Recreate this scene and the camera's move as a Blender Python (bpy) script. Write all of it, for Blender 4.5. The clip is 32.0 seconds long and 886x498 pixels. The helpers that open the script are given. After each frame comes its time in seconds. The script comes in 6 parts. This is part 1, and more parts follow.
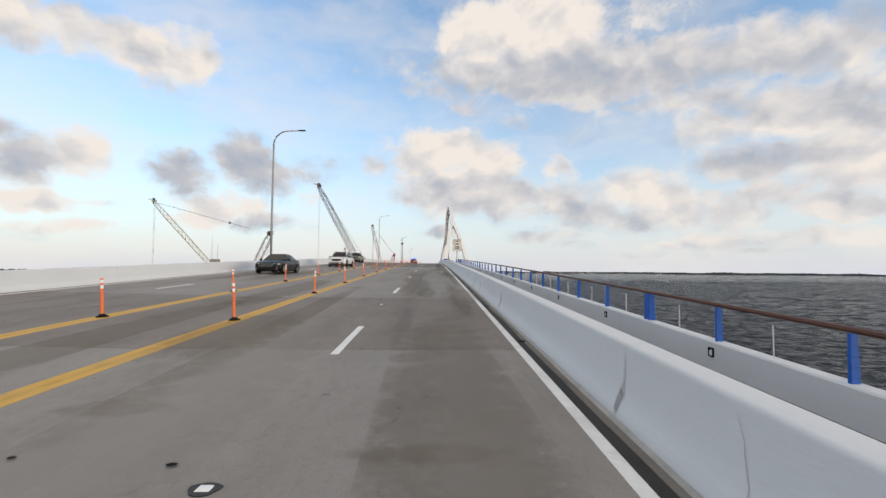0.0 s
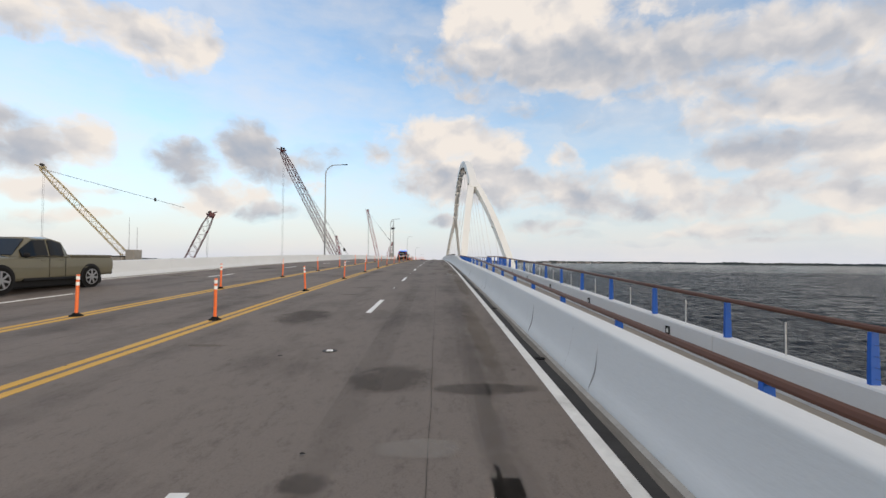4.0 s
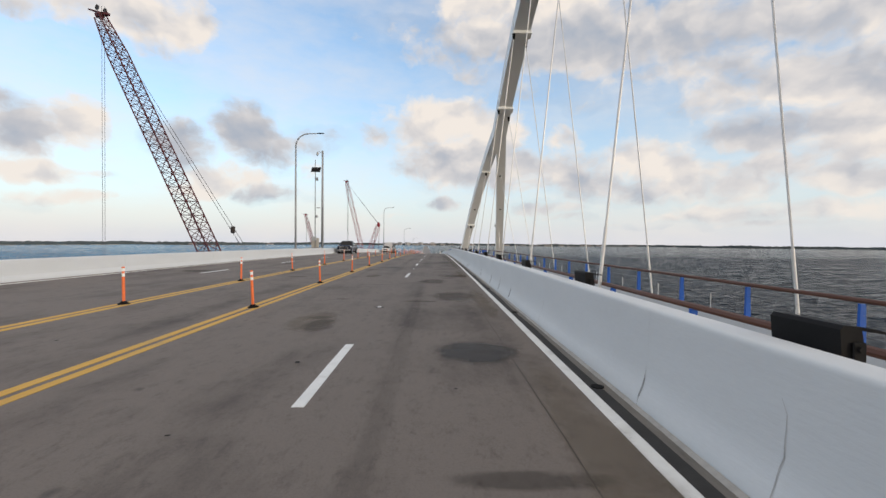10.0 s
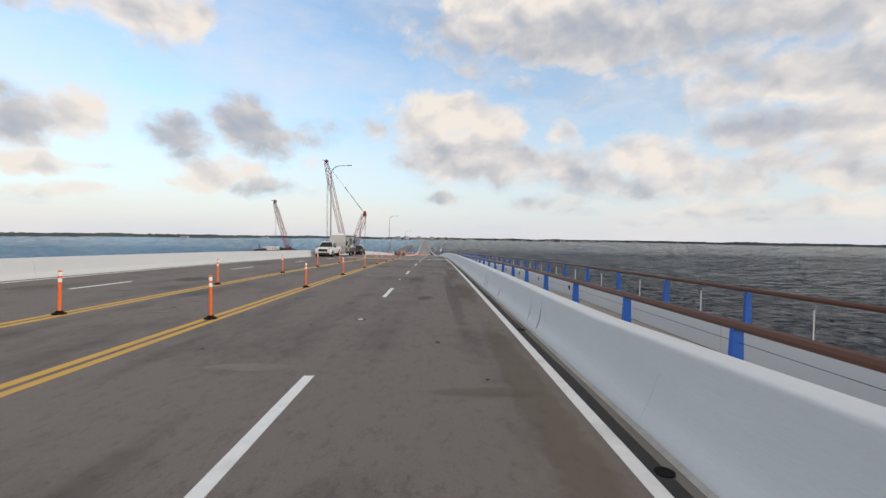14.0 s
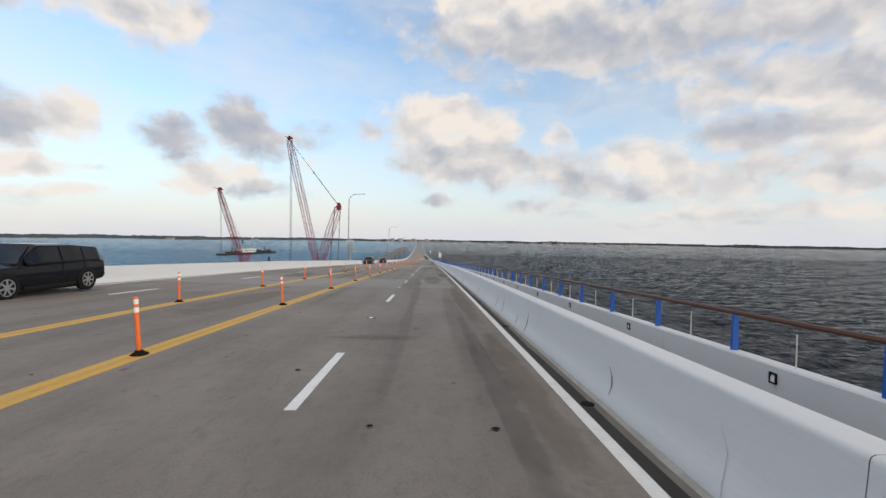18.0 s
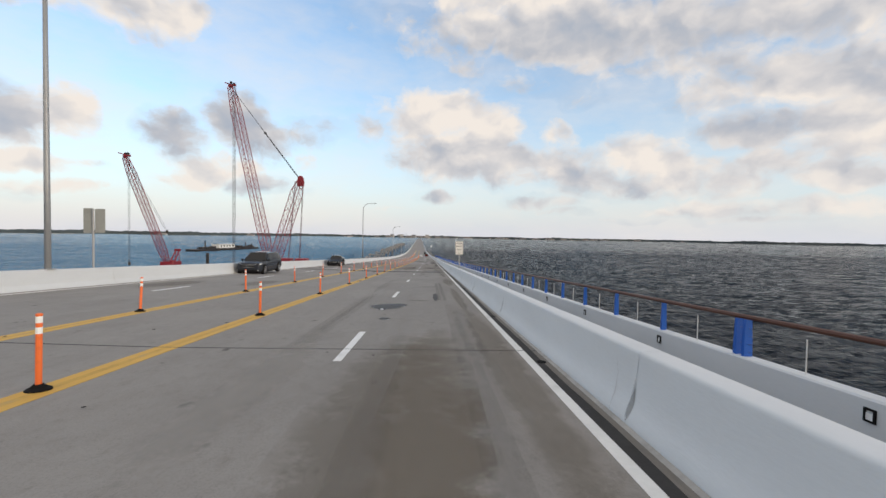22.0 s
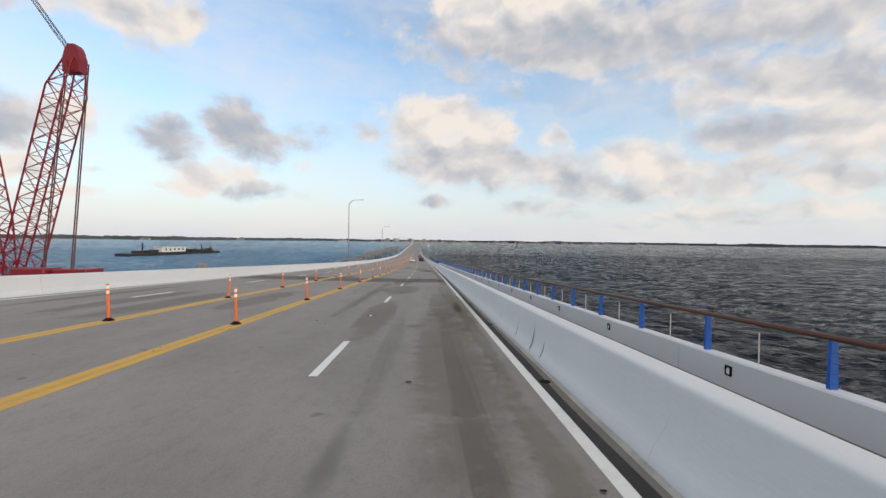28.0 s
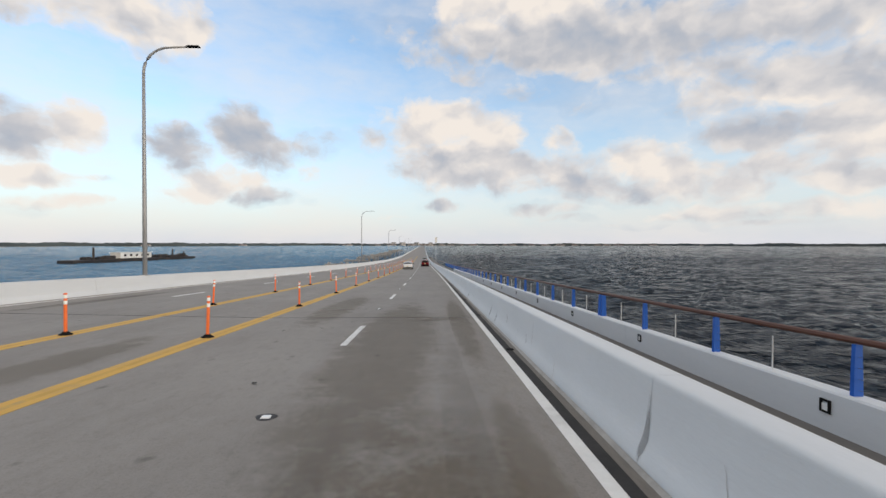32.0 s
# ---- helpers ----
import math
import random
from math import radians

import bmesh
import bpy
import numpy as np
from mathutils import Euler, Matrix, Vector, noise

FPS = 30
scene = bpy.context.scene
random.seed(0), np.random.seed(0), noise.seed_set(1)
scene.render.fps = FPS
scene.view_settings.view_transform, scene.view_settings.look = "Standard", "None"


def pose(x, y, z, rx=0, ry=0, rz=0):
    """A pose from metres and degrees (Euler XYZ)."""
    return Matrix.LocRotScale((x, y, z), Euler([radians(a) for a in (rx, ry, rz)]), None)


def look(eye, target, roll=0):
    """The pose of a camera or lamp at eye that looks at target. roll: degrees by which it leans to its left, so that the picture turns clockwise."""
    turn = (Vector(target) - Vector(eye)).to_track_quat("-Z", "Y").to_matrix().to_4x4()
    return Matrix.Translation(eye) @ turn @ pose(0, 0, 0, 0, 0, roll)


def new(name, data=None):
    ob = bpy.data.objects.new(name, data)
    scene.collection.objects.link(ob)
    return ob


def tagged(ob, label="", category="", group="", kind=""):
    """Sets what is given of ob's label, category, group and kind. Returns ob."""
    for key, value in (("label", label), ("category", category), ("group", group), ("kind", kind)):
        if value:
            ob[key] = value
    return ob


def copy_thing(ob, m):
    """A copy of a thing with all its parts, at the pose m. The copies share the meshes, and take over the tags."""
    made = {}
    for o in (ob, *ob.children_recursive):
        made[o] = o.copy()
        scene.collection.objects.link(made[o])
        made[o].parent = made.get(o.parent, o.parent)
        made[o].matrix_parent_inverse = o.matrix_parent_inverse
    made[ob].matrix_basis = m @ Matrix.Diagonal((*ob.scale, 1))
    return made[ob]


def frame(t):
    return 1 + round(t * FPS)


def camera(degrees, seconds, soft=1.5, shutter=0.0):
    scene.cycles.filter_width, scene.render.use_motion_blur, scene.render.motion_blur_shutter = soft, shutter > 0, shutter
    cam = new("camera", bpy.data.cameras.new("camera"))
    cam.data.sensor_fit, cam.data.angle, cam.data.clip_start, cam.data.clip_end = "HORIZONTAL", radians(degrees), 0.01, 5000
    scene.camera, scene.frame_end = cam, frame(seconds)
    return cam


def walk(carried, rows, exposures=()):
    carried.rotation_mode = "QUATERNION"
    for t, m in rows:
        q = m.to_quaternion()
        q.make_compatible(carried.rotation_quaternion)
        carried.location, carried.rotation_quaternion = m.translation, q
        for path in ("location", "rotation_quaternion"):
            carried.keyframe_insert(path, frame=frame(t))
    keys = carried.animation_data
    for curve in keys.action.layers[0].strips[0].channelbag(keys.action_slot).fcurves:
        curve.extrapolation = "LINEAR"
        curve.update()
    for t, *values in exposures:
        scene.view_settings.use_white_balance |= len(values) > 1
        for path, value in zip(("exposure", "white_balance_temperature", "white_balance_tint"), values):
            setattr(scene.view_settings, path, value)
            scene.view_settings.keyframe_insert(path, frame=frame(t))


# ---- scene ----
# The road runs straight along +y; x = 0 is the dashed lane line, z = 0 lies 9.3 m above the sea.
SEA = -9.3
WAVE = 0.20      # steepness of the sea
DECK = [10.09, 12.1, 13.73, 15.09, 15.99, 16.4, 16.52, 16.32, 15.63, 14.51, 12.93, 11.07, 9.14, 7.23, 5.43, 3.68, 2.13]


def deck(s):
    """Height of the road's surface at s metres along the bridge: a hump, then a long sag down to a level trestle."""
    if s > 600:
        u = min(s, 940) - 600
        return 2.13 - 0.0383 * u + 0.0383 * u * u / 680
    s = max(s, -40.0)
    i = min(max(int((s + 40) // 40), 0), len(DECK) - 2)
    u = (s + 40 - 40 * i) / 40
    b, c = DECK[i], DECK[i + 1]
    a = DECK[i - 1] if i > 0 else 2 * b - c
    d = DECK[i + 2] if i + 2 < len(DECK) else 0.72
    return 0.5 * (2 * b + (c - a) * u + (2 * a - 5 * b + 4 * c - d) * u * u + (3 * b - a - 3 * c + d) * u ** 3)


def bend(s):
    """Sideways shift of the road: straight, with one long gentle bend to the left near its foot."""
    u = min(max(s - 520.0, 0.0), 120.0)
    return -u * u / 10000.0 - 0.024 * max(s - 640.0, 0.0)


def heading(s):
    return math.degrees(min(max(s - 520.0, 0.0), 120.0) / 5000.0)


def at(x, s, h=0.0):
    """The place x metres right of the lane line, s metres along the road, h metres over its surface (which rises 2 in 100 to the left)."""
    return Vector((x + bend(s), s, deck(s) + h + 0.02 * max(0.0, -3.6 - x)))


# seconds, metres along the road, metres right of the lane line, yaw, pitch, lean
ROWS = [
    (0, 0.97, 1.84, -1.23, 2.83, 0.35),
    (1, 18.29, 1.95, -0.91, 2.44, -0.00),
    (2, 35.39, 1.99, -0.74, 2.22, -0.08),
    (3, 52.60, 1.98, -0.76, 1.68, 0.13),
    (6, 104.47, 1.91, -0.57, 0.93, 0.84),
    (7, 122.14, 1.73, -0.54, 0.41, 0.66),
    (8, 139.60, 1.72, -0.62, 0.19, 0.66),
    (9, 157.31, 1.62, -0.80, -0.25, 0.60),
    (10, 174.87, 1.58, -0.97, -0.88, 0.46),
    (11, 192.26, 1.66, -0.66, -1.23, 0.36),
    (12, 209.62, 1.72, -0.70, -1.66, 0.48),
    (13, 226.86, 1.73, -0.93, -1.80, 0.88),
    (14, 243.86, 1.77, -1.10, -1.62, 0.86),
    (17, 296.92, 1.68, -1.94, -1.04, 0.76),
    (18, 314.87, 1.67, -1.75, -1.30, 0.95),
    (19, 332.49, 1.68, -1.97, -1.16, 0.86),
    (20, 349.70, 1.68, -2.03, -1.38, 1.05),
    (21, 367.76, 1.69, -1.94, -1.59, 1.03),
    (22, 385.44, 1.66, -1.70, -1.77, 0.99),
    (23, 402.37, 1.70, -1.80, -1.91, 0.87),
    (24, 420.89, 1.73, -1.67, -1.95, 0.86),
    (25, 438.37, 1.77, -1.70, -1.70, 0.93),
    (28, 489.86, 1.85, -2.08, -1.16, 0.74),
    (29, 506.61, 1.83, -1.91, -1.22, 0.64),
    (30, 525.02, 1.93, -1.72, -1.14, 0.45),
    (31, 542.84, 1.96, -1.63, -1.01, 0.25),
    (32, 560.16, 2.00, -1.64, -0.66, 0.05),
]
EYE = 1.936
cam = camera(91.2, 32.0, shutter=0.0)


def seat(s, x, yaw, pitch, lean):
    eye = at(x, s, EYE)
    a, b = radians(yaw + heading(s)), radians(pitch)
    way = Vector((-math.sin(a) * math.cos(b), math.cos(a) * math.cos(b), math.sin(b)))
    return look(eye, eye + way, lean)


walk(cam, [(r[0], seat(*r[1:])) for r in ROWS])
scene.view_settings.exposure = -0.05

# ---- world and sun ----
SUN_TURN, SUN_HIGH = 126.0, 7.8    # degrees right of the way ahead; degrees over the horizon


def tree_of(block):
    block.use_nodes = True
    nt = block.node_tree
    nt.nodes.clear()

    def add(kind, **values):
        n = nt.nodes.new(kind)
        for key, value in values.items():
            if key in n.inputs:
                n.inputs[key].default_value = value
        return n
    return nt, add, nt.links.new


world = bpy.data.worlds.new("evening_sky")
scene.world = world
nt, add, link = tree_of(world)


def math_node(op, a, b=None, c=None, clamp=False):
    n = nt.nodes.new("ShaderNodeMath")
    n.operation, n.use_clamp = op, clamp
    for k, v in enumerate((a, b, c)):
        if v is None:
            continue
        if isinstance(v, (int, float)):
            n.inputs[k].default_value = v
        else:
            nt.links.new(v, n.inputs[k])
    return n.outputs[0]


def vec_node(op, a, b=None):
    n = nt.nodes.new("ShaderNodeVectorMath")
    n.operation = op
    for k, v in enumerate((a, b)):
        if v is None:
            continue
        if isinstance(v, (tuple, list)):
            n.inputs[k].default_value = v
        else:
            nt.links.new(v, n.inputs[k])
    return n.outputs[1] if op == "LENGTH" else n.outputs[0]


def mix_color(fac, a, b):
    n = nt.nodes.new("ShaderNodeMix")
    n.data_type = "RGBA"
    for sock, v in ((n.inputs[0], fac), (n.inputs[6], a), (n.inputs[7], b)):
        if isinstance(v, (int, float)):
            sock.default_value = v
        elif isinstance(v, (tuple, list)):
            sock.default_value = (*v, 1)
        else:
            nt.links.new(v, sock)
    return n.outputs[2]


def ramp(fac, stops):
    n = nt.nodes.new("ShaderNodeValToRGB")
    nt.links.new(fac, n.inputs[0])
    e = n.color_ramp.elements
    while len(e) < len(stops):
        e.new(0.5)
    for el, (p, c) in zip(e, stops):
        el.position, el.color = p, (*c, 1) if len(c) == 3 else c
    return n.outputs[0]


way = add("ShaderNodeTexCoord").outputs["Generated"]
split = add("ShaderNodeSeparateXYZ")
link(way, split.inputs[0])
up = split.outputs[2]
# flatten the dome: azimuth and height as plane coordinates
azim = math_node("ARCTAN2", split.outputs[0], split.outputs[1])
high = math_node("ARCTAN2", up, math_node("SQRT", math_node("SUBTRACT", 1.0, math_node("MULTIPLY", up, up))))
comb = add("ShaderNodeCombineXYZ")
link(azim, comb.inputs[0]), link(high, comb.inputs[1])
plane = comb.outputs[0]


def fbm(vector, scale, detail=6.0, rough=0.55, stretch=(1, 1.6, 1)):
    n = add("ShaderNodeTexNoise", Scale=scale, Detail=detail, Roughness=rough)
    link(vec_node("MULTIPLY", vector, stretch), n.inputs["Vector"])
    return n.outputs[0]


# banks of cloud: azimuth, height, half width, half height (degrees), thickness, depth of shade
LEFT = [
    (-42.9, 10.4, 3.0, 2.6, 1.1, 0.5), (-39.5, 11.8, 2.6, 2.6, 1.05, 0.12), (-45.7, 11.0, 3.1, 2.9, 1.1, 0.5), (-30.3, 11.5, 3.0, 2.3, 1.0, 0.55), (-29.3, 9.5, 2.4, 2.0, 0.85, 0.6),
    (-23.2, 12.6, 3.4, 3.4, 1.1, 0.62), (-20.4, 10.6, 2.9, 2.2, 0.95, 0.6), (-27.3, 7.6, 3.5, 1.7, 0.95, 0.05), (-24.0, 7.4, 3.0, 1.3, 0.9, 0.1), (-21.7, 5.9, 3.4, 1.2, 1.0, 0.6),
    (-28.9, 6.0, 2.9, 1.0, 0.9, 0.05), (-16.4, 11.9, 3.2, 1.7, 0.75, 0.55), (-14.4, 12.8, 2.7, 1.2, 0.6, 0.5), (-15.7, 8.9, 2.3, 1.5, 0.6, 0.2), (-41.9, 6.6, 3.4, 1.1, 0.98, 0.05),
    (-40.3, 4.2, 3.4, 0.9, 0.95, 0.05), (-37.6, 6.9, 1.8, 0.8, 0.6, 0.2)]
MIDDLE = [
    (-8.1, 13.2, 3.1, 2.0, 0.65, 0.35), (-6.3, 16.3, 3.3, 1.4, 0.7, 0.1), (-1.2, 15.2, 4.5, 3.0, 1.1, 0.04), (2.9, 15.3, 4.3, 2.9, 1.1, 0.04), (6.6, 13.2, 4.8, 3.3, 1.1, 0.12),
    (2.2, 10.3, 7.1, 3.2, 1.1, 0.42), (8.9, 9.6, 5.8, 2.7, 1.05, 0.42), (-2.6, 12.4, 3.2, 3.1, 0.9, 0.3), (15.7, 13.0, 2.8, 1.8, 0.8, 0.12), (18.9, 8.1, 4.8, 2.5, 1.0, 0.5),
    (14.7, 9.2, 4.2, 2.5, 0.95, 0.4), (23.8, 9.9, 3.6, 2.3, 0.9, 0.15), (27.2, 9.4, 3.8, 2.8, 1.05, 0.06), (30.2, 7.3, 4.3, 2.3, 1.0, 0.18), (25.4, 6.5, 5.0, 1.7, 0.9, 0.5),
    (0.7, 5.1, 2.8, 0.9, 0.95, 0.4), (13.7, 4.4, 4.5, 0.9, 0.85, 0.4), (16.9, 3.3, 3.2, 0.6, 0.7, 0.45), (-5.1, 3.6, 3.6, 0.4, 0.5, 0.2)]
RIGHT = [
    (35.2, 6.4, 4.2, 1.8, 0.95, 0.3), (39.1, 7.9, 3.8, 1.7, 0.95, 0.3), (43.5, 9.6, 3.8, 1.9, 1.0, 0.05), (47.0, 9.5, 2.6, 2.0, 1.05, 0.05), (40.0, 10.0, 2.8, 1.1, 0.8, 0.2),
    (44.0, 6.4, 4.1, 1.6, 1.0, 0.35), (33.1, 3.7, 4.9, 1.1, 0.85, 0.25), (40.6, 3.6, 5.0, 1.1, 0.9, 0.3), (46.1, 3.3, 3.1, 1.1, 0.9, 0.2), (29.2, 3.3, 4.1, 0.6, 0.7, 0.3),
    (37.3, 2.2, 5.9, 0.5, 0.65, 0.2), (24.3, 2.4, 3.8, 0.4, 0.5, 0.25), (37.6, 11.8, 5.4, 2.1, 1.05, 0.62), (43.4, 12.1, 4.6, 1.9, 1.05, 0.55), (33.4, 15.6, 4.8, 3.0, 0.9, 0.35),
    (40.3, 16.6, 5.5, 3.2, 1.05, 0.28), (45.3, 16.1, 3.6, 3.9, 1.05, 0.42), (19.4, 17.1, 3.0, 1.3, 0.5, 0.35)]
HIGH = [
    (-33.9, 22.5, 5.1, 2.5, 1.05, 0.18), (-29.8, 23.8, 3.2, 2.9, 1.0, 0.12), (-32.4, 20.0, 3.0, 1.2, 0.7, 0.4), (-38.4, 23.1, 5.2, 2.3, 1.0, 0.3), (-44.6, 22.7, 5.3, 2.5, 0.9, 0.3),
    (-0.2, 22.7, 5.8, 1.8, 0.62, 0.4), (5.0, 20.9, 4.0, 1.7, 0.62, 0.42), (-5.4, 25.6, 5.8, 1.8, 0.55, 0.4), (10.1, 25.4, 10.0, 3.2, 1.1, 0.5), (19.9, 23.8, 9.3, 3.5, 1.15, 0.55),
    (28.7, 23.2, 8.2, 3.1, 1.1, 0.5), (15.0, 30.2, 7.5, 4.0, 1.15, 0.0), (7.0, 29.4, 6.5, 3.0, 1.1, 0.0), (26.7, 29.3, 6.0, 2.6, 0.75, 0.2), (36.8, 23.1, 5.9, 3.1, 1.0, 0.45),
    (12.0, 19.6, 8.0, 1.8, 0.58, 0.45), (25.0, 18.6, 7.0, 2.2, 0.62, 0.4), (33.0, 19.2, 6.5, 2.6, 0.85, 0.4),
    (43.6, 22.3, 5.0, 2.9, 1.0, 0.5), (51.0, 13.7, 4.5, 5.9, 1.1, 0.4)]


def offset_from(p, a, e, ra, re):
    """How far a point lies from the middle of a bank, in shares of its half sizes."""
    return vec_node("LENGTH", vec_node("MULTIPLY", vec_node("SUBTRACT", p, (radians(a), radians(e), 0)), (1 / radians(ra), 1 / radians(re), 0)))


def colour_noise(vector, scale, detail):
    n = add("ShaderNodeTexNoise", Scale=scale, Detail=detail, Roughness=0.6)
    link(vector, n.inputs["Vector"])
    return vec_node("SUBTRACT", n.outputs[1], (0.5, 0.5, 0.5))


def billow(point):
    """Rounded heaps at several sizes, with wisps between them."""
    puff = add("ShaderNodeTexVoronoi", Scale=15.0, Detail=4.0, Roughness=0.62, Lacunarity=2.1)
    link(vec_node("MULTIPLY", point, (1, 1.35, 1)), puff.inputs["Vector"])
    puff.normalize = True
    heap = math_node("MULTIPLY", math_node("SUBTRACT", 0.34, puff.outputs["Distance"]), 1.3)
    return math_node("ADD", heap, math_node("MULTIPLY", math_node("SUBTRACT", fbm(point, 11.0, 9.0, 0.56, (1, 1.45, 1)), 0.5), 1.25))


def relief(point):
    """The larger heaps alone, whose sides turn to or from the sun."""
    puff = add("ShaderNodeTexVoronoi", Scale=13.0, Detail=2.0, Roughness=0.5)
    puff.feature, puff.normalize = "SMOOTH_F1", True
    link(vec_node("MULTIPLY", point, (1, 1.35, 1)), puff.inputs["Vector"])
    return math_node("ADD", math_node("MULTIPLY", puff.outputs["Distance"], -1.3), fbm(point, 9.0, 4.0, 0.5, (1, 1.45, 1)))


bent = vec_node("ADD", plane, vec_node("MULTIPLY", colour_noise(plane, 6.0, 4.0), (0.10, 0.055, 0)))
bent = vec_node("ADD", bent, vec_node("MULTIPLY", colour_noise(plane, 30.0, 4.0), (0.014, 0.011, 0)))
body, weight, dark = None, None, None
for a, e, ra, re, k, d in LEFT + MIDDLE + RIGHT + HIGH:
    far = offset_from(bent, a, e, ra * 1.12, re * 1.12)
    near = math_node("SUBTRACT", 1.0, math_node("MULTIPLY", math_node("MULTIPLY", far, far), 0.5), clamp=True)
    v = math_node("MULTIPLY", near, k)
    w = math_node("MULTIPLY", math_node("MULTIPLY", near, near), math_node("MULTIPLY", near, near))
    body = v if body is None else math_node("SMOOTH_MAX", body, v, 0.18)
    weight = math_node("ADD", w, 0.02) if weight is None else math_node("ADD", weight, w)
    dark = math_node("MULTIPLY", w, d) if dark is None else math_node("MULTIPLY_ADD", w, d, dark)
dark = math_node("DIVIDE", dark, weight)
# a broken ceiling of cloud overhead and behind
body = math_node("MAXIMUM", body, math_node("MULTIPLY", math_node("SUBTRACT", high, 0.60), 3.0, clamp=True))
body = math_node("MAXIMUM", body, math_node("MULTIPLY", math_node("ADD", split.outputs[1], 0.1), -2.0, clamp=True))
heaps = billow(bent)
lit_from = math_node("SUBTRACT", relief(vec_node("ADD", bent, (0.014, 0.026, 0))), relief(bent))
thick = math_node("ADD", body, math_node("MULTIPLY", heaps, 0.85))
edge = add("ShaderNodeMapRange")
edge.interpolation_type = "SMOOTHSTEP"
link(thick, edge.inputs["Value"])
edge.inputs["From Min"].default_value, edge.inputs["From Max"].default_value = 0.33, 0.98
cover = edge.outputs[0]
shade = math_node("MULTIPLY_ADD", lit_from, 0.95, -0.05)
shade = math_node("ADD", shade, math_node("MULTIPLY", math_node("SUBTRACT", thick, 0.85), 0.22))
shade = math_node("ADD", shade, math_node("MULTIPLY", dark, 0.86), clamp=True)

sky = add("ShaderNodeTexSky")
sky.sky_type, sky.sun_disc = "NISHITA", False
sky.sun_elevation, sky.sun_rotation = radians(SUN_HIGH + 3), radians(SUN_TURN)
sky.air_density, sky.dust_density, sky.ozone_density = 1.0, 0.6, 2.0
veil = math_node("POWER", math_node("SUBTRACT", 1.0, math_node("ABSOLUTE", up), clamp=True), 4.0)
clear = mix_color(math_node("MULTIPLY_ADD", veil, 0.99, 0.01, clamp=True), vec_node("MULTIPLY", sky.outputs[0], (0.285, 0.306, 0.314)), (0.705, 0.73, 0.80))
cloud = ramp(shade, [(0.0, (0.93, 0.855, 0.785)), (0.22, (0.75, 0.72, 0.71)), (0.5, (0.55, 0.56, 0.60)), (0.75, (0.425, 0.475, 0.56)), (1.0, (0.36, 0.42, 0.52))])
low = math_node("POWER", math_node("SUBTRACT", 1.0, math_node("ABSOLUTE", up), clamp=True), 22.0)
cover = math_node("MULTIPLY", cover, math_node("SUBTRACT", 1.0, math_node("MULTIPLY", low, 0.35)))
haze = math_node("MULTIPLY", math_node("SUBTRACT", fbm(plane, 3.2, 7.0, 0.6, (1, 2.4, 1)), 0.36, clamp=True), 1.5, clamp=True)
cover = math_node("MAXIMUM", cover, math_node("MINIMUM", haze, 0.42))
back = add("ShaderNodeBackground", Strength=1.0)
link(mix_color(cover, clear, cloud), back.inputs[0])
link(back.outputs[0], add("ShaderNodeOutputWorld").inputs[0])

sun = new("sun", bpy.data.lights.new("sun", "SUN"))
sun.data.energy, sun.data.angle, sun.data.color = 1.5, radians(10), (1.0, 0.82, 0.62)
a, e = radians(SUN_TURN), radians(SUN_HIGH)
sun.matrix_world = look(Vector((math.sin(a) * math.cos(e), math.cos(a) * math.cos(e), math.sin(e))) * 50, (0, 0, 0))

# ---- materials ----


def mat(name, color, rough=0.6, metal=0.0, var=0.12, scale=1.5, fine=30.0, bump=0.0, stretch=(1, 1, 1), coat=0.0, spec=0.5, glow=None, grime=None):
    """Paint with soft stains, fine grain and relief. grime: a second colour that wears through in blotches."""
    global nt, add, link
    m = bpy.data.materials.new(name)
    nt, add, link = tree_of(m)
    where = vec_node("MULTIPLY", add("ShaderNodeTexCoord").outputs["Object"], stretch)
    big = add("ShaderNodeTexNoise", Scale=scale, Detail=5.0, Roughness=0.6)
    small = add("ShaderNodeTexNoise", Scale=fine, Detail=4.0, Roughness=0.65)
    link(where, big.inputs["Vector"]), link(where, small.inputs["Vector"])
    tone = math_node("ADD", math_node("MULTIPLY", math_node("SUBTRACT", big.outputs[0], 0.5), 2.2 * var),
                     math_node("MULTIPLY", math_node("SUBTRACT", small.outputs[0], 0.5), 1.2 * var))
    tone = math_node("ADD", tone, 1.0)
    base = vec_node("SCALE", color)
    nt.nodes[-1].inputs[0].default_value = color
    link(tone, nt.nodes[-1].inputs[3])
    if grime:
        spots = math_node("MULTIPLY", math_node("SUBTRACT", big.outputs[0], 0.52, clamp=True), 5.0, clamp=True)
        spots = math_node("MULTIPLY", spots, math_node("ADD", small.outputs[0], 0.1), clamp=True)
        base = mix_color(spots, base, grime)
    b = add("ShaderNodeBsdfPrincipled", Roughness=rough, Metallic=metal)
    b.inputs["Specular IOR Level"].default_value = spec
    b.inputs["Coat Weight"].default_value = coat
    link(base, b.inputs["Base Color"])
    link(math_node("ADD", math_node("MULTIPLY", math_node("SUBTRACT", small.outputs[0], 0.5), 0.25 * rough), rough, clamp=True), b.inputs["Roughness"])
    if bump:
        r = add("ShaderNodeBump", Strength=bump, Distance=0.02)
        link(small.outputs[0], r.inputs["Height"]), link(r.outputs[0], b.inputs["Normal"])
    if glow:
        b.inputs["Emission Color"].default_value = (*glow[:3], 1)
        b.inputs["Emission Strength"].default_value = glow[3]
    link(b.outputs[0], add("ShaderNodeOutputMaterial").inputs[0])
    return m


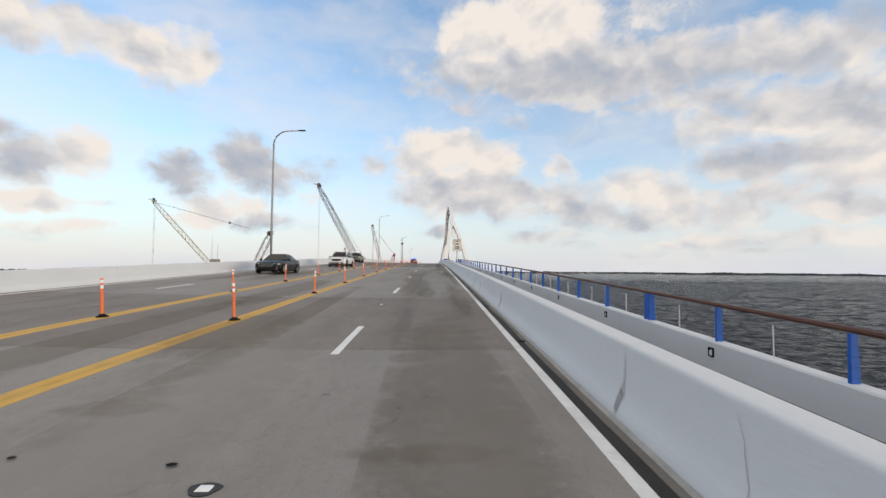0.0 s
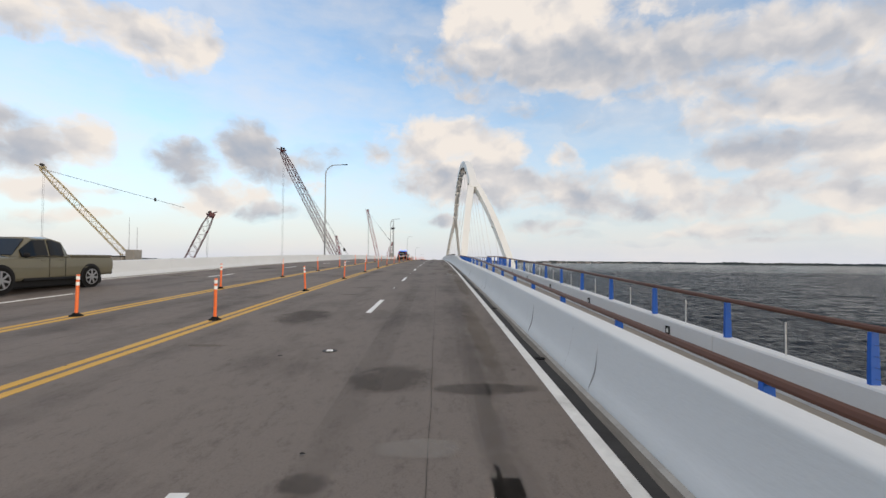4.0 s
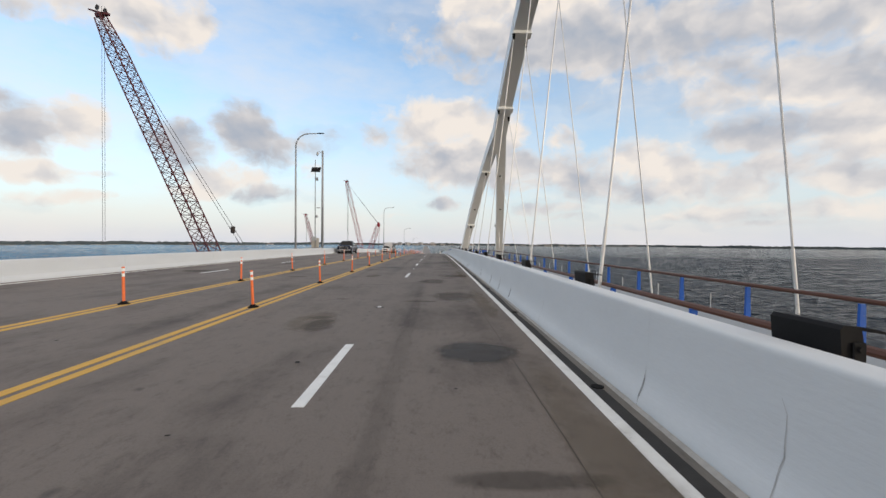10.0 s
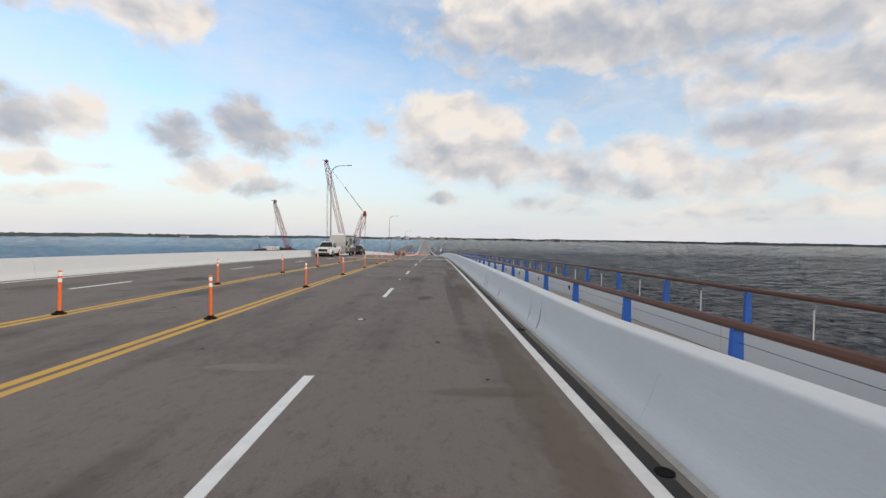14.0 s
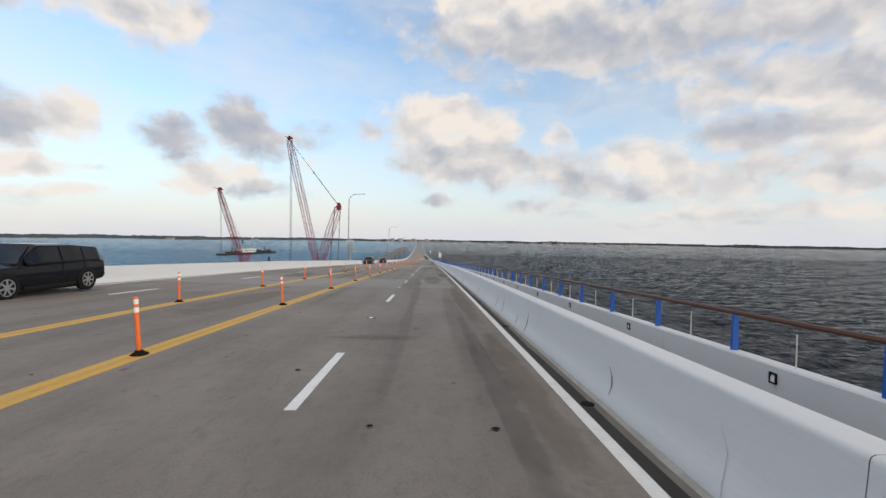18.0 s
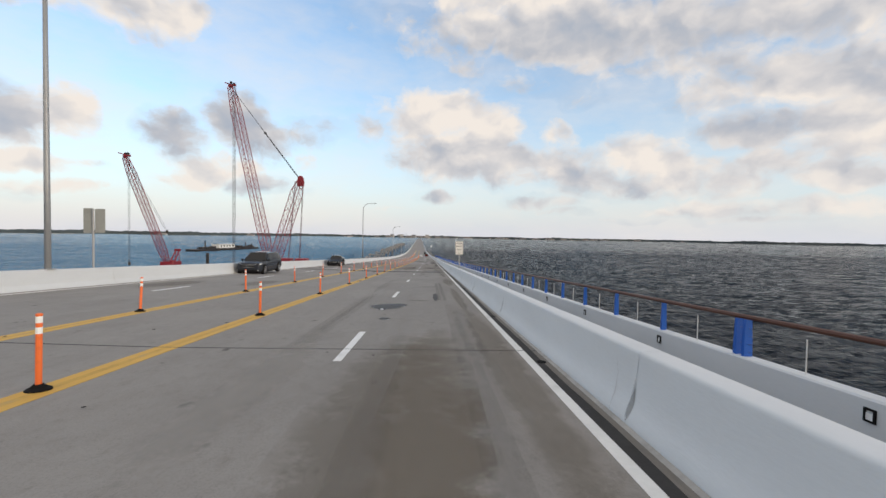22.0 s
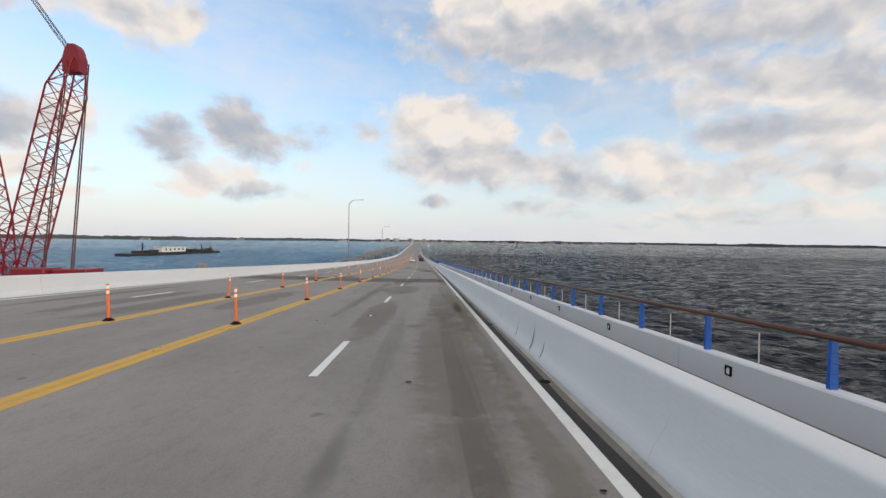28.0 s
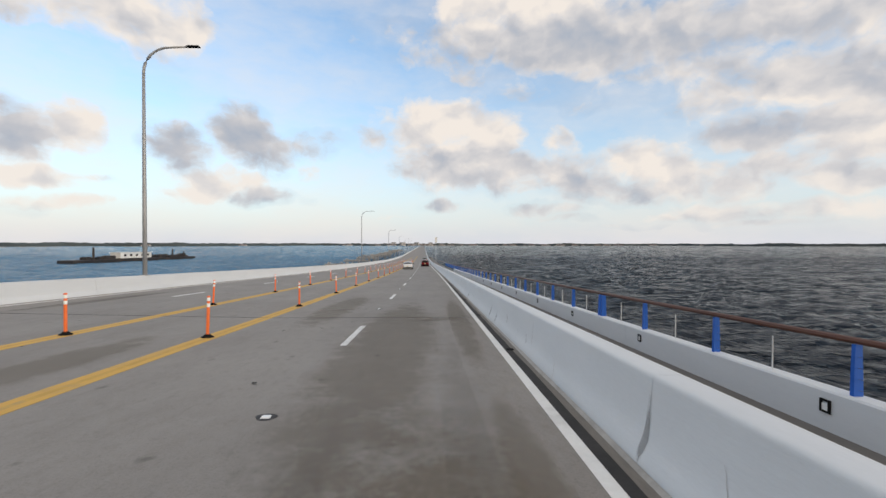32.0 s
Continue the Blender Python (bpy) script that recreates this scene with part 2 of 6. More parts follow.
def road_mat(name, light, dark, tone_y, worn=0.3):
    """Worn concrete: drag streaks along the lanes, dark tyre bands, blotches and pits."""
    global nt, add, link
    m = bpy.data.materials.new(name)
    nt, add, link = tree_of(m)
    co = add("ShaderNodeTexCoord").outputs["Object"]

    def layer(stretch, scale, detail=5.0, rough=0.6):
        n = add("ShaderNodeTexNoise", Scale=scale, Detail=detail, Roughness=rough)
        link(vec_node("MULTIPLY", co, stretch), n.inputs["Vector"])
        return n.outputs[0]
    streak = layer((1.0, 0.06, 1), 1.3, 6)
    blotch = layer((0.26, 0.20, 1), 0.9, 7, 0.64)
    across = layer((0.05, 0.22, 1), 1.0, 3)
    grit = layer((1, 1, 1), 45.0, 5, 0.7)
    sep = add("ShaderNodeSeparateXYZ")
    link(co, sep.inputs[0])
    lane = math_node("PINGPONG", math_node("ADD", sep.outputs[0], 3.62 * 4 + 0.95), 1.81 / 2)
    tyre = math_node("MULTIPLY", math_node("SUBTRACT", 0.55, lane, clamp=True), math_node("MULTIPLY", layer((0.5, 0.02, 1), 1.3, 3), worn * 2))
    f = math_node("ADD", math_node("MULTIPLY", streak, 0.42), math_node("MULTIPLY", blotch, 1.0))
    f = math_node("ADD", f, math_node("MULTIPLY", across, 0.30))
    smear = layer((0.7, 0.30, 1), 1.1, 8, 0.7)
    f = math_node("ADD", f, math_node("MULTIPLY", math_node("SUBTRACT", smear, 0.5), 0.9))
    f = math_node("SUBTRACT", f, tyre)
    f = math_node("MULTIPLY_ADD", math_node("SUBTRACT", f, 0.62), tone_y, 0.5, clamp=True)
    c = mix_color(f, dark, light)
    c = mix_color(math_node("MULTIPLY", math_node("SUBTRACT", grit, 0.47), 1.1, clamp=True), c, (0.03, 0.028, 0.026))
    mottle = layer((1.2, 0.6, 1), 5.0, 8, 0.8)
    c = mix_color(math_node("MULTIPLY", math_node("SUBTRACT", mottle, 0.5, clamp=True), 1.7, clamp=True), c, light)
    c = mix_color(math_node("MULTIPLY", math_node("SUBTRACT", 0.48, mottle, clamp=True), 2.8, clamp=True), c, dark)
    pits = layer((1, 0.7, 1), 2.6, 2, 0.5)
    c = mix_color(math_node("MULTIPLY", math_node("SUBTRACT", pits, 0.70, clamp=True), 6.0, clamp=True), c, (0.035, 0.03, 0.028))
    b = add("ShaderNodeBsdfPrincipled", Roughness=0.82)
    b.inputs["Specular IOR Level"].default_value = 0.35
    link(c, b.inputs["Base Color"])
    r = add("ShaderNodeBump", Strength=0.25, Distance=0.01)
    link(grit, r.inputs["Height"]), link(r.outputs[0], b.inputs["Normal"])
    link(b.outputs[0], add("ShaderNodeOutputMaterial").inputs[0])
    return m


def sea_mat():
    """Deep green-blue water that mirrors the sky from steep little waves."""
    global nt, add, link
    m = bpy.data.materials.new("choppy_sea")
    nt, add, link = tree_of(m)
    co = add("ShaderNodeTexCoord").outputs["Object"]

    def wave(stretch, scale, detail, rough=0.55, twist=0.0):
        n = add("ShaderNodeTexNoise", Scale=scale, Detail=detail, Roughness=rough, Distortion=twist)
        link(vec_node("MULTIPLY", co, stretch), n.inputs["Vector"])
        return n.outputs[0]

    chop = wave((0.6, 1.0, 1), 0.9, 4, 0.6, 0.5)
    roll = wave((0.5, 1.0, 1), 0.24, 3, 0.55, 0.6)
    gust = wave((0.25, 1.0, 1), 0.010, 4)
    h = math_node("ADD", math_node("MULTIPLY", chop, math_node("MULTIPLY_ADD", gust, 0.5, 0.3)), math_node("MULTIPLY", roll, 2.6))
    sep = add("ShaderNodeSeparateXYZ")
    link(co, sep.inputs[0])
    # front-lit water and mirrored blue sky on the left, put into the base colour
    lit_blue = math_node("MULTIPLY_ADD", sep.outputs[0], -0.007, 0.20, clamp=True)
    b = add("ShaderNodeBsdfPrincipled", Roughness=0.16, IOR=1.333)
    b.inputs["Specular IOR Level"].default_value = 0.095
    link(mix_color(lit_blue, mix_color(gust, (0.003, 0.006, 0.010), (0.005, 0.010, 0.017)), (0.065, 0.165, 0.27)), b.inputs["Base Color"])
    r = add("ShaderNodeBump", Strength=1.0, Distance=1.4)
    link(h, r.inputs["Height"]), link(r.outputs[0], b.inputs["Normal"])
    link(b.outputs[0], add("ShaderNodeOutputMaterial").inputs[0])
    return m


def stain_mat(name, color, strength, rough=0.8, ragged=0.9, fine=9.0):
    """A patch that fades out in ragged wisps towards its rim."""
    global nt, add, link
    m = bpy.data.materials.new(name)
    nt, add, link = tree_of(m)
    tex = add("ShaderNodeTexCoord")
    n = add("ShaderNodeTexNoise", Scale=fine, Detail=7.0, Roughness=0.65)
    w = add("ShaderNodeTexNoise", Scale=1.7, Detail=4.0)
    link(add("ShaderNodeNewGeometry").outputs["Position"], n.inputs["Vector"])
    link(nt.nodes[-1].outputs["Position"], w.inputs["Vector"])
    away = vec_node("LENGTH", vec_node("MULTIPLY", vec_node("SUBTRACT", tex.outputs["Generated"], (0.5, 0.5, 0.5)), (2, 2, 0)))
    body = math_node("SUBTRACT", 1.0, away)
    body = math_node("ADD", body, math_node("MULTIPLY", math_node("SUBTRACT", w.outputs[0], 0.5), ragged * 1.4))
    body = math_node("ADD", body, math_node("MULTIPLY", math_node("SUBTRACT", n.outputs[0], 0.5), ragged))
    rim = math_node("MULTIPLY", math_node("SUBTRACT", 1.0, away, clamp=True), 3.0, clamp=True)
    a = math_node("MULTIPLY", math_node("MULTIPLY", math_node("MULTIPLY", body, 2.4, clamp=True), rim), strength)
    b = add("ShaderNodeBsdfPrincipled", Roughness=rough)
    b.inputs["Base Color"].default_value = (*color, 1)
    b.inputs["Specular IOR Level"].default_value = 0.3
    link(a, b.inputs["Alpha"])
    link(b.outputs[0], add("ShaderNodeOutputMaterial").inputs[0])
    return m


M_STAIN = stain_mat("dark_road_stain", (0.045, 0.036, 0.031), 0.34)
M_OIL = stain_mat("oil_puddle", (0.028, 0.023, 0.021), 0.72, 0.5, 0.8)
M_BROWN = stain_mat("brown_road_stain", (0.17, 0.135, 0.088), 0.26)
M_FADE = stain_mat("pale_road_wear", (0.40, 0.375, 0.345), 0.26)
M_ROAD = road_mat("pale_concrete_road", (0.315, 0.295, 0.272), (0.175, 0.16, 0.145), 0.9, 0.15)
M_SPAN = road_mat("dark_concrete_road", (0.188, 0.16, 0.14), (0.052, 0.041, 0.036), 2.1, 0.2)
M_WET = road_mat("damp_concrete", (0.26, 0.232, 0.205), (0.12, 0.104, 0.092), 1.1)
M_SOAKED = road_mat("soaked_concrete", (0.13, 0.112, 0.098), (0.05, 0.042, 0.037), 1.4)
M_PALE = road_mat("new_concrete", (0.42, 0.395, 0.34), (0.30, 0.28, 0.245), 0.8)
M_GUT = mat("gutter_grime", (0.19, 0.172, 0.15), 0.9, var=0.45, scale=0.9, fine=9, bump=0.3, stretch=(2.5, 0.6, 1), grime=(0.035, 0.03, 0.026))
M_SIDE = mat("deck_edge_concrete", (0.38, 0.37, 0.35), 0.85, var=0.15, scale=0.3)
M_WHITE = mat("white_barrier_paint", (0.625, 0.645, 0.66), 0.75, var=0.08, scale=0.8, fine=14, bump=0.12, stretch=(1, 0.5, 2.2))
M_PATH = mat("path_concrete", (0.33, 0.30, 0.26), 0.9, var=0.12, scale=0.5, fine=18, bump=0.15)
M_LINE = mat("white_road_paint", (0.80, 0.80, 0.78), 0.7, var=0.16, scale=1.3, fine=12, grime=(0.42, 0.41, 0.39))
M_YELLOW = mat("yellow_road_paint", (0.62, 0.36, 0.055), 0.7, var=0.18, scale=1.1, fine=11, grime=(0.36, 0.25, 0.10))
M_SMEAR = mat("worn_yellow_smear", (0.55, 0.33, 0.06), 0.8, var=0.35, scale=1.6, fine=9, grime=(0.25, 0.22, 0.17))
M_ORANGE = mat("orange_plastic", (0.85, 0.17, 0.035), 0.45, var=0.10, scale=6, fine=40, grime=(0.45, 0.10, 0.04))
M_REFL = mat("white_reflective_band", (0.85, 0.86, 0.86), 0.35, var=0.05)
M_RUBBER = mat("black_rubber", (0.010, 0.0095, 0.0095), 0.9, var=0.3, spec=0.15)
M_STEEL = mat("galvanised_steel", (0.34, 0.35, 0.36), 0.5, 0.3, var=0.12, scale=4)
M_ARCH = mat("white_arch_paint", (0.80, 0.81, 0.79), 0.45, var=0.035, scale=0.25, fine=3.0)
M_HANGER = mat("pale_hanger_steel", (0.66, 0.66, 0.66), 0.4, 0.2, var=0.06)
M_BLUE = mat("blue_post_paint", (0.012, 0.095, 0.43), 0.5, spec=0.3, var=0.12, scale=5, fine=30)
M_RAIL = mat("brown_handrail", (0.105, 0.046, 0.030), 0.5, spec=0.25, var=0.2, scale=3, fine=40, stretch=(1, 0.15, 1))
M_WIRE = mat("stainless_wire", (0.12, 0.12, 0.12), 0.4, 0.6, var=0.05)
M_BLACK = mat("black_housing", (0.009, 0.009, 0.010), 0.7, var=0.2, scale=6, spec=0.15)
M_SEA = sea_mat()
M_JOINT = mat("black_joint_seal", (0.03, 0.03, 0.032), 0.7, var=0.3, scale=4)

# ---- mesh helpers ----


def part(name, bm, material, parent=None, label="", smooth=False):
    me = bpy.data.meshes.new(name)
    if smooth:
        for f in bm.faces:
            f.smooth = True
    bmesh.ops.recalc_face_normals(bm, faces=bm.faces)
    bm.to_mesh(me)
    bm.free()
    me.materials.append(material)
    ob = new(name, me)
    if parent:
        ob.parent = parent
    return tagged(ob, label)


def thing(name, label, category, place=(0, 0, 0), turn=0.0, group="", kind=""):
    e = new(name)
    e.location, e.rotation_euler = place, (0, 0, radians(turn))
    return tagged(e, label, category, group, kind)


def box(bm, c, d, m=None, bevel=0.0):
    """A box at c with the sizes d; bevel rounds its edges."""
    made = bmesh.ops.create_cube(bm, size=1.0)["verts"]
    bmesh.ops.scale(bm, vec=d, verts=made)
    bmesh.ops.translate(bm, vec=c, verts=made)
    if bevel:
        edges = list({e for v in made for e in v.link_edges})
        out = bmesh.ops.bevel(bm, geom=edges, offset=bevel, segments=1, affect="EDGES")
        made = list({v for f in out["faces"] for v in f.verts} | {v for v in made if v.is_valid})
    if m:
        bmesh.ops.transform(bm, matrix=m, verts=made)
    return made


def tube(bm, a, b, r0, r1=None, n=8, caps=True):
    """A round bar from a to b."""
    a, b = Vector(a), Vector(b)
    d = (b - a).normalized()
    side = d.orthogonal().normalized()
    up_ = d.cross(side)
    r1 = r0 if r1 is None else r1
    rings = []
    for p, r in ((a, r0), (b, r1)):
        rings.append([bm.verts.new(p + (side * math.cos(t) + up_ * math.sin(t)) * r) for t in (2 * math.pi * k / n for k in range(n))])
    for k in range(n):
        bm.faces.new((rings[0][k], rings[0][(k + 1) % n], rings[1][(k + 1) % n], rings[1][k]))
    if caps:
        bm.faces.new(rings[0][::-1]), bm.faces.new(rings[1])


def loft(bm, rings, caps=True, close=True):
    """Skin between rings of points of equal length."""
    vs = [[bm.verts.new(p) for p in r] for r in rings]
    n = len(vs[0])
    for a, b in zip(vs, vs[1:]):
        for k in range(n if close else n - 1):
            bm.faces.new((a[k], a[(k + 1) % n], b[(k + 1) % n], b[k]))
    if caps:
        bm.faces.new(vs[0][::-1]), bm.faces.new(vs[-1])
    return vs


def pipe(bm, pts, r, n=8):
    pts = [Vector(p) for p in pts]
    rings = []
    for k, p in enumerate(pts):
        d = (pts[min(k + 1, len(pts) - 1)] - pts[max(k - 1, 0)]).normalized()
        ref = Vector((0, 0, 1)) if abs(d.z) < 0.9 else Vector((1, 0, 0))
        side = d.cross(ref).normalized()
        u = side.cross(d)
        rr = r[k] if isinstance(r, (list, tuple)) else r
        rings.append([p + (side * math.cos(t) + u * math.sin(t)) * rr for t in (2 * math.pi * j / n for j in range(n))])
    loft(bm, rings)


def stretch_of(s0, s1, step=4.0):
    n = max(1, round((s1 - s0) / step))
    return [s0 + (s1 - s0) * k / n for k in range(n + 1)]


def sweep(bm, profile, s0, s1, step=4.0, lift=None):
    """A profile of (x, h) drawn along the road from s0 to s1."""
    rings = []
    for s in stretch_of(s0, s1, step):
        dz = lift(s) if lift else 0.0
        rings.append([at(x, s, h + dz) for x, h in profile])
    loft(bm, rings)


def quad(bm, pts):
    bm.faces.new([bm.verts.new(p) for p in pts])


def ease(a, b, v):
    u = min(max((v - a) / (b - a), 0), 1)
    return u * u * (3 - 2 * u)


def slab(x0, x1, top, thick):
    return [(x0, top), (x1, top), (x1, top - thick), (x0, top - thick)]


# ---- sea and far shore ----
def gradient_noise(u, v, seed):
    """Smooth noise over arrays of plane coordinates, about -0.5 to 0.5."""
    angle = np.random.RandomState(seed).uniform(0, 2 * np.pi, (512, 512))
    gx, gy = np.cos(angle), np.sin(angle)
    i, j = np.floor(u).astype(int), np.floor(v).astype(int)
    fu, fv = u - i, v - j
    wu, wv = fu ** 3 * (fu * (6 * fu - 15) + 10), fv ** 3 * (fv * (6 * fv - 15) + 10)

    def corner(di, dj):
        k, l = (i + di) % 512, (j + dj) % 512
        return gx[k, l] * (fu - di) + gy[k, l] * (fv - dj)
    low = corner(0, 0) * (1 - wu) + corner(1, 0) * wu
    high_ = corner(0, 1) * (1 - wu) + corner(1, 1) * wu
    return low * (1 - wv) + high_ * wv


def spaced(start, end, cell, even, grow):
    """Grid lines from start to end: even cells first, then ever wider ones."""
    out, way_ = [start], 1 if end > start else -1
    while (end - out[-1]) * way_ > 0:
        out.append(out[-1] + way_ * (cell + grow * max(0.0, abs(out[-1] - start) - even)))
    return out


def wave_count(lines_, least, share):
    """Waves passed along the grid lines, each at least so long and some cells wide."""
    step = np.diff(lines_, prepend=lines_[0] - (lines_[1] - lines_[0]))
    length = np.maximum(least, share * step)
    return np.cumsum(step / length), length


xs = np.array(spaced(-2.0, -6000, 3.0, 150, 0.022)[:0:-1] + spaced(-2.0, 6000, 1.25, 70, 0.02))
ys = np.array(spaced(-60.0, -3000, 4.0, 10, 0.08)[:0:-1] + spaced(-60.0, 6500, 1.1, 1050, 0.022))
across, _ = wave_count(xs, 4.6, 2.6)
along_, reach = wave_count(ys, 2.9, 2.6)
U, V = np.meshgrid(across, along_)
V = V + 0.22 * U + 0.9 * gradient_noise(U * 0.21, V * 0.21, 5)
crest = 1.0 - 2.2 * np.abs(gradient_noise(U, V, 1))
crest2 = 1.0 - 2.2 * np.abs(gradient_noise(U * 0.41 + 7, V * 0.41, 2))
heave = gradient_noise(U * 0.17, V * 0.17, 3)
Z = SEA + np.minimum(reach, 3.4 * (reach / 3.4) ** 0.52)[:, None] * WAVE * (0.9 * crest + 0.75 * crest2 + 0.8 * heave - 0.9)
X, Y = np.meshgrid(xs, ys)
rows_n, cols_n = X.shape
idx = np.arange(rows_n * cols_n).reshape(rows_n, cols_n)
faces = np.stack([idx[:-1, :-1], idx[:-1, 1:], idx[1:, 1:], idx[1:, :-1]], -1).reshape(-1, 4)
me = bpy.data.meshes.new("water")
me.vertices.add(X.size)
me.vertices.foreach_set("co", np.stack([X, Y, Z], -1).astype(np.float32).ravel())
me.loops.add(faces.size)
me.loops.foreach_set("vertex_index", faces.astype(np.int32).ravel())
me.polygons.add(len(faces))
me.polygons.foreach_set("loop_start", np.arange(0, faces.size, 4, dtype=np.int32))
me.polygons.foreach_set("use_smooth", np.ones(len(faces), dtype=bool))
me.update(calc_edges=True)
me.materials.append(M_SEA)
tagged(new("water", me), "choppy grey-blue bay water with small waves", "water", kind="structure")

# the woods' grey-blue has the haze of distance mixed into it
M_WOODS = mat("far_woods", (0.075, 0.093, 0.098), 0.95, var=0.4, scale=0.02, fine=0.12)
M_SAND = mat("pale_sand", (0.50, 0.46, 0.40), 0.9, var=0.2, scale=0.02)
M_TOWN = mat("far_walls", (0.48, 0.46, 0.44), 0.8, var=0.2, scale=0.05)


def shore_reach(a):
    """Distance of the far shore at a degrees right of the way ahead."""
    return 3300 + 500 * math.sin(a * 0.06 + 1.0) + 160 * math.sin(a * 0.31) + (700 if a > 12 else 0) * ease(12, 40, a)


random.seed(4)
woods, sand = bmesh.new(), bmesh.new()
ring = []
a = -80.0
while a < 62:
    r = shore_reach(a)
    x, y = r * math.sin(radians(a)) * 1.0, 200 + r * math.cos(radians(a))
    tall = 18 + 8 * noise.noise((a * 0.35, 0, 3)) + 5 * noise.noise((a * 3.0, 5, 1)) + random.uniform(-1.5, 1.5)
    if a > 44:
        tall *= max(0.25, 1 - (a - 44) / 18)
    ring.append((Vector((x, y, SEA)), Vector((x * 1.001, y, SEA + max(4, tall))), Vector((x * 1.05, y * 1.05, SEA + max(4, tall))), Vector((x * 0.996, y * 0.996, SEA + 1.6))))
    a += 0.09
for p, q in zip(ring, ring[1:]):
    quad(woods, [p[0], q[0], q[1], p[1]])
    quad(woods, [p[1], q[1], q[2], p[2]])
    quad(sand, [p[3] - Vector((0, 0, 1.7)), q[3] - Vector((0, 0, 1.7)), q[3], p[3]])
tagged(part("far_woods", woods, M_WOODS), "low dark line of woods along the far shore", "woods", kind="stuff")
tagged(part("sand_bank", sand, M_SAND), "thin pale strip of beach under the woods", "beach", kind="stuff")

# houses and blocks of the town on the far shore
M_ROOF = mat("far_roofs", (0.16, 0.13, 0.12), 0.9, var=0.3, scale=0.05)


def far_house(label, wide, deep, tall, roof):
    t = thing("house" if roof else "apartment_block", label, "house" if roof else "building", group="far town")
    bm = bmesh.new()
    box(bm, (0, 0, tall / 2), (wide, deep, tall))
    wall = part("wall", bm, M_TOWN, t)
    bm = bmesh.new()
    if roof:
        loft(bm, [[(-wide * 0.55, -deep * 0.55, tall), (wide * 0.55, -deep * 0.55, tall), (wide * 0.55, deep * 0.55, tall), (-wide * 0.55, deep * 0.55, tall)],
                  [(-wide * 0.3, -0.2, tall + roof), (wide * 0.3, -0.2, tall + roof), (wide * 0.3, 0.2, tall + roof), (-wide * 0.3, 0.2, tall + roof)]])
    else:
        box(bm, (0, 0, tall + 0.6), (wide * 1.02, deep * 1.02, 1.2))
    part("roof", bm, M_ROOF, t)
    for z in [tall * (k + 0.6) / max(1, int(tall / 3.5)) for k in range(max(1, int(tall / 3.5)))]:
        bm = bmesh.new()
        box(bm, (0, -deep / 2 - 0.05, z), (wide * 0.8, 0.2, 1.3))
        part("window_band", bm, M_BLACKPANE, wall)
    return t


M_BLACKPANE = mat("dark_far_panes", (0.03, 0.035, 0.045), 0.3, var=0.1)
kinds = [far_house("pale house with a dark hipped roof on the far shore", 17, 12, 7, 5), far_house("long pale building with a dark roof on the far shore", 42, 14, 8, 5), far_house("pale block of flats behind the far beach", 30, 16, 24, 0)]
used = set()
random.seed(33)
for k in range(64):
    a = random.choice((random.gauss(-1.5, 3.5), random.gauss(-1.5, 3.5), random.gauss(14, 5), random.uniform(-30, 40)))
    j = random.choice((0, 0, 0, 1, 1, 2)) if abs(a) < 8 else random.choice((0, 0, 1))
    r = shore_reach(a) - random.uniform(15, 60)
    m = Matrix.Translation((r * math.sin(radians(a)), 200 + r * math.cos(radians(a)), SEA + 1.0)) @ Matrix.Rotation(radians(-a + random.uniform(-25, 25)), 4, "Z")
    if j in used:
        copy_thing(kinds[j], m)
    else:
        kinds[j].matrix_basis = m
        used.add(j)

# ---- bridge deck ----
PLATE = [(-15.5, 0.0), (-3.6, 0.0), (4.5, 0.0), (4.5, -0.35), (-3.6, -0.35), (-15.5, -0.35)]
M_SLABS = [(-60, 9.6, M_ROAD), (9.6, 19.2, M_WET), (19.2, 60.2, M_ROAD), (60.2, 302.6, M_SPAN), (302.6, 306.0, M_PALE), (306.0, 340.0, M_WET),
           (340.0, 349.0, M_ROAD), (349.0, 387.0, M_WET), (387.0, 436.6, M_ROAD), (436.6, 438.7, M_SOAKED), (438.7, 446.0, M_ROAD), (446.0, 486.0, M_WET), (486.0, 526.5, M_ROAD), (526.5, 529.6, M_SOAKED), (529.6, 532.4, M_SOAKED), (532.4, 700.0, M_ROAD)]
road = thing("road", "worn grey concrete bridge roadway with tyre marks", "road", kind="structure")
for s0, s1, m in M_SLABS:
    bm = bmesh.new()
    sweep(bm, PLATE, s0 + 0.015, s1 - 0.015, 4.0)
    part("deck_slab", bm, m, road)
bm = bmesh.new()
sweep(bm, PLATE, 700, 2600, 12)
part("deck_slab", bm, M_ROAD, road)
bm = bmesh.new()
sweep(bm, [(-13.5, -0.36), (3.5, -0.36), (3.0, -2.0), (-13.0, -2.0)], -60, 2600, 12)
part("girder", bm, M_SIDE, road)

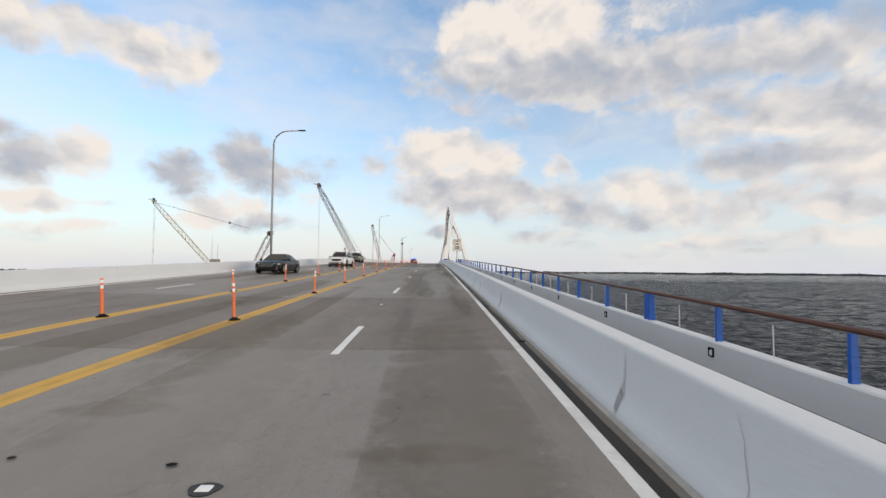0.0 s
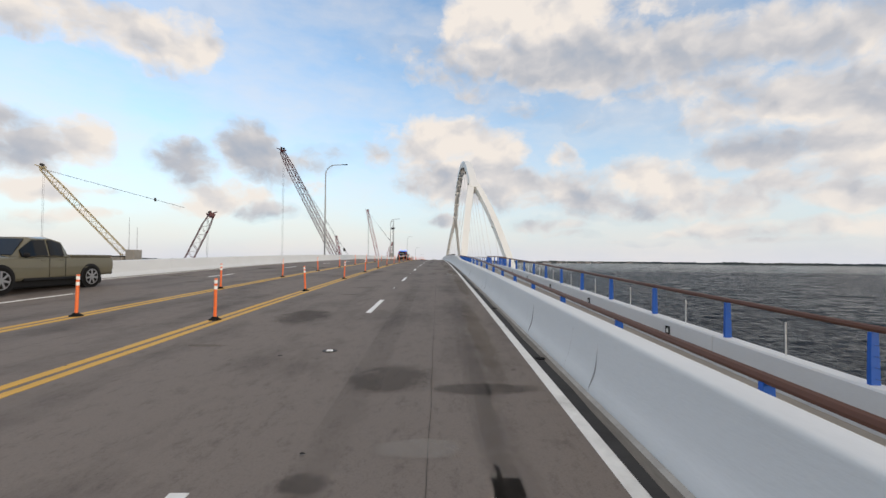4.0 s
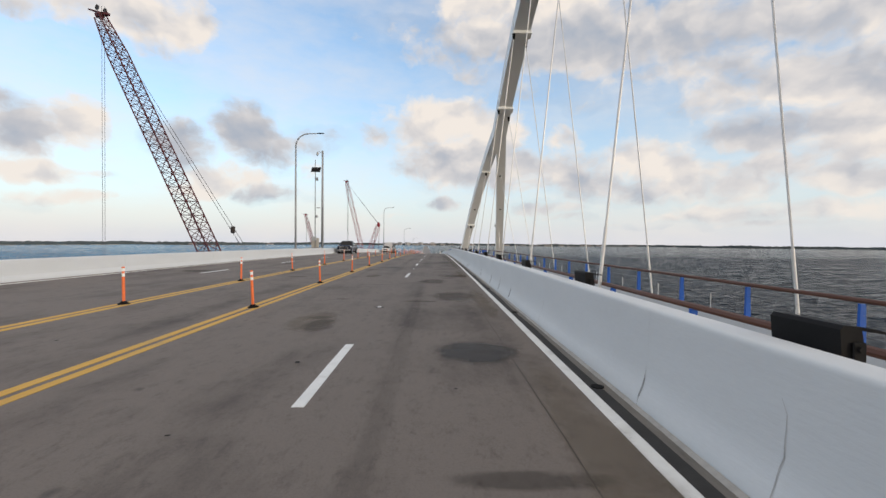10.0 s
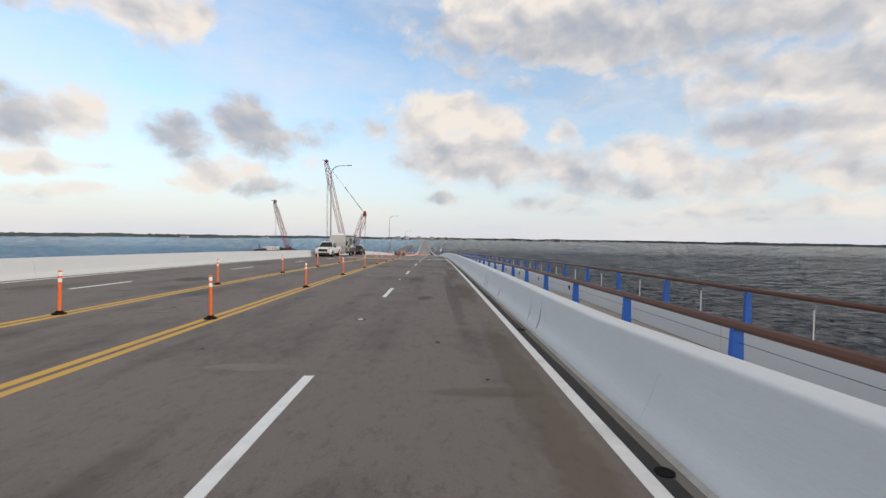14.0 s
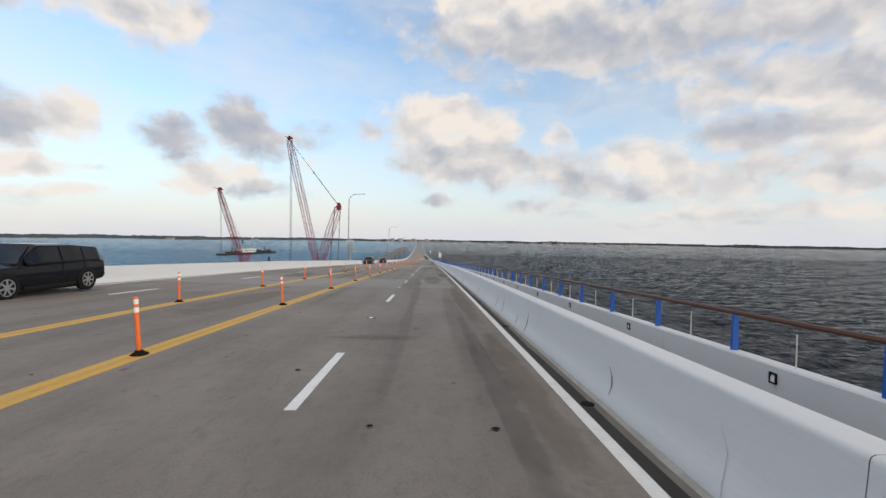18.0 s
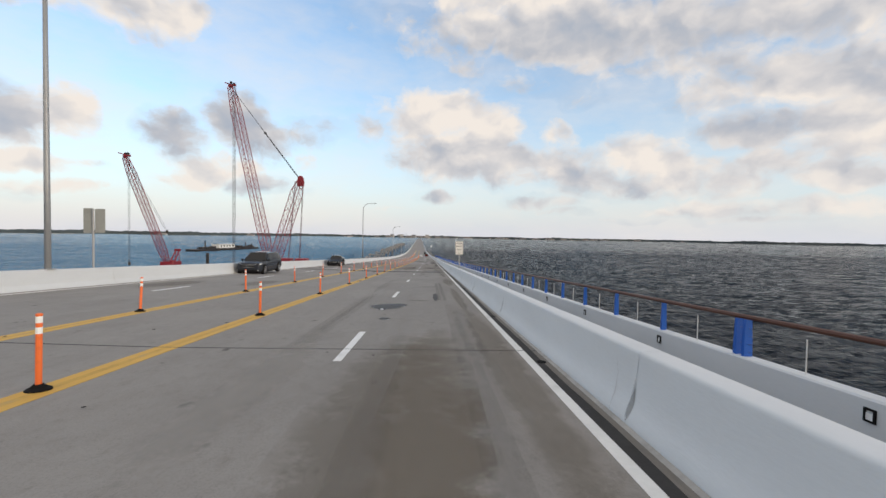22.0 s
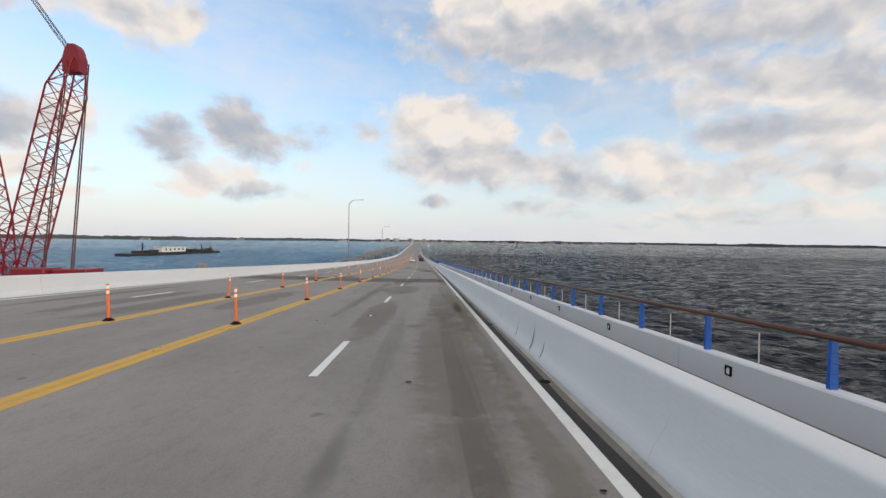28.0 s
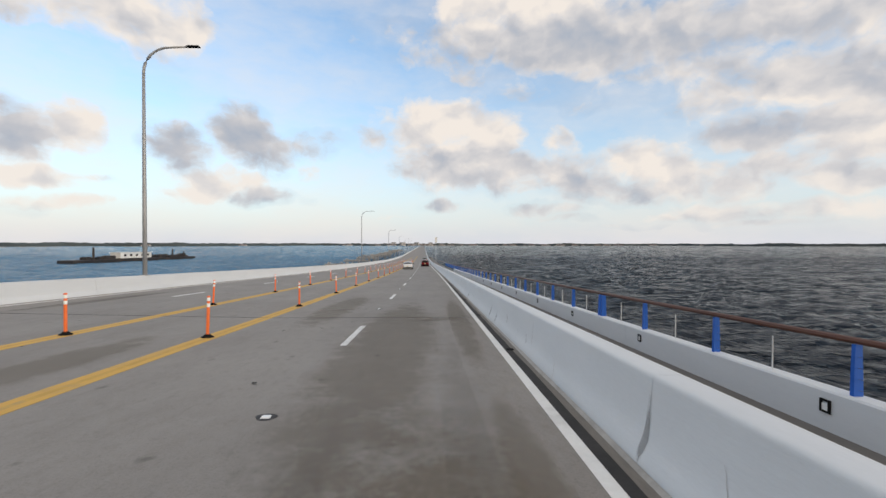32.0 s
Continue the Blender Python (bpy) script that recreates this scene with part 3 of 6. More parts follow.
# transverse joints
for s in (60.2, 302.6, 394.3, 575.1):
    bm = bmesh.new()
    wide = 0.28 if s in (60.2, 302.6) else 0.03
    for k in range(3 if wide > 0.2 else 1):
        sweep(bm, [(-14.9, 0.006), (-3.6, 0.006), (3.95, 0.006), (3.95, -0.014), (-3.6, -0.014), (-14.9, -0.014)], s + k * wide / 2.5, s + k * wide / 2.5 + (0.04 if wide > 0.2 else wide), 1.0)
    seal = tagged(part("expansion_joint", bm, M_JOINT, None), "narrow black expansion joint across the concrete", "joint", "deck joints")
    if wide > 0.2:
        for k in range(4):
            s0 = s - 0.066 + k * wide / 2.5
            bm = bmesh.new()
            sweep(bm, [(-14.9, 0.008), (-3.6, 0.008), (3.95, 0.008), (3.95, -0.02), (-3.6, -0.02), (-14.9, -0.02)], s0, s0 + 0.062, 1.0)
            part("steel_rail", bm, M_STEEL, seal, "worn steel edge rail")


def path_drop(s):
    """Height of the cycle path against the roadway."""
    return -0.63 + 0.29 * (ease(70, 112, s) - ease(252, 300, s))


def parapet_top(s):
    return -0.06 + 0.28 * (ease(70, 112, s) - ease(252, 300, s))


def kerb_rise(s):
    """How far the parapet's top rises round the foot of the rail posts."""
    return 0.05 + 0.08 * (ease(70, 112, s) - ease(252, 300, s))


def barrier_high(s):
    return 0.865 + 0.295 * (ease(110.6, 121.6, s) - ease(241, 252, s))


# ---- painted lines ----
def paint(x, w, s0, s1, m, name, step=4.0):
    bm = bmesh.new()
    sweep(bm, slab(x - w / 2, x + w / 2, 0.005, 0.012), s0, s1, step)
    return part(name, bm, m, lines)


lines = thing("road_marking", "white and yellow painted lane lines on the concrete", "road marking", kind="structure")
for x in (3.56, -14.35):
    paint(x, 0.15, -60, 900, M_LINE, "edge_line")
for x in (-3.62, -7.25):
    for d in (-0.14, 0.14):
        paint(x + d, 0.165, -60, 900, M_YELLOW, "yellow_line")
    for s0, s1 in ((-60, 58), (318, 900)):
        paint(x, 0.125, s0, s1, M_SMEAR, "yellow_smear")
dashes = [12.235 + 12.192 * k for k in range(-4, 15)] + [201.28 + 12.192 * k for k in range(0, 23)] + [487.86 + 12.192 * k for k in range(0, 22)]
for x in (0.0, -10.95):
    for s in dashes:
        paint(x, 0.15, s - 3.05, s, M_LINE, "lane_dash", 1.6)
bm = bmesh.new()
sweep(bm, slab(3.66, 3.96, 0.003, 0.02), -60, 760, 4)
tagged(part("gutter", bm, M_GUT), "dark grimy gutter along the foot of the barrier", "gutter", kind="structure")

# black dirt washed against the edge line
bm = bmesh.new()
dirt = [(s, 3.79 + 0.045 * noise.noise((s * 0.35, 7.0, 0.0)) + 0.02 * noise.noise((s * 1.7, 3.0, 0.0))) for s in stretch_of(-58, 600, 0.8)]
for (s, w), (s_, w_) in zip(dirt, dirt[1:]):
    quad(bm, [at(3.637, s, 0.0068), at(w, s, 0.0068), at(w_, s_, 0.0068), at(3.637, s_, 0.0068)])
tagged(part("gutter_dirt", bm, mat("black_gutter_dirt", (0.035, 0.033, 0.032), 0.95, var=0.5, scale=2.0, fine=14, bump=0.2)), "black dirt lying along the white edge line", "dirt", kind="stuff")

# a near-black strip of uneven width along the barrier's foot
bm = bmesh.new()
for s in stretch_of(-58, 740, 3.8):
    w = 0.035 + 0.05 * abs(noise.noise((s * 0.4, 2.0, 0.0)))
    quad(bm, [at(3.955 - w, s, 0.0065), at(3.955, s, 0.0065), at(3.955, s + 3.8, 0.0065), at(3.955 - 0.035 - 0.05 * abs(noise.noise(((s + 3.8) * 0.4, 2.0, 0.0))), s + 3.8, 0.0065)])
tagged(part("dark_foot_strip", bm, mat("near_black_strip", (0.045, 0.042, 0.038), 0.95, var=0.4, scale=3)), "thin black line at the foot of the barrier", "grime", kind="stuff")

bm = bmesh.new()
foot_line = [(s, 0.022 + 0.010 * noise.noise((s * 0.9, 1.0, 0.0)), 3.895 + 0.02 * noise.noise((s * 0.6, 4.0, 0.0))) for s in stretch_of(-58, 640, 1.5)]
for (s, h, x), (s_, h_, x_) in zip(foot_line, foot_line[1:]):
    quad(bm, [at(x, s, 0.004), at(3.949, s, h + 0.012), at(3.949, s_, h_ + 0.012), at(x_, s_, 0.004)])
tagged(part("mortar_lip", bm, mat("pale_mortar", (0.36, 0.345, 0.32), 0.95, var=0.35, scale=2.0, fine=12, bump=0.3)), "rough pale mortar lip at the foot of the barrier", "mortar", kind="stuff")

# ---- barriers ----
barrier = thing("traffic_barrier", "white painted concrete barrier with hairline joints and scuffs", "barrier", kind="structure")


def barrier_ring(s, grow=0.0):
    h = barrier_high(s)
    return [at(x, s, z) for x, z in ((3.95, 0.0), (3.955, 0.05), (3.975, 0.12), (4.01, 0.20), (4.04, 0.28), (4.062, 0.40), (4.078, 0.56), (4.0975, h - 0.08), (4.099, h - 0.045), (4.102, h - 0.025), (4.112, h - 0.008), (4.13, h), (4.15, h + 0.002), (4.37, h + 0.002), (4.39, h), (4.402, h - 0.012), (4.41, h - 0.04), (4.425, 0.2), (4.43, -0.6), (3.95, -0.35), (3.95, -0.02))]


cuts = [-58 + 9.15 * k for k in range(0, 79)]
for s0, s1 in zip(cuts, cuts[1:]):
    bm = bmesh.new()
    loft(bm, [barrier_ring(s) for s in stretch_of(s0 + 0.003, s1 - 0.003, 3.1)], caps=False)
    part("barrier_segment", bm, M_WHITE, barrier, smooth=True)
bm = bmesh.new()
loft(bm, [barrier_ring(s) for s in stretch_of(cuts[-1], 2600, 12)])
part("barrier_segment", bm, M_WHITE, barrier)

left = thing("traffic_barrier", "white concrete barrier along the oncoming lanes, lit warm by the low sun", "barrier", kind="structure")


def left_ring(s):
    return [at(x, s, z) for x, z in ((-14.80, 0.0), (-14.81, 0.07), (-14.89, 0.24), (-14.95, 0.80), (-14.965, 0.835), (-15.0, 0.85), (-15.22, 0.85), (-15.26, 0.82), (-15.28, -0.35), (-14.80, -0.35))]


for s0, s1 in zip(cuts, cuts[1:]):
    bm = bmesh.new()
    loft(bm, [left_ring(s) for s in stretch_of(s0 + 0.008, s1 - 0.008, 3.1)])
    part("barrier_segment", bm, M_WHITE, left)
bm = bmesh.new()
loft(bm, [left_ring(s) for s in stretch_of(cuts[-1], 2600, 12)])
part("barrier_segment", bm, M_WHITE, left)

# ---- cycle path, parapet and rails ----
def spread(x, h, s):
    """Between the arch's feet the cycle path swings out round them and lies lower."""
    k = 1 + 0.2636 * (ease(122.4, 136, s) - ease(222.1, 235.7, s))
    return 1.68 + k * (x - 1.68), 1.936 - k * (1.936 - h)


def wide(x, s, h):
    x, h = spread(x, h, s)
    return at(x, s, h)


path = thing("cycle_path", "pale concrete cycle path beside the roadway", "path", kind="structure")
bm = bmesh.new()
loft(bm, [[at(x, s, h + path_drop(s)) for x, h in slab(4.44, spread(8.3, 0, s)[0], 0.0, 0.4)] for s in stretch_of(64, 302.8, 3.0)])
part("path_slab", bm, M_PATH, path)
# the same concrete with the shade between barrier and parapet in its colour
M_SHADEDPATH = mat("shaded_path_concrete", (0.15, 0.14, 0.128), 0.9, var=0.2, scale=0.6, fine=16, bump=0.15)
for s0, s1 in ((-60, 63.98), (302.82, 900)):
    bm = bmesh.new()
    sweep(bm, slab(4.44, 8.3, 0.0, 0.4), s0, s1, 4, path_drop)
    part("path_slab", bm, M_SHADEDPATH, path)
BAY, MID = (112.8, 122.4), 181.3      # the near look-out; the middle of the arch
FAR_BAY = (235.7, 245.2)
parapet = thing("parapet", "low white concrete parapet on the outer edge of the cycle path", "parapet", kind="structure")
for s0, s1 in zip(cuts, cuts[1:]):
    for lo, hi in ((-60, BAY[0]), (BAY[1], FAR_BAY[0]), (FAR_BAY[1], 900)):
        a0, a1 = max(s0, lo), min(s1, hi)
        if a1 - a0 < 0.1:
            continue
        bm = bmesh.new()
        profile = [(8.0, -0.9), (8.0, -0.03), (8.03, 0.0), (8.3, 0.0), (8.33, -0.03), (8.33, -0.9)]
        loft(bm, [[wide(x, s, h + parapet_top(s) + (kerb_rise(s) if h > -0.5 else 0.0)) for x, h in profile] for s in stretch_of(a0 + 0.008, a1 - 0.008, 2.3)])
        part("parapet_segment", bm, M_WHITE, parapet)


def rail_post(fat=1.0):
    """A blue flat post on a base plate, wider at its foot."""
    bm = bmesh.new()
    rings = []
    for z, d, t in ((0.0, 0.15, 0.035), (0.02, 0.14, 0.035), (0.45, 0.125, 0.03), (0.80, 0.10, 0.03)):
        rings.append([(sx * d / 2 * fat, sy * t * fat, z) for sx, sy in ((-1, -1), (1, -1), (1, 1), (-1, 1))])
    loft(bm, rings)
    box(bm, (0, 0, 0.01), (0.26 * fat, 0.2 * fat, 0.02))
    return bm


outer = thing("railing", "blue posts with a brown handrail and thin wires", "railing")
inner = thing("railing", "blue steel posts with a brown handrail between cycle path and roadway", "railing")
first = {}


def add_post(owner, place, turn=0.0, fat=1.0):
    if fat not in first:
        first[fat] = part("post", rail_post(fat), M_BLUE, owner)
        ob = first[fat]
    else:
        ob = new("post", first[fat].data)
        ob.parent = owner
    ob.location, ob.rotation_euler = place, (0, 0, radians(turn))
    return ob


def stand(owner, x, s, foot, high):
    low, top = wide(x, s, foot), wide(x, s, foot + high)
    add_post(owner, low).scale = (1, 1, (top - low).z / high)


def line_of(x, s0, s1, lift, step=3.05):
    return [wide(x, s, lift(s)) for s in stretch_of(s0, s1, step)]


top_of = parapet_top
KNOWN = [(-27, -41.9), (-5, 25.94), (0, 41.77), (3, 51.1), (91, 323.84), (102, 357.78), (108, 375.93), (119, 409.4), (131, 447.03), (147, 496.34), (153, 514.33), (164, 550.85), (211, 696.0)]
POSTS = [float(np.interp(k, [a for a, b in KNOWN], [b for a, b in KNOWN])) for k in range(-26, 211)]
ARCH_POSTS = [124.5 + 3.087 * k for k in range(38)]
TWINS = {-9, 6, 21, 84, 99, 114, 129, 172, 187, 202}      # paired posts at the deck joints
for s0, s1 in ((-40.0, BAY[0]), (BAY[1], FAR_BAY[0]), (FAR_BAY[1], 700.0)):
    for k, s in (enumerate(ARCH_POSTS, 1000) if s0 == BAY[1] else enumerate(POSTS, -26)):
        if s0 - 0.1 <= s <= s1 and k in TWINS:
            for d in (-0.12, 0.12):
                add_post(outer, at(8.17, s + d, top_of(s)), 0, 1.3)
        elif s0 - 0.1 <= s <= s1:
            stand(outer, 8.17, s, top_of(s), 0.85)
    bm = bmesh.new()
    pipe(bm, line_of(8.17, s0, s1, lambda s: top_of(s) + 0.85), 0.049, 8)
    part("handrail", bm, M_RAIL, outer, "round brown handrail")
    for z in (0.14, 0.30, 0.46, 0.62):
        bm = bmesh.new()
        pipe(bm, line_of(8.17, s0, s1, lambda s: top_of(s) + z), 0.0035, 4)
        part("wire", bm, M_WIRE, outer)
bm = bmesh.new()
pipe(bm, line_of(8.17, 700, 1100, lambda s: top_of(s) + 0.85, 8), 0.055, 6)
part("handrail", bm, M_RAIL, outer)
# slim middle stanchions for the wires
stan, stans = None, []
for s in ((a + b) / 2 for a, b in zip(POSTS, POSTS[1:])):
    if 112 < s < 250 or s > 640:
        continue
    stans.append(s)
for s in stans + [s + 1.54 for s in ARCH_POSTS[:-1]]:
    if stan is None:
        bm = bmesh.new()
        tube(bm, (0, 0, 0), (0, 0, 0.66), 0.012, n=6)
        stan = part("stanchion", bm, M_HANGER, outer)
        ob = stan
    else:
        ob = new("stanchion", stan.data)
        ob.parent = outer
    ob.location = wide(8.17, s, top_of(s))



def inner_top(s):
    return 0.82 + 0.34 * (ease(70, 108, s) - ease(250, 300, s))


for s0, s1 in ((64.5, 123.0), (133.0, 302.8)):
    for s in stretch_of(s0, 106.2, 3.05) + [107.75 + 1.42 * k for k in range(11)] if s1 < 130 else stretch_of(s0, 230.0, 3.05) + [231.9] + [238.3 + 2.44 * k for k in range(27)]:
        stand(inner, 4.76, s, inner_top(s) - 0.83, 0.83)
    for q0, q1 in (((s0, s1),) if s1 < 130 else ((s0, 233.0), (237.5, s1))):
        bm = bmesh.new()
        pipe(bm, line_of(4.76, q0, q1, lambda s: inner_top(s)), 0.05, 8)
        part("handrail", bm, M_RAIL, inner)
        for z in (-0.93, -0.73, -0.53, -0.33, -0.16):
            bm = bmesh.new()
            pipe(bm, line_of(4.76, q0, q1, lambda s: inner_top(s) + z), 0.0035, 4)
            part("wire", bm, M_WIRE, inner)

# belvederes at the feet of the arch

def bay_edge(u):
    """Outline of the look-out from its near corner (u = 0) to its far corner (1)."""
    s = BAY[0] + (BAY[1] - BAY[0]) * u
    return 8.02 + 0.85 * ease(-0.02, 0.16, u) * (1 - ease(0.70, 1.02, u)), s


for mirror in (0, 1):
    def spot(u, h):
        x, s = bay_edge(u)
        s = FAR_BAY[1] + BAY[0] - s if mirror else s
        return at(x, s, path_drop(s) + h)
    parapet_rise = parapet_top(BAY[0]) - path_drop(BAY[0])
    bay = thing("lookout", "curved pale concrete look-out platform beside the cycle path", "platform", kind="structure")
    bm = bmesh.new()
    us = [k / 24 for k in range(25)]
    tops, lows = [], []
    for u in us:
        p = spot(u, 0.0)
        tops.append(bm.verts.new(p)), lows.append(bm.verts.new(p - Vector((0, 0, 0.5))))
    bm.faces.new(tops)
    bm.faces.new(lows[::-1])
    for k in range(len(us)):
        j = (k + 1) % len(us)
        bm.faces.new((tops[k], lows[k], lows[j], tops[j]))
    part("platform_slab", bm, M_PATH, bay)
    bm = bmesh.new()
    rings = []
    for u in us:
        p, q = spot(u, 0.0), spot(u, 0.0)
        q.x += 0.3
        rings.append([p + Vector((0, 0, -0.3)), p + Vector((0, 0, parapet_rise)), q + Vector((0, 0, parapet_rise)), q + Vector((0, 0, -0.3))])
    loft(bm, rings)
    part("kerb", bm, M_WHITE, bay)
    rail = thing("railing", "curved railing of blue posts and brown handrail round the look-out", "railing")
    for k, u in enumerate(us[::2]):
        add_post(rail, spot(u, parapet_rise) + Vector((0.15, 0, 0)), 30, 1.35 if k in (0, 12) else 1.0)
    bm = bmesh.new()
    pipe(bm, [spot(u, parapet_rise + 0.85) + Vector((0.15, 0, 0)) for u in us], 0.055)
    part("handrail", bm, M_RAIL, rail)

# light boxes on the parapet's inner face
def recess():
    t = thing("recess_light", "small square black-framed light set in the parapet", "light", group="parapet lights")
    bm = bmesh.new()
    for y, z, dy, dz in ((0, 0.085, 0.17, 0.03), (0, -0.085, 0.17, 0.03), (-0.07, 0, 0.03, 0.14), (0.07, 0, 0.03, 0.14)):
        box(bm, (0, y, z), (0.03, dy, dz))
    part("frame", bm, M_BLACK, t)
    bm = bmesh.new()
    box(bm, (0.006, 0, -0.018), (0.02, 0.11, 0.10))
    part("lens", bm, M_REFL, t)
    return t


model = recess()
KNOWN = [(-7, -30.5), (0, 10.53), (6, 45.72), (53, 322.57), (59, 357.13), (62, 373.88), (65, 391.39), (68, 408.51), (75, 449.03), (83, 498.4), (84, 504.2), (86, 515.19), (92, 549.59), (95, 566.59), (104, 619.0)]
spots = [float(np.interp(k, [a for a, b in KNOWN], [b for a, b in KNOWN])) for k in range(-7, 105)]
spots = [s for s in spots if s < 111 or s > 252]
for k, s in enumerate(spots):
    m = Matrix.Translation(at(7.985, s, parapet_top(s) - 0.19))
    if k == 0:
        model.matrix_basis = m
    else:
        copy_thing(model, m)

# ---- arch ----
def rib_high(s):
    return 16.2 + 23.0 * (1 - abs((s - MID) / 55.0) ** 2.3)


def rib_ring(x, s, wide, deep, lift=0.0):
    slope = (rib_high(s + 0.1) - rib_high(s - 0.1)) / 0.2
    n = Vector((0, -slope, 1)).normalized()
    c = Vector((x, s, rib_high(s))) + n * lift
    out = []
    for sx, sn in ((-1, -1), (1, -1), (1, 1), (-1, 1)):
        out.append(c + Vector((sx * wide / 2, 0, 0)) + n * (sn * deep / 2))
    return out


arch = thing("bridge_arch", "tall white steel arch that forks into two legs at each end", "arch")
FORK = 144.5
SKEW = (1.2, -1.4)
bm = bmesh.new()
loft(bm, [rib_ring(7.95, s, 1.25, 1.25) for s in stretch_of(FORK - 3.0, 2 * MID - FORK + 3.0, 1.6)])
part("rib", bm, M_ARCH, arch)
for mirror in (0, 1):
    for base in (5.42, 10.3 if mirror else 11.5):
        bm = bmesh.new()
        rings = []
        for s in stretch_of(124.9, FORK, 0.7):
            u = (FORK - s) / (FORK - 126.5)
            x = 7.95 + (base - 7.95) * max(u, 0) ** 0.9
            ss = 2 * MID - s if mirror else s
            outer_leg = base > 8
            ring = rib_ring(x, ss, 0.86 + 0.12 * (1 - u), 0.86 + 0.25 * (1 - u) + 0.3 * u * outer_leg, 0.18 * u + 0.15 * u * outer_leg)
            shift = SKEW[mirror] * u if outer_leg else 0.42 * max(u, 0) ** 3 * (-1 if mirror else 1)
            rings.append([p + Vector((0, shift, 0)) for p in ring])
        loft(bm, rings)
        leg = part("leg", bm, M_ARCH, arch)
        # bolted plate over the foot
        bm = bmesh.new()
        s = 126.75
        u = (FORK - s) / (FORK - 126.5)
        x = 7.95 + (base - 7.95) * u ** 0.9
        ss = 2 * MID - s if mirror else s
        outer_leg = base > 8
        shift = SKEW[mirror] * u if outer_leg else 0.42 * u ** 3 * (-1 if mirror else 1)
        ring = [p + Vector((0, shift, 0)) for p in rib_ring(x, ss, 0.86, 0.86 + 0.3 * outer_leg, 0.18 + 0.15 * outer_leg)]
        n = (ring[2] - ring[1]).normalized()
        along = Vector((0, 1, (rib_high(ss + 0.1) - rib_high(ss - 0.1)) / 0.2)).normalized()
        mid = (ring[2] + ring[3]) / 2
        for r in range(-3, 4):
            for c in range(-3, 4):
                p = mid + along * r * 0.16 + Vector((c * 0.115, 0, 0))
                tube(bm, p, p + n * 0.03, 0.022, 0.016, 6)
        part("bolts", bm, M_ARCH, leg, "rows of painted bolt heads")

# hangers: pairs of rods under each collar of the rib
INNER = [132.06, 139.3] + [146.95 + 7.63 * k for k in range(10)] + [222.8, 230.25]
OUTER = [132.8, 140.3] + [147.75 + 7.63 * k for k in range(10)] + [223.8, 230.2]


def hung_from(s, side):
    """Where a hanger meets the arch: along the road, and how far down the forked leg (0 on the rib)."""
    top_s = s + (0.35 if s < 136 else 0.45 if s > 220 and side < 0 else 0.4 if s > 228 else -0.4)
    return top_s, max((FORK - top_s) / (FORK - 126.5), (top_s - 2 * MID + FORK) / (FORK - 126.5), 0)


for side, base, low, places in ((-1, 5.36, -0.3, INNER), (1, 11.05, -0.75, OUTER)):
    for s in places:
        top_s, u = hung_from(s, side)
        x = 7.95 + ((5.42 if side < 0 else 10.3 if s > MID else 11.5) - 7.95) * u ** 0.9 + side * (0.62 if side < 0 else 0.45) * (u == 0)
        top = Vector((x, top_s, rib_high(top_s) - (1.0 if u == 0 else 0.72)))
        foot = at(base if s < 228 or side < 0 else 9.9, s, low)
        h = thing("hanger", "thin pale steel hanger rod from the arch to the deck", "hanger", group="arch hangers")
        bm = bmesh.new()
        tube(bm, foot, top, 0.030, n=8)
        part("rod", bm, M_HANGER, h)
        bm = bmesh.new()
        tube(bm, foot + (top - foot).normalized() * 0.2, foot + (top - foot).normalized() * 2.6, 0.040, n=10)
        part("sleeve", bm, M_HANGER, h)
        bm = bmesh.new()
        tube(bm, top + Vector((0, 0, -0.28)), top + Vector((0, 0, 0.12)), 0.09, 0.13, n=10)
        part("socket", bm, M_BLACK, h, "dark end socket")
        if u:
            slope = (rib_high(top_s + 0.1) - rib_high(top_s - 0.1)) / 0.2
            bm = bmesh.new()
            box(bm, (0, 0, 0.10), (1.0, 0.42, 0.26), Matrix.Translation(top) @ Matrix.Rotation(math.atan(slope), 4, "X"), bevel=0.03)
            part("anchor_plate", bm, M_ARCH, arch)
for s in OUTER[2:12]:
    top_s = s - 0.78
    slope = (rib_high(top_s + 0.1) - rib_high(top_s - 0.1)) / 0.2
    m = Matrix.Translation((7.95, top_s, rib_high(top_s))) @ Matrix.Rotation(math.atan(slope), 4, "X")
    bm = bmesh.new()
    box(bm, (0, 0, -0.74), (1.42, 0.62, 0.30), m, bevel=0.03)
    part("collar", bm, M_ARCH, arch, "white cross plate under the rib")
    for sx in (-1, 1):
        bm = bmesh.new()
        box(bm, (sx * 0.665, 0, -0.30), (0.05, 0.46, 1.0), m, bevel=0.015)
        part("stiffener_fin", bm, M_ARCH, arch)
# round inspection holes in the soffit of the far legs
for base in (5.42, 10.3):
    ss = 228.8
    u = (ss - 2 * MID + FORK) / (FORK - 126.5)
    x = 7.95 + (base - 7.95) * u ** 0.9
    slope = (rib_high(ss + 0.1) - rib_high(ss - 0.1)) / 0.2
    n = Vector((0, -slope, 1)).normalized()
    c = Vector((x, ss + (SKEW[1] * u if base > 8 else -0.42 * u ** 3), rib_high(ss))) + n * (0.18 * u + (0.15 * u if base > 8 else 0) - 0.43 - 0.125 * (1 - u) - (0.15 * u if base > 8 else 0))
    bm = bmesh.new()
    tube(bm, c - n * 0.012, c + n * 0.05, 0.11, n=14)
    part("inspection_hole", bm, M_BLACK, arch, "dark round hole")

# ---- floodlights behind the barrier ----
flood = thing("floodlight", "black box floodlight on a bracket behind the white barrier", "floodlight", group="arch floodlights")
bm = bmesh.new()
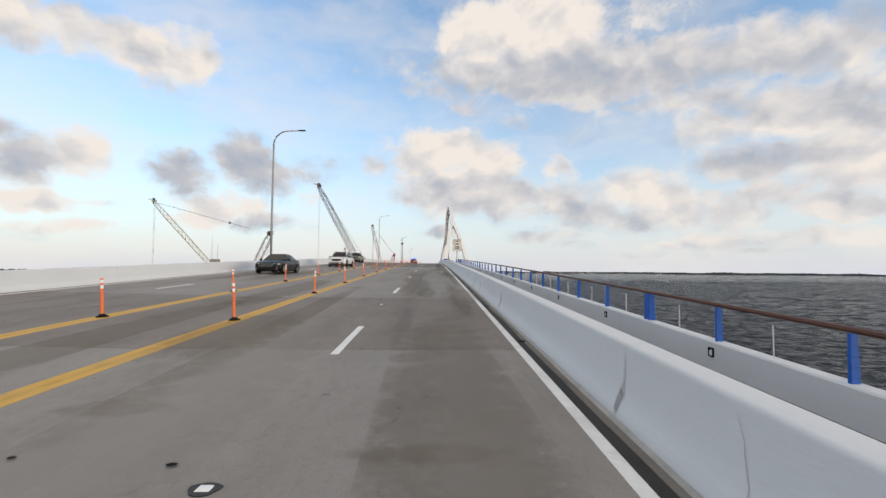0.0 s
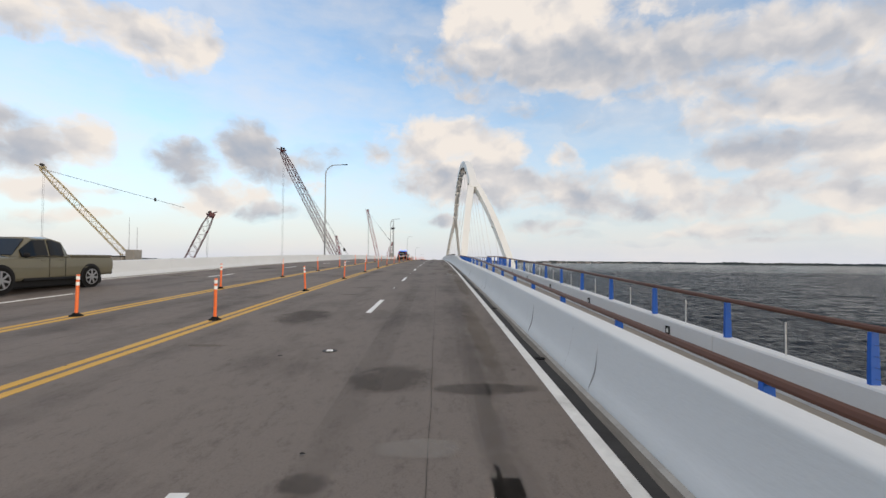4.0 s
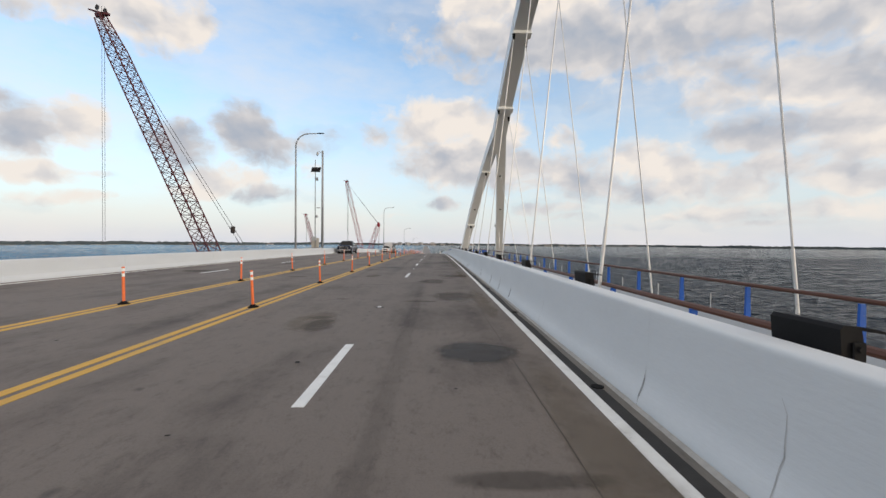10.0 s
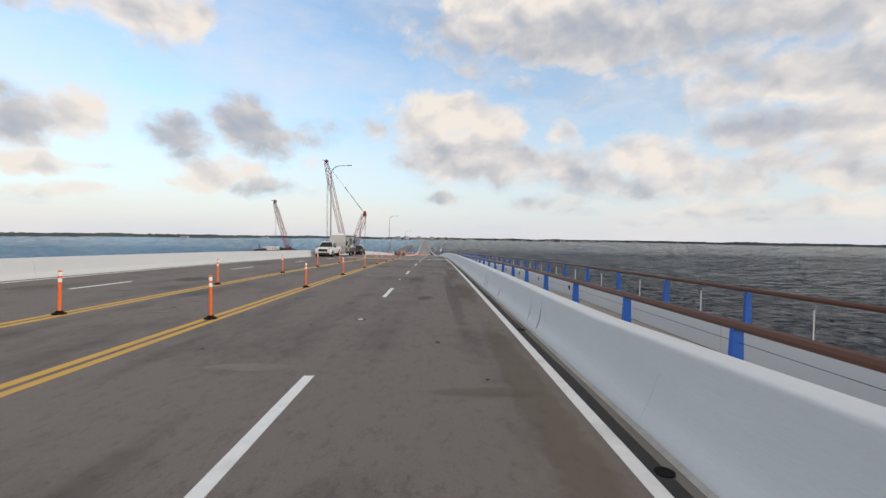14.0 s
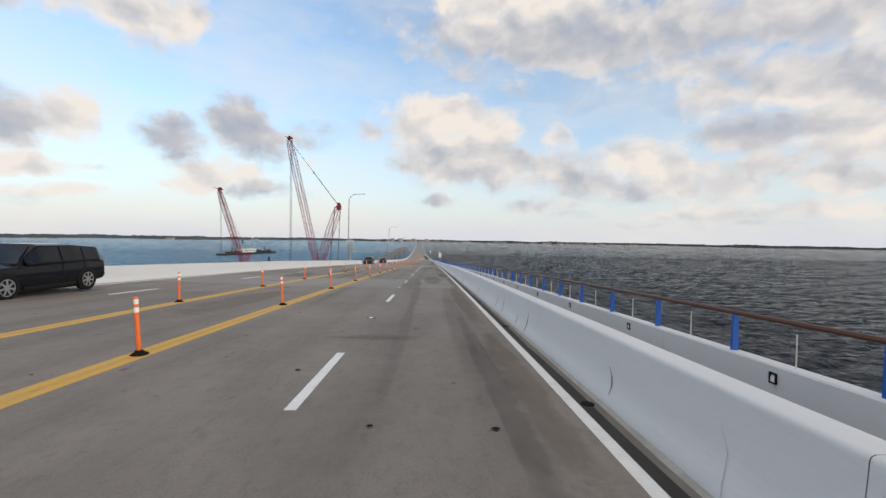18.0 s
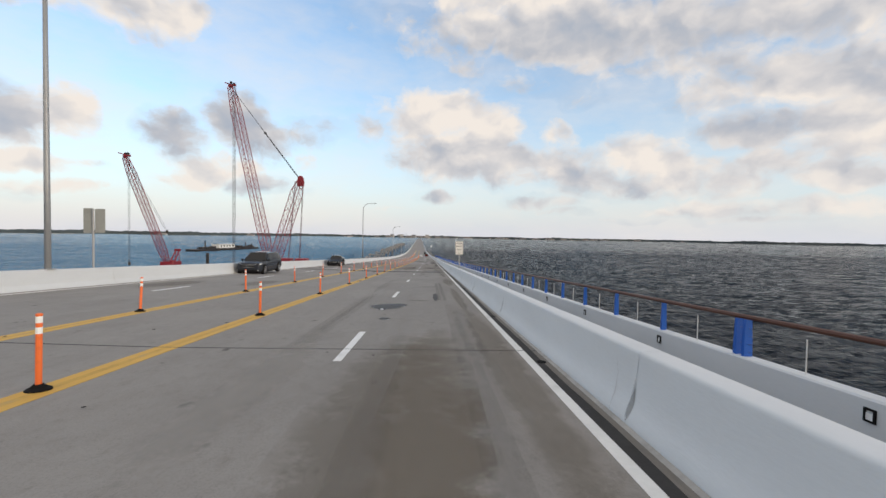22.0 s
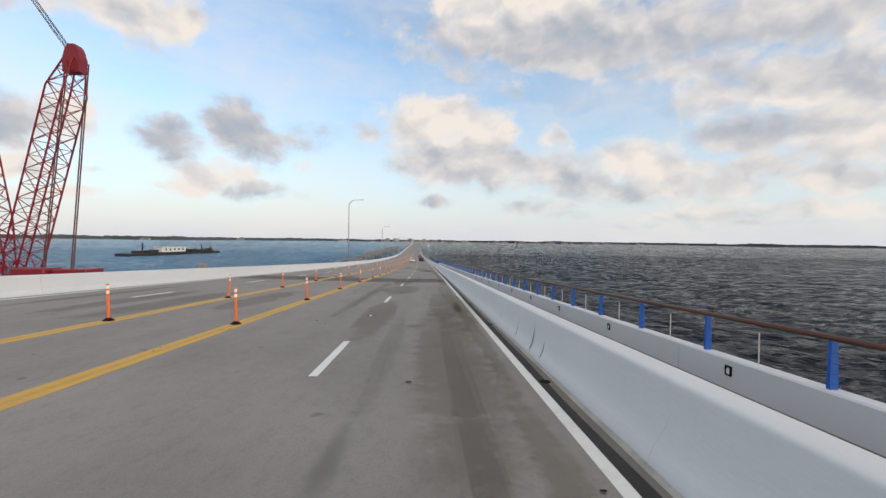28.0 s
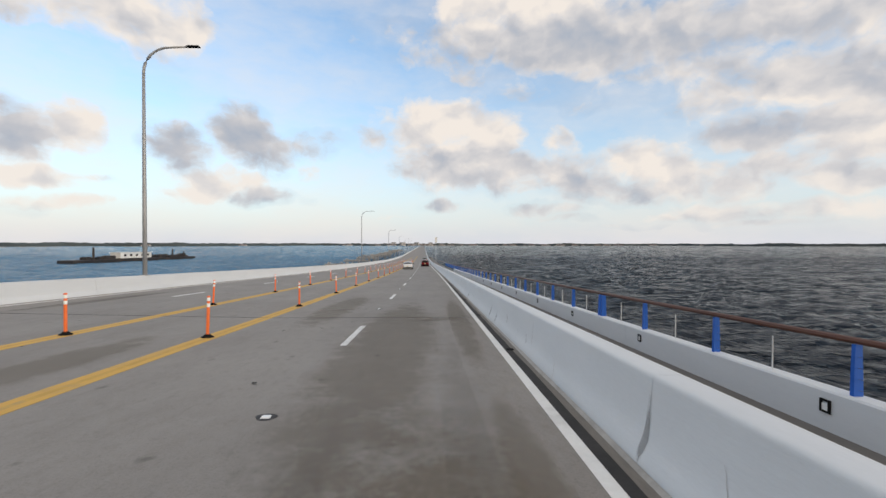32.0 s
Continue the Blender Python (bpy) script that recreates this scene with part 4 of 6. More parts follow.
loft(bm, [[(x, y, z) for x, z in ((-0.08, -0.12), (-0.11, 0.24), (-0.08, 0.27), (0.05, 0.26), (0.09, 0.02), (0.03, -0.12))] for y in (-0.33, 0.33)])
part("housing", bm, M_BLACK, flood)
bm = bmesh.new()
loft(bm, [[(x, y, z) for x, z in ((0.05, 0.26), (0.25, 0.22), (0.25, 0.20), (0.05, 0.23))] for y in (-0.32, 0.32)])
part("visor", bm, M_BLACK, flood)
bm = bmesh.new()
for y in (-0.345, 0.345):
    box(bm, (0.02, y, 0.02), (0.10, 0.02, 0.26), bevel=0.008)
    tube(bm, (0.02, y - 0.03, 0.1), (0.02, y + 0.03, 0.1), 0.025, n=8)
box(bm, (0.02, 0, -0.14), (0.12, 0.72, 0.03))
part("bracket", bm, M_BLACK, flood)
bm = bmesh.new()
tube(bm, (0.02, 0.2, -0.1), (0.02, 0.2, -0.75), 0.03)
tube(bm, (0.02, -0.2, -0.1), (0.02, -0.2, -0.75), 0.03)
part("stem", bm, M_STEEL, flood)
for k, s in enumerate((137.6, 143.0, 148.6, 154.5, 160.7, 166.6, 172.5, 178.3, 183.7, 189.4, 195.6, 201.3, 207.1, 213.0, 218.5, 224.3, 230.2)):
    m = Matrix.Translation(at(4.64, s, barrier_high(s) - 0.09))
    if k == 0:
        flood.matrix_basis = m
    else:
        copy_thing(flood, m)

# ---- delineator posts ----
delin = thing("delineator_post", "orange plastic traffic post with two white bands on a black base", "traffic post", group="lane delineators")
bm = bmesh.new()
loft(bm, [[(r * math.cos(t), r * math.sin(t), z) for t in (math.pi * 2 * k / 12 for k in range(12))] for z, r in ((0.04, 0.046), (0.09, 0.039), (1.0, 0.038), (1.05, 0.042), (1.06, 0.028))])
part("tube", bm, M_ORANGE, delin, smooth=False)
for z in (0.78, 0.93):
    bm = bmesh.new()
    tube(bm, (0, 0, z), (0, 0, z + 0.09), 0.0405, n=12)
    part("band", bm, M_REFL, delin, "white reflective band")
bm = bmesh.new()
loft(bm, [[(r * math.cos(t), r * math.sin(t), z) for t in (math.pi * 2 * k / 14 for k in range(14))] for z, r in ((0.0, 0.155), (0.02, 0.15), (0.045, 0.10), (0.085, 0.06))])
part("foot", bm, M_RUBBER, delin, "round black rubber foot")
NODES = [(-5, -24.6), (0, 13.15), (1, 21.0), (2, 27.9), (4, 43.3), (7, 66.06), (13, 110.8), (16, 134.0), (18, 149.1), (20, 164.15), (23, 187.3), (25, 201.9), (27, 216.8), (30, 239.3), (32, 254.5), (39, 308.1),
         (41, 322.9), (43, 338.5), (46, 361.57), (48, 376.5), (50, 391.5), (53, 414.2), (55, 429.3), (58, 451.9), (64, 494.6), (65, 502.6), (67, 517.4), (69, 533.8), (72, 555.75), (74, 571.3), (120, 918.0)]
random.seed(7)
started = False
for n in range(-4, 100):
    s = float(np.interp(n, [a for a, b in NODES], [b for a, b in NODES]))
    for x in (-3.64, -7.25):
        m = Matrix.Translation(at(x + random.uniform(-0.05, 0.05), s + random.uniform(-0.03, 0.03), 0.004)) @ pose(0, 0, 0, random.gauss(0, 1.3), random.gauss(0, 1.8), random.uniform(0, 90))
        if not started:
            delin.matrix_basis, started = m, True
        else:
            copy_thing(delin, m)

# ---- street lamps ----
def lamp():
    t = thing("street_lamp", "tall tapered grey steel lamp with a curved arm", "street lamp", group="street lamps")
    bm = bmesh.new()
    box(bm, (0, 0, 0.02), (0.4, 0.4, 0.04))
    pipe(bm, [(0, 0, 0), (0, 0, 4), (0, 0, 8), (0, 0, 12.0)], [0.125, 0.115, 0.10, 0.085], 12)
    part("pole", bm, M_STEEL, t, smooth=True)
    bm = bmesh.new()
    arc = [(0, 0, 12.0)] + [(1.5 * (1 - math.cos(v)), 0, 12.15 + 1.5 * math.sin(v)) for v in (math.pi / 2 * k / 8 for k in range(9))] + [(2.6, 0, 13.70)]
    pipe(bm, arc, [0.085] * 5 + [0.07] * 4 + [0.055] * 2, 10)
    part("arm", bm, M_STEEL, t, smooth=True)
    bm = bmesh.new()
    box(bm, (2.95, 0, 13.72), (0.75, 0.28, 0.09), bevel=0.03)
    part("lamp_head", bm, M_BLACK, t, "flat dark lamp head")
    return t


model = lamp()
for k, s in enumerate((-43.0, 46.5, 135.6, 226.8, 314.5, 404.95, 493.9, 586.6, 676.0, 765.0, 854.0, 943.0, 1032.0, 1121.0)):
    m = Matrix.Translation(at(-15.1, s, 0.84))
    if k == 0:
        model.matrix_basis = m
    else:
        copy_thing(model, m)

# ---- signs ----
M_SIGN = mat("white_sign_sheet", (0.80, 0.79, 0.75), 0.5, var=0.06, scale=2)
M_INK = mat("black_sign_ink", (0.015, 0.015, 0.016), 0.6, var=0.1)
M_SIGNBACK = mat("bare_aluminium", (0.40, 0.41, 0.42), 0.5, 0.15, var=0.12)


def lettering(text, size, m, material, parent, name="lettering", bold=0.0, wide=1.0):
    """Flat raised letters of the built-in font, centred at the origin of m, facing its +z."""
    cu = bpy.data.curves.new(name, "FONT")
    cu.body, cu.size, cu.align_x, cu.align_y, cu.extrude, cu.offset = text, size, "CENTER", "CENTER", 0.002, bold
    tmp = new(name, cu)
    me = bpy.data.meshes.new_from_object(tmp.evaluated_get(bpy.context.evaluated_depsgraph_get()))
    bpy.data.objects.remove(tmp)
    me.transform(m @ Matrix.Diagonal((wide, 1, 1, 1)))
    me.materials.append(material)
    ob = new(name, me)
    ob.parent = parent
    return ob


def plate(bm, w, h, t, r, y=0.0, z=0.0):
    """An upright rounded plate of width w and height h, facing -y."""
    pts = []
    for cx, cz, a0 in ((w / 2 - r, h / 2 - r, 0), (-w / 2 + r, h / 2 - r, 90), (-w / 2 + r, -h / 2 + r, 180), (w / 2 - r, -h / 2 + r, 270)):
        for k in range(5):
            v = radians(a0 + 22.5 * k)
            pts.append((cx + r * math.cos(v), cz + r * math.sin(v)))
    loft(bm, [[(px, y, pz + z) for px, pz in pts], [(px, y - t, pz + z) for px, pz in pts]])


def road_sign(place, label, low, w, h, words, lean=0.0):
    t = thing("road_sign", label, "road sign", place)
    bm = bmesh.new()
    tube(bm, (0, 0.06, -0.25), (0, 0.06, low + h - 0.15), 0.045, n=12)
    part("post", bm, M_STEEL, t, "round grey steel post", smooth=False)
    bm = bmesh.new()
    plate(bm, w, h, 0.006, 0.05, 0.0, low + h / 2)
    panel = part("panel", bm, M_SIGN, t)
    bm = bmesh.new()
    for r0, o in ((0.045, 0.012),):
        for x, z, dx, dz in ((0, h / 2 - 0.028, w - 0.11, 0.02), (0, -h / 2 + 0.028, w - 0.11, 0.02), (-w / 2 + 0.028, 0, 0.02, h - 0.11), (w / 2 - 0.028, 0, 0.02, h - 0.11)):
            box(bm, (x, -0.0085, low + h / 2 + z), (dx, 0.005, dz))
        for sx in (-1, 1):
            for sz in (-1, 1):
                box(bm, (sx * (w / 2 - 0.042), -0.0085, low + h / 2 + sz * (h / 2 - 0.042)), (0.046, 0.005, 0.02), None)
    part("border", bm, M_INK, panel, "thin black border")
    for z in (low + 0.2, low + h / 2, low + h - 0.25):
        for x in (-w * 0.42, -0.08, 0.16, w * 0.42):
            bm = bmesh.new()
            tube(bm, (x, -0.004, z), (x, -0.016, z), 0.014, n=8)
            part("rivet", bm, M_STEEL, panel)
    for text, size, z, bold, wide in words:
        lettering(text, size, pose(0, -0.008, low + z, 90), M_INK, panel, bold=bold, wide=wide)
    t.rotation_euler = (0, radians(lean), radians(-1))
    return t


road_sign(at(4.31, 46.9, 0.865), "white speed limit sign on a grey post in the barrier", 1.33, 0.914, 1.219,
          [("SPEED", 0.235, 1.00, 0.004, 1.0), ("LIMIT", 0.235, 0.71, 0.004, 0.98), ("35", 0.46, 0.31, 0.014, 1.1)])
road_sign(at(4.31, 424.5, 0.865), "tall white regulatory sign on a grey post, slightly bent", 1.235, 0.72, 1.22,
          [("CENTER LANE", 0.165, 1.035, 0.0, 0.52), ("EMERGENCY", 0.165, 0.75, 0.0, 0.55), ("STOPPING", 0.165, 0.455, 0.0, 0.56), ("ONLY", 0.165, 0.165, 0.0, 0.60)], -1.0)
road_sign(at(4.31, 664.0, 0.84), "white sign on a tall post seen nearly edge-on", 5.2, 0.5, 1.3, [])
M_TINBACK = mat("weathered_sign_back", (0.33, 0.34, 0.32), 0.7, var=0.2, scale=3)
pair = thing("road_sign", "pair of sign panels seen from the back", "road sign", at(-15.15, 407.6, 0.85))
bm = bmesh.new()
tube(bm, (0, 0, 0), (0, 0, 2.95), 0.05, n=10)
part("post", bm, M_STEEL, pair)
for x, z, h in ((-0.27, 2.35, 1.25), (0.30, 2.35, 1.2)):
    bm = bmesh.new()
    plate(bm, 0.5, h, 0.008, 0.04, 0.06, z)
    bmesh.ops.translate(bm, vec=(x, 0, 0), verts=bm.verts)
    part("panel", bm, M_TINBACK, pair)

# ---- poles and cabinet on the left barrier ----
mast = thing("camera_pole", "tall grey steel pole with a dome camera on a short arm", "pole", at(-15.3, 239.75, 0.9))
bm = bmesh.new()
pipe(bm, [(0, 0, 0), (0, 0, 7), (0, 0, 14.4)], [0.19, 0.16, 0.13], 14)
part("pole", bm, M_STEEL, mast, smooth=True)
bm = bmesh.new()
pipe(bm, [(0, 0, 14.0), (-0.5, 0, 14.25), (-0.75, 0, 14.2)], 0.04)
part("arm", bm, M_STEEL, mast)
bm = bmesh.new()
loft(bm, [[(-0.75 + r * math.cos(t), r * math.sin(t), z) for t in (math.pi * 2 * k / 12 for k in range(12))] for z, r in ((14.22, 0.10), (14.05, 0.17), (13.85, 0.17), (13.70, 0.10))])
part("dome_camera", bm, M_SIGNBACK, mast)
gauge = thing("sensor_mast", "slim mast with a solar panel, boxes and sensors", "mast", at(-15.3, 235.9, 0.9))
bm = bmesh.new()
tube(bm, (0, 0, 0), (0, 0, 12.3), 0.075, 0.05, n=10)
part("pole", bm, M_STEEL, gauge, smooth=True)
bm = bmesh.new()
box(bm, (0, 0, 0), (1.25, 0.9, 0.05), pose(0.15, -0.2, 10.9, 52, 0, 0))
part("solar_panel", bm, M_BLACK, gauge, "dark tilted solar panel")
for z, x, d in ((9.6, 0.25, (0.3, 0.3, 0.42)), (5.6, 0.45, (0.5, 0.25, 0.12)), (4.4, 0.25, (0.28, 0.25, 0.32)), (1.3, -0.1, (0.5, 0.4, 0.6))):
    bm = bmesh.new()
    box(bm, (x, -0.1, z), d, bevel=0.02)
    part("sensor_box", bm, M_SIGNBACK, gauge)
cab = thing("control_cabinet", "beige metal control cabinet on a platform behind the barrier", "cabinet", at(-15.75, 237.6, 0.85))
bm = bmesh.new()
box(bm, (0, 0, 0.75), (0.95, 0.7, 1.3), bevel=0.05)
box(bm, (0, 0, 1.42), (1.0, 0.75, 0.05), bevel=0.02)
part("body", bm, mat("beige_cabinet", (0.42, 0.39, 0.34), 0.5, 0.1, var=0.12), cab)
bm = bmesh.new()
box(bm, (0, 0, 0.05), (1.5, 1.3, 0.1))
for x in (-0.6, 0.6):
    box(bm, (x, 0, -0.6), (0.08, 1.3, 1.3))
part("platform", bm, M_STEEL, cab)

# ---- cranes ----
M_RED = mat("red_crane_paint", (0.24, 0.010, 0.022), 0.5, var=0.25, scale=0.6, grime=(0.12, 0.02, 0.02))
M_MAROON = mat("faded_red_crane_paint", (0.085, 0.014, 0.019), 0.6, var=0.35, scale=0.3, grime=(0.05, 0.03, 0.035))
M_OCHRE = mat("yellow_crane_paint", (0.40, 0.33, 0.19), 0.6, var=0.25, scale=0.5)
M_CABLE = mat("dark_wire_rope", (0.07, 0.07, 0.075), 0.6, 0.4, var=0.1)
M_HULL = mat("dark_barge_hull", (0.028, 0.026, 0.027), 0.7, var=0.4, scale=0.3, grime=(0.10, 0.06, 0.04))


def lattice(owner, a, b, w0, w1, w2, material, bay=None, chord=0.135, lace=0.065):
    """A four-chord lattice boom from a to b: widths at foot, middle and head. Chords and lacing are parts."""
    a, b = Vector(a), Vector(b)
    d = (b - a)
    span = d.length
    d.normalize()
    side = d.cross(Vector((0, 0, 1))).normalized()
    u = side.cross(d)
    n = max(6, int(span / (bay or w1 * 0.62)))

    def corner(t, i, j):
        w = w0 + (w1 - w0) * min(t / 0.14, 1) if t < 0.86 else w1 + (w2 - w1) * (t - 0.86) / 0.14
        return a + d * (t * span) + side * (i * w / 2) + u * (j * w / 2)
    bm = bmesh.new()
    for i in (-1, 1):
        for j in (-1, 1):
            for t0, t1 in ((0, 0.14), (0.14, 0.86), (0.86, 1)):
                tube(bm, corner(t0, i, j), corner(t1, i, j), chord, n=5)
    part("boom_frame", bm, material, owner)
    bm = bmesh.new()
    for k in range(n):
        t0, t1 = k / n, (k + 1) / n
        tube(bm, corner(t0, -1, -1), corner(t0, 1, -1), lace, n=4, caps=False)
        tube(bm, corner(t0, -1, 1), corner(t0, 1, 1), lace, n=4, caps=False)
        flip = 1 if k % 2 else -1
        for j in (-1, 1):
            for way_ in (-1, 1):
                tube(bm, corner(t0, way_, j), corner(t1, -way_, j), lace, n=4, caps=False)
        for i in (-1, 1):
            tube(bm, corner(t0, i, -flip), corner(t1, i, flip), lace, n=4, caps=False)
    part("boom_lacing", bm, material, owner)
    return side, u, d


def ropes(owner, pairs, r=0.04, name="rope"):
    for p, q in pairs:
        bm = bmesh.new()
        tube(bm, p, q, r, n=5)
        part(name, bm, M_CABLE, owner)


def crane(name, label, base, foot, tip, material, wide=1.9, back=None, hoist=0.0, pend=None, head=2.0, blunt=False, falls=(-0.25, 0.25), gantry=False):
    t = thing(name, label, "crane")
    foot, tip, base = Vector(foot), Vector(tip), Vector(base)
    side, u, d = lattice(t, foot, tip, wide * 0.55, wide, wide * 0.6, material)
    bm = bmesh.new()
    m = Matrix.Translation(tip) @ d.to_track_quat("Z", "Y").to_matrix().to_4x4()
    k = 1.0 if blunt else 0.55
    box(bm, (0, 0, 0.4), (wide * 0.95 * k, wide * 0.8 * k, 1.5 * k + 0.3), m, bevel=0.12)
    lean = 1.0 if d.x < 0 else -1.0
    tube(bm, tip + d * 0.9 + Vector((lean * 1.3, 0, -0.2)), tip + d * 0.9 + Vector((-lean * 2.2, 0, 0.9)), 0.30, 0.16, 6)
    box(bm, tip + d * 0.9 + Vector((lean * 1.4, 0, -0.1)), (1.5, 0.9, 0.6), None, bevel=0.1)
    part("boom_head", bm, material, t)
    bm = bmesh.new()
    for k in (-0.3, 0.3):
        tube(bm, m @ Vector((k * wide - 0.1, 0.5 * head, 1.2)), m @ Vector((k * wide + 0.1, 0.5 * head, 1.2)), 0.55, n=12)
    part("sheaves", bm, M_HULL, t, "dark head sheaves")
    bm = bmesh.new()
    box(bm, base + Vector((0, 0, 2.6)), (5.0, 6.4, 3.0), bevel=0.2)
    box(bm, base + Vector((1.9, -2.2, 3.6)), (1.5, 1.9, 2.2), bevel=0.2)
    part("machinery_house", bm, material, t)
    for x in (-2.6, 2.6):
        bm = bmesh.new()
        box(bm, base + Vector((x, 0, 0.55)), (1.3, 8.0, 1.1), bevel=0.35)
        part("crawler_track", bm, M_RUBBER, t)
    if back:
        back = Vector(back)
        side2, _, _ = lattice(t, foot + Vector((1.0, 0.5, 0.5)), back, wide * 0.8, wide * 1.1, wide * 0.5, material)
        bm = bmesh.new()
        loft(bm, [[back + Vector((sx * w, sy * 0.7, z)) for sx, sy in ((-1, -1), (1, -1), (1, 1), (-1, 1))] for z, w in ((-2.2, 1.15), (-0.4, 1.25), (1.1, 0.85), (1.7, 0.45))])
        part("mast_head", bm, material, t)
        mid = tip + (back - tip) * 0.5
        ropes(t, [(tip + side * k, mid + side * k) for k in (-0.25, 0.25)] + [(mid + side2 * k, back + side2 * k) for k in (-0.45, -0.2, 0.2, 0.45)], 0.055)
        bm = bmesh.new()
        box(bm, mid, (0.7, 1.3, 0.8), bevel=0.15)
        part("pendant_block", bm, M_HULL, t)
    elif pend:
        pend = Vector(pend)
        ropes(t, [(tip + side * k, pend + side * k) for k in (-0.5, 0.5)], 0.05)
        bm = bmesh.new()
        mid = tip + (pend - tip) * 0.78
        box(bm, mid, (0.8, 0.5, 1.4), bevel=0.1)
        part("pendant_block", bm, M_HULL, t)
        if gantry:
            for k in (-1.0, 1.0):
                bm = bmesh.new()
                tube(bm, base + Vector((k, 0.5, 3.0)), pend + Vector((k * 0.6, 0, 0)), 0.32, 0.22, 6)
                tube(bm, base + Vector((k, 4.0, 3.0)), pend + Vector((k * 0.6, 0, 0)), 0.16, n=6)
                part("gantry_leg", bm, material, t)
            bm = bmesh.new()
            box(bm, pend, (2.4, 1.0, 0.8), bevel=0.15)
            part("gantry_head", bm, material, t)
    if hoist:
        line_top = m @ Vector((0, head * 0.9, 1.3))
        low = Vector((line_top.x, line_top.y, hoist))
        ropes(t, [(line_top + Vector((k, 0.3 * k, 0)), low + Vector((k * 0.8, 0.2 * k, 0))) for k in falls], 0.04, "hoist_rope")
        bm = bmesh.new()
        box(bm, low + Vector((0, 0, -0.6)), (0.9, 0.6, 1.5), bevel=0.2)
        part("hook_block", bm, M_HULL, t)
    return t


def platform(x0, x1, y0, y1, z):
    t = thing("work_platform", "steel work platform on piles beside the bridge", "platform")
    bm = bmesh.new()
    box(bm, ((x0 + x1) / 2, (y0 + y1) / 2, z - 0.5), (x1 - x0, y1 - y0, 1.0), bevel=0.1)
    part("platform_deck", bm, M_HULL, t)
    for x in (x0 + 2, x1 - 2):
        for y in (y0 + 2, (y0 + y1) / 2, y1 - 2):
            bm = bmesh.new()
            tube(bm, (x, y, SEA - 1), (x, y, z - 0.9), 0.5, n=10)
            part("pile", bm, M_HULL, t)


platform(-76, -40, 546, 576, -1.6)
platform(-112, -90, 553, 577, -2.6)
platform(-50, -26, 244, 268, 1.6)
platform(-132, -112, 238, 256, 3.0)
platform(-110, -94, 232, 250, 3.0)
crane("ringer_crane", "tall red lattice crane with a leaning mast and counterweights", (-59.5, 557, -1.6), (-60.5, 556.5, 0.8), (-77.6, 560.2, 70.6), M_RED, 3.0, back=(-48.2, 553.5, 33.8), hoist=-0.5, falls=(-0.55, -0.3, -0.1, 0.15, 0.4, 0.6))
crane("lattice_crane", "smaller red lattice crane on a platform over the water", (-102.6, 563.0, -2.6), (-103.0, 562.0, 0.0), (-109.6, 547.4, 40.0), M_RED, 2.2, hoist=2.0, pend=(-102.6, 567.6, 5.9), falls=(-0.3, 0.0, 0.3), gantry=True)
pile = thing("steel_pile", "single dark steel pile standing in the water", "pile")
bm = bmesh.new()
tube(bm, (-92.2, 571.2, SEA - 2), (-92.2, 571.2, 4.6), 0.62, n=14)
part("shaft", bm, M_HULL, pile)
crane("lattice_crane", "tall faded red lattice crane with a steep boom", (-33, 256, 1.6), (-33.7, 254.9, 3.2), (-69.5, 268.3, 65.4), M_MAROON, 2.6, hoist=14.0, pend=(-31, 262, 8.0))
crane("lattice_crane", "yellow lattice crane beside the older bridge", (-114, 249, 3.0), (-113.5, 250, 4.5), (-149.0, 236.3, 50.0), M_OCHRE, 2.2, hoist=10.0, pend=(-104.0, 252.0, 37.5))
crane("lattice_crane", "dark red lattice crane with a blunt head", (-102, 241, 3.0), (-101, 241, 4.5), (-91.2, 248.8, 33.8), M_MAROON, 2.9, hoist=6.0, pend=None, blunt=True)

# counterweight of the ringer crane
cw = thing("counterweight", "red steel counterweight hung from the crane's mast", "counterweight")
for x, y in ((-47.4, 553.0), (-53.5, 553.5)):
    bm = bmesh.new()
    box(bm, (x, y, 3.4), (4.6, 3.4, 1.3), bevel=0.15)
    part("weight_box", bm, M_RED, cw)
    for k in (-0.15, 0.15):
        bm = bmesh.new()
        side_ = 1 if x > -50 else -1
        tube(bm, (x - 0.9 * side_ + k, y, 4.0), (-49.3 + 1.5 * side_ + k, 555.3, 33.6), 0.09, n=6)
        part("pendant_bar", bm, M_MAROON, cw)
bm = bmesh.new()
box(bm, (-50.5, 556.0, 1.2), (11.0, 10.0, 2.2), bevel=0.2)
part("tray", bm, M_HULL, cw)

# ---- barge ----
hull = thing("work_barge", "dark flat work barge with a white deckhouse on the water", "barge", (-257, 944, SEA), -10)
hull.scale = (1.25, 1.42, 1.1)
bm = bmesh.new()
loft(bm, [[(x * w, y, z) for x, z in ((-7, 0.0), (7, 0.0), (7.3, 2.2), (-7.3, 2.2))] for y, w in ((-44, 0.75), (-40, 1.0), (20, 1.0), (30, 1.0), (44, 0.7))])
part("hull", bm, M_HULL, hull)
bm = bmesh.new()
box(bm, (0, -4, 4.6), (8, 22, 4.2), bevel=0.2)
box(bm, (0, -4, 6.85), (8.8, 23, 0.35), bevel=0.1)
house = part("deckhouse", bm, mat("white_deckhouse", (0.72, 0.72, 0.70), 0.6, var=0.12, scale=0.4), hull)
for k in range(5):
    bm = bmesh.new()
    box(bm, (4.03, -12 + 4 * k, 4.9), (0.08, 1.6, 1.5))
    box(bm, (-4.03, -12 + 4 * k, 4.9), (0.08, 1.6, 1.5))
    part("window", bm, M_BLACK, house)
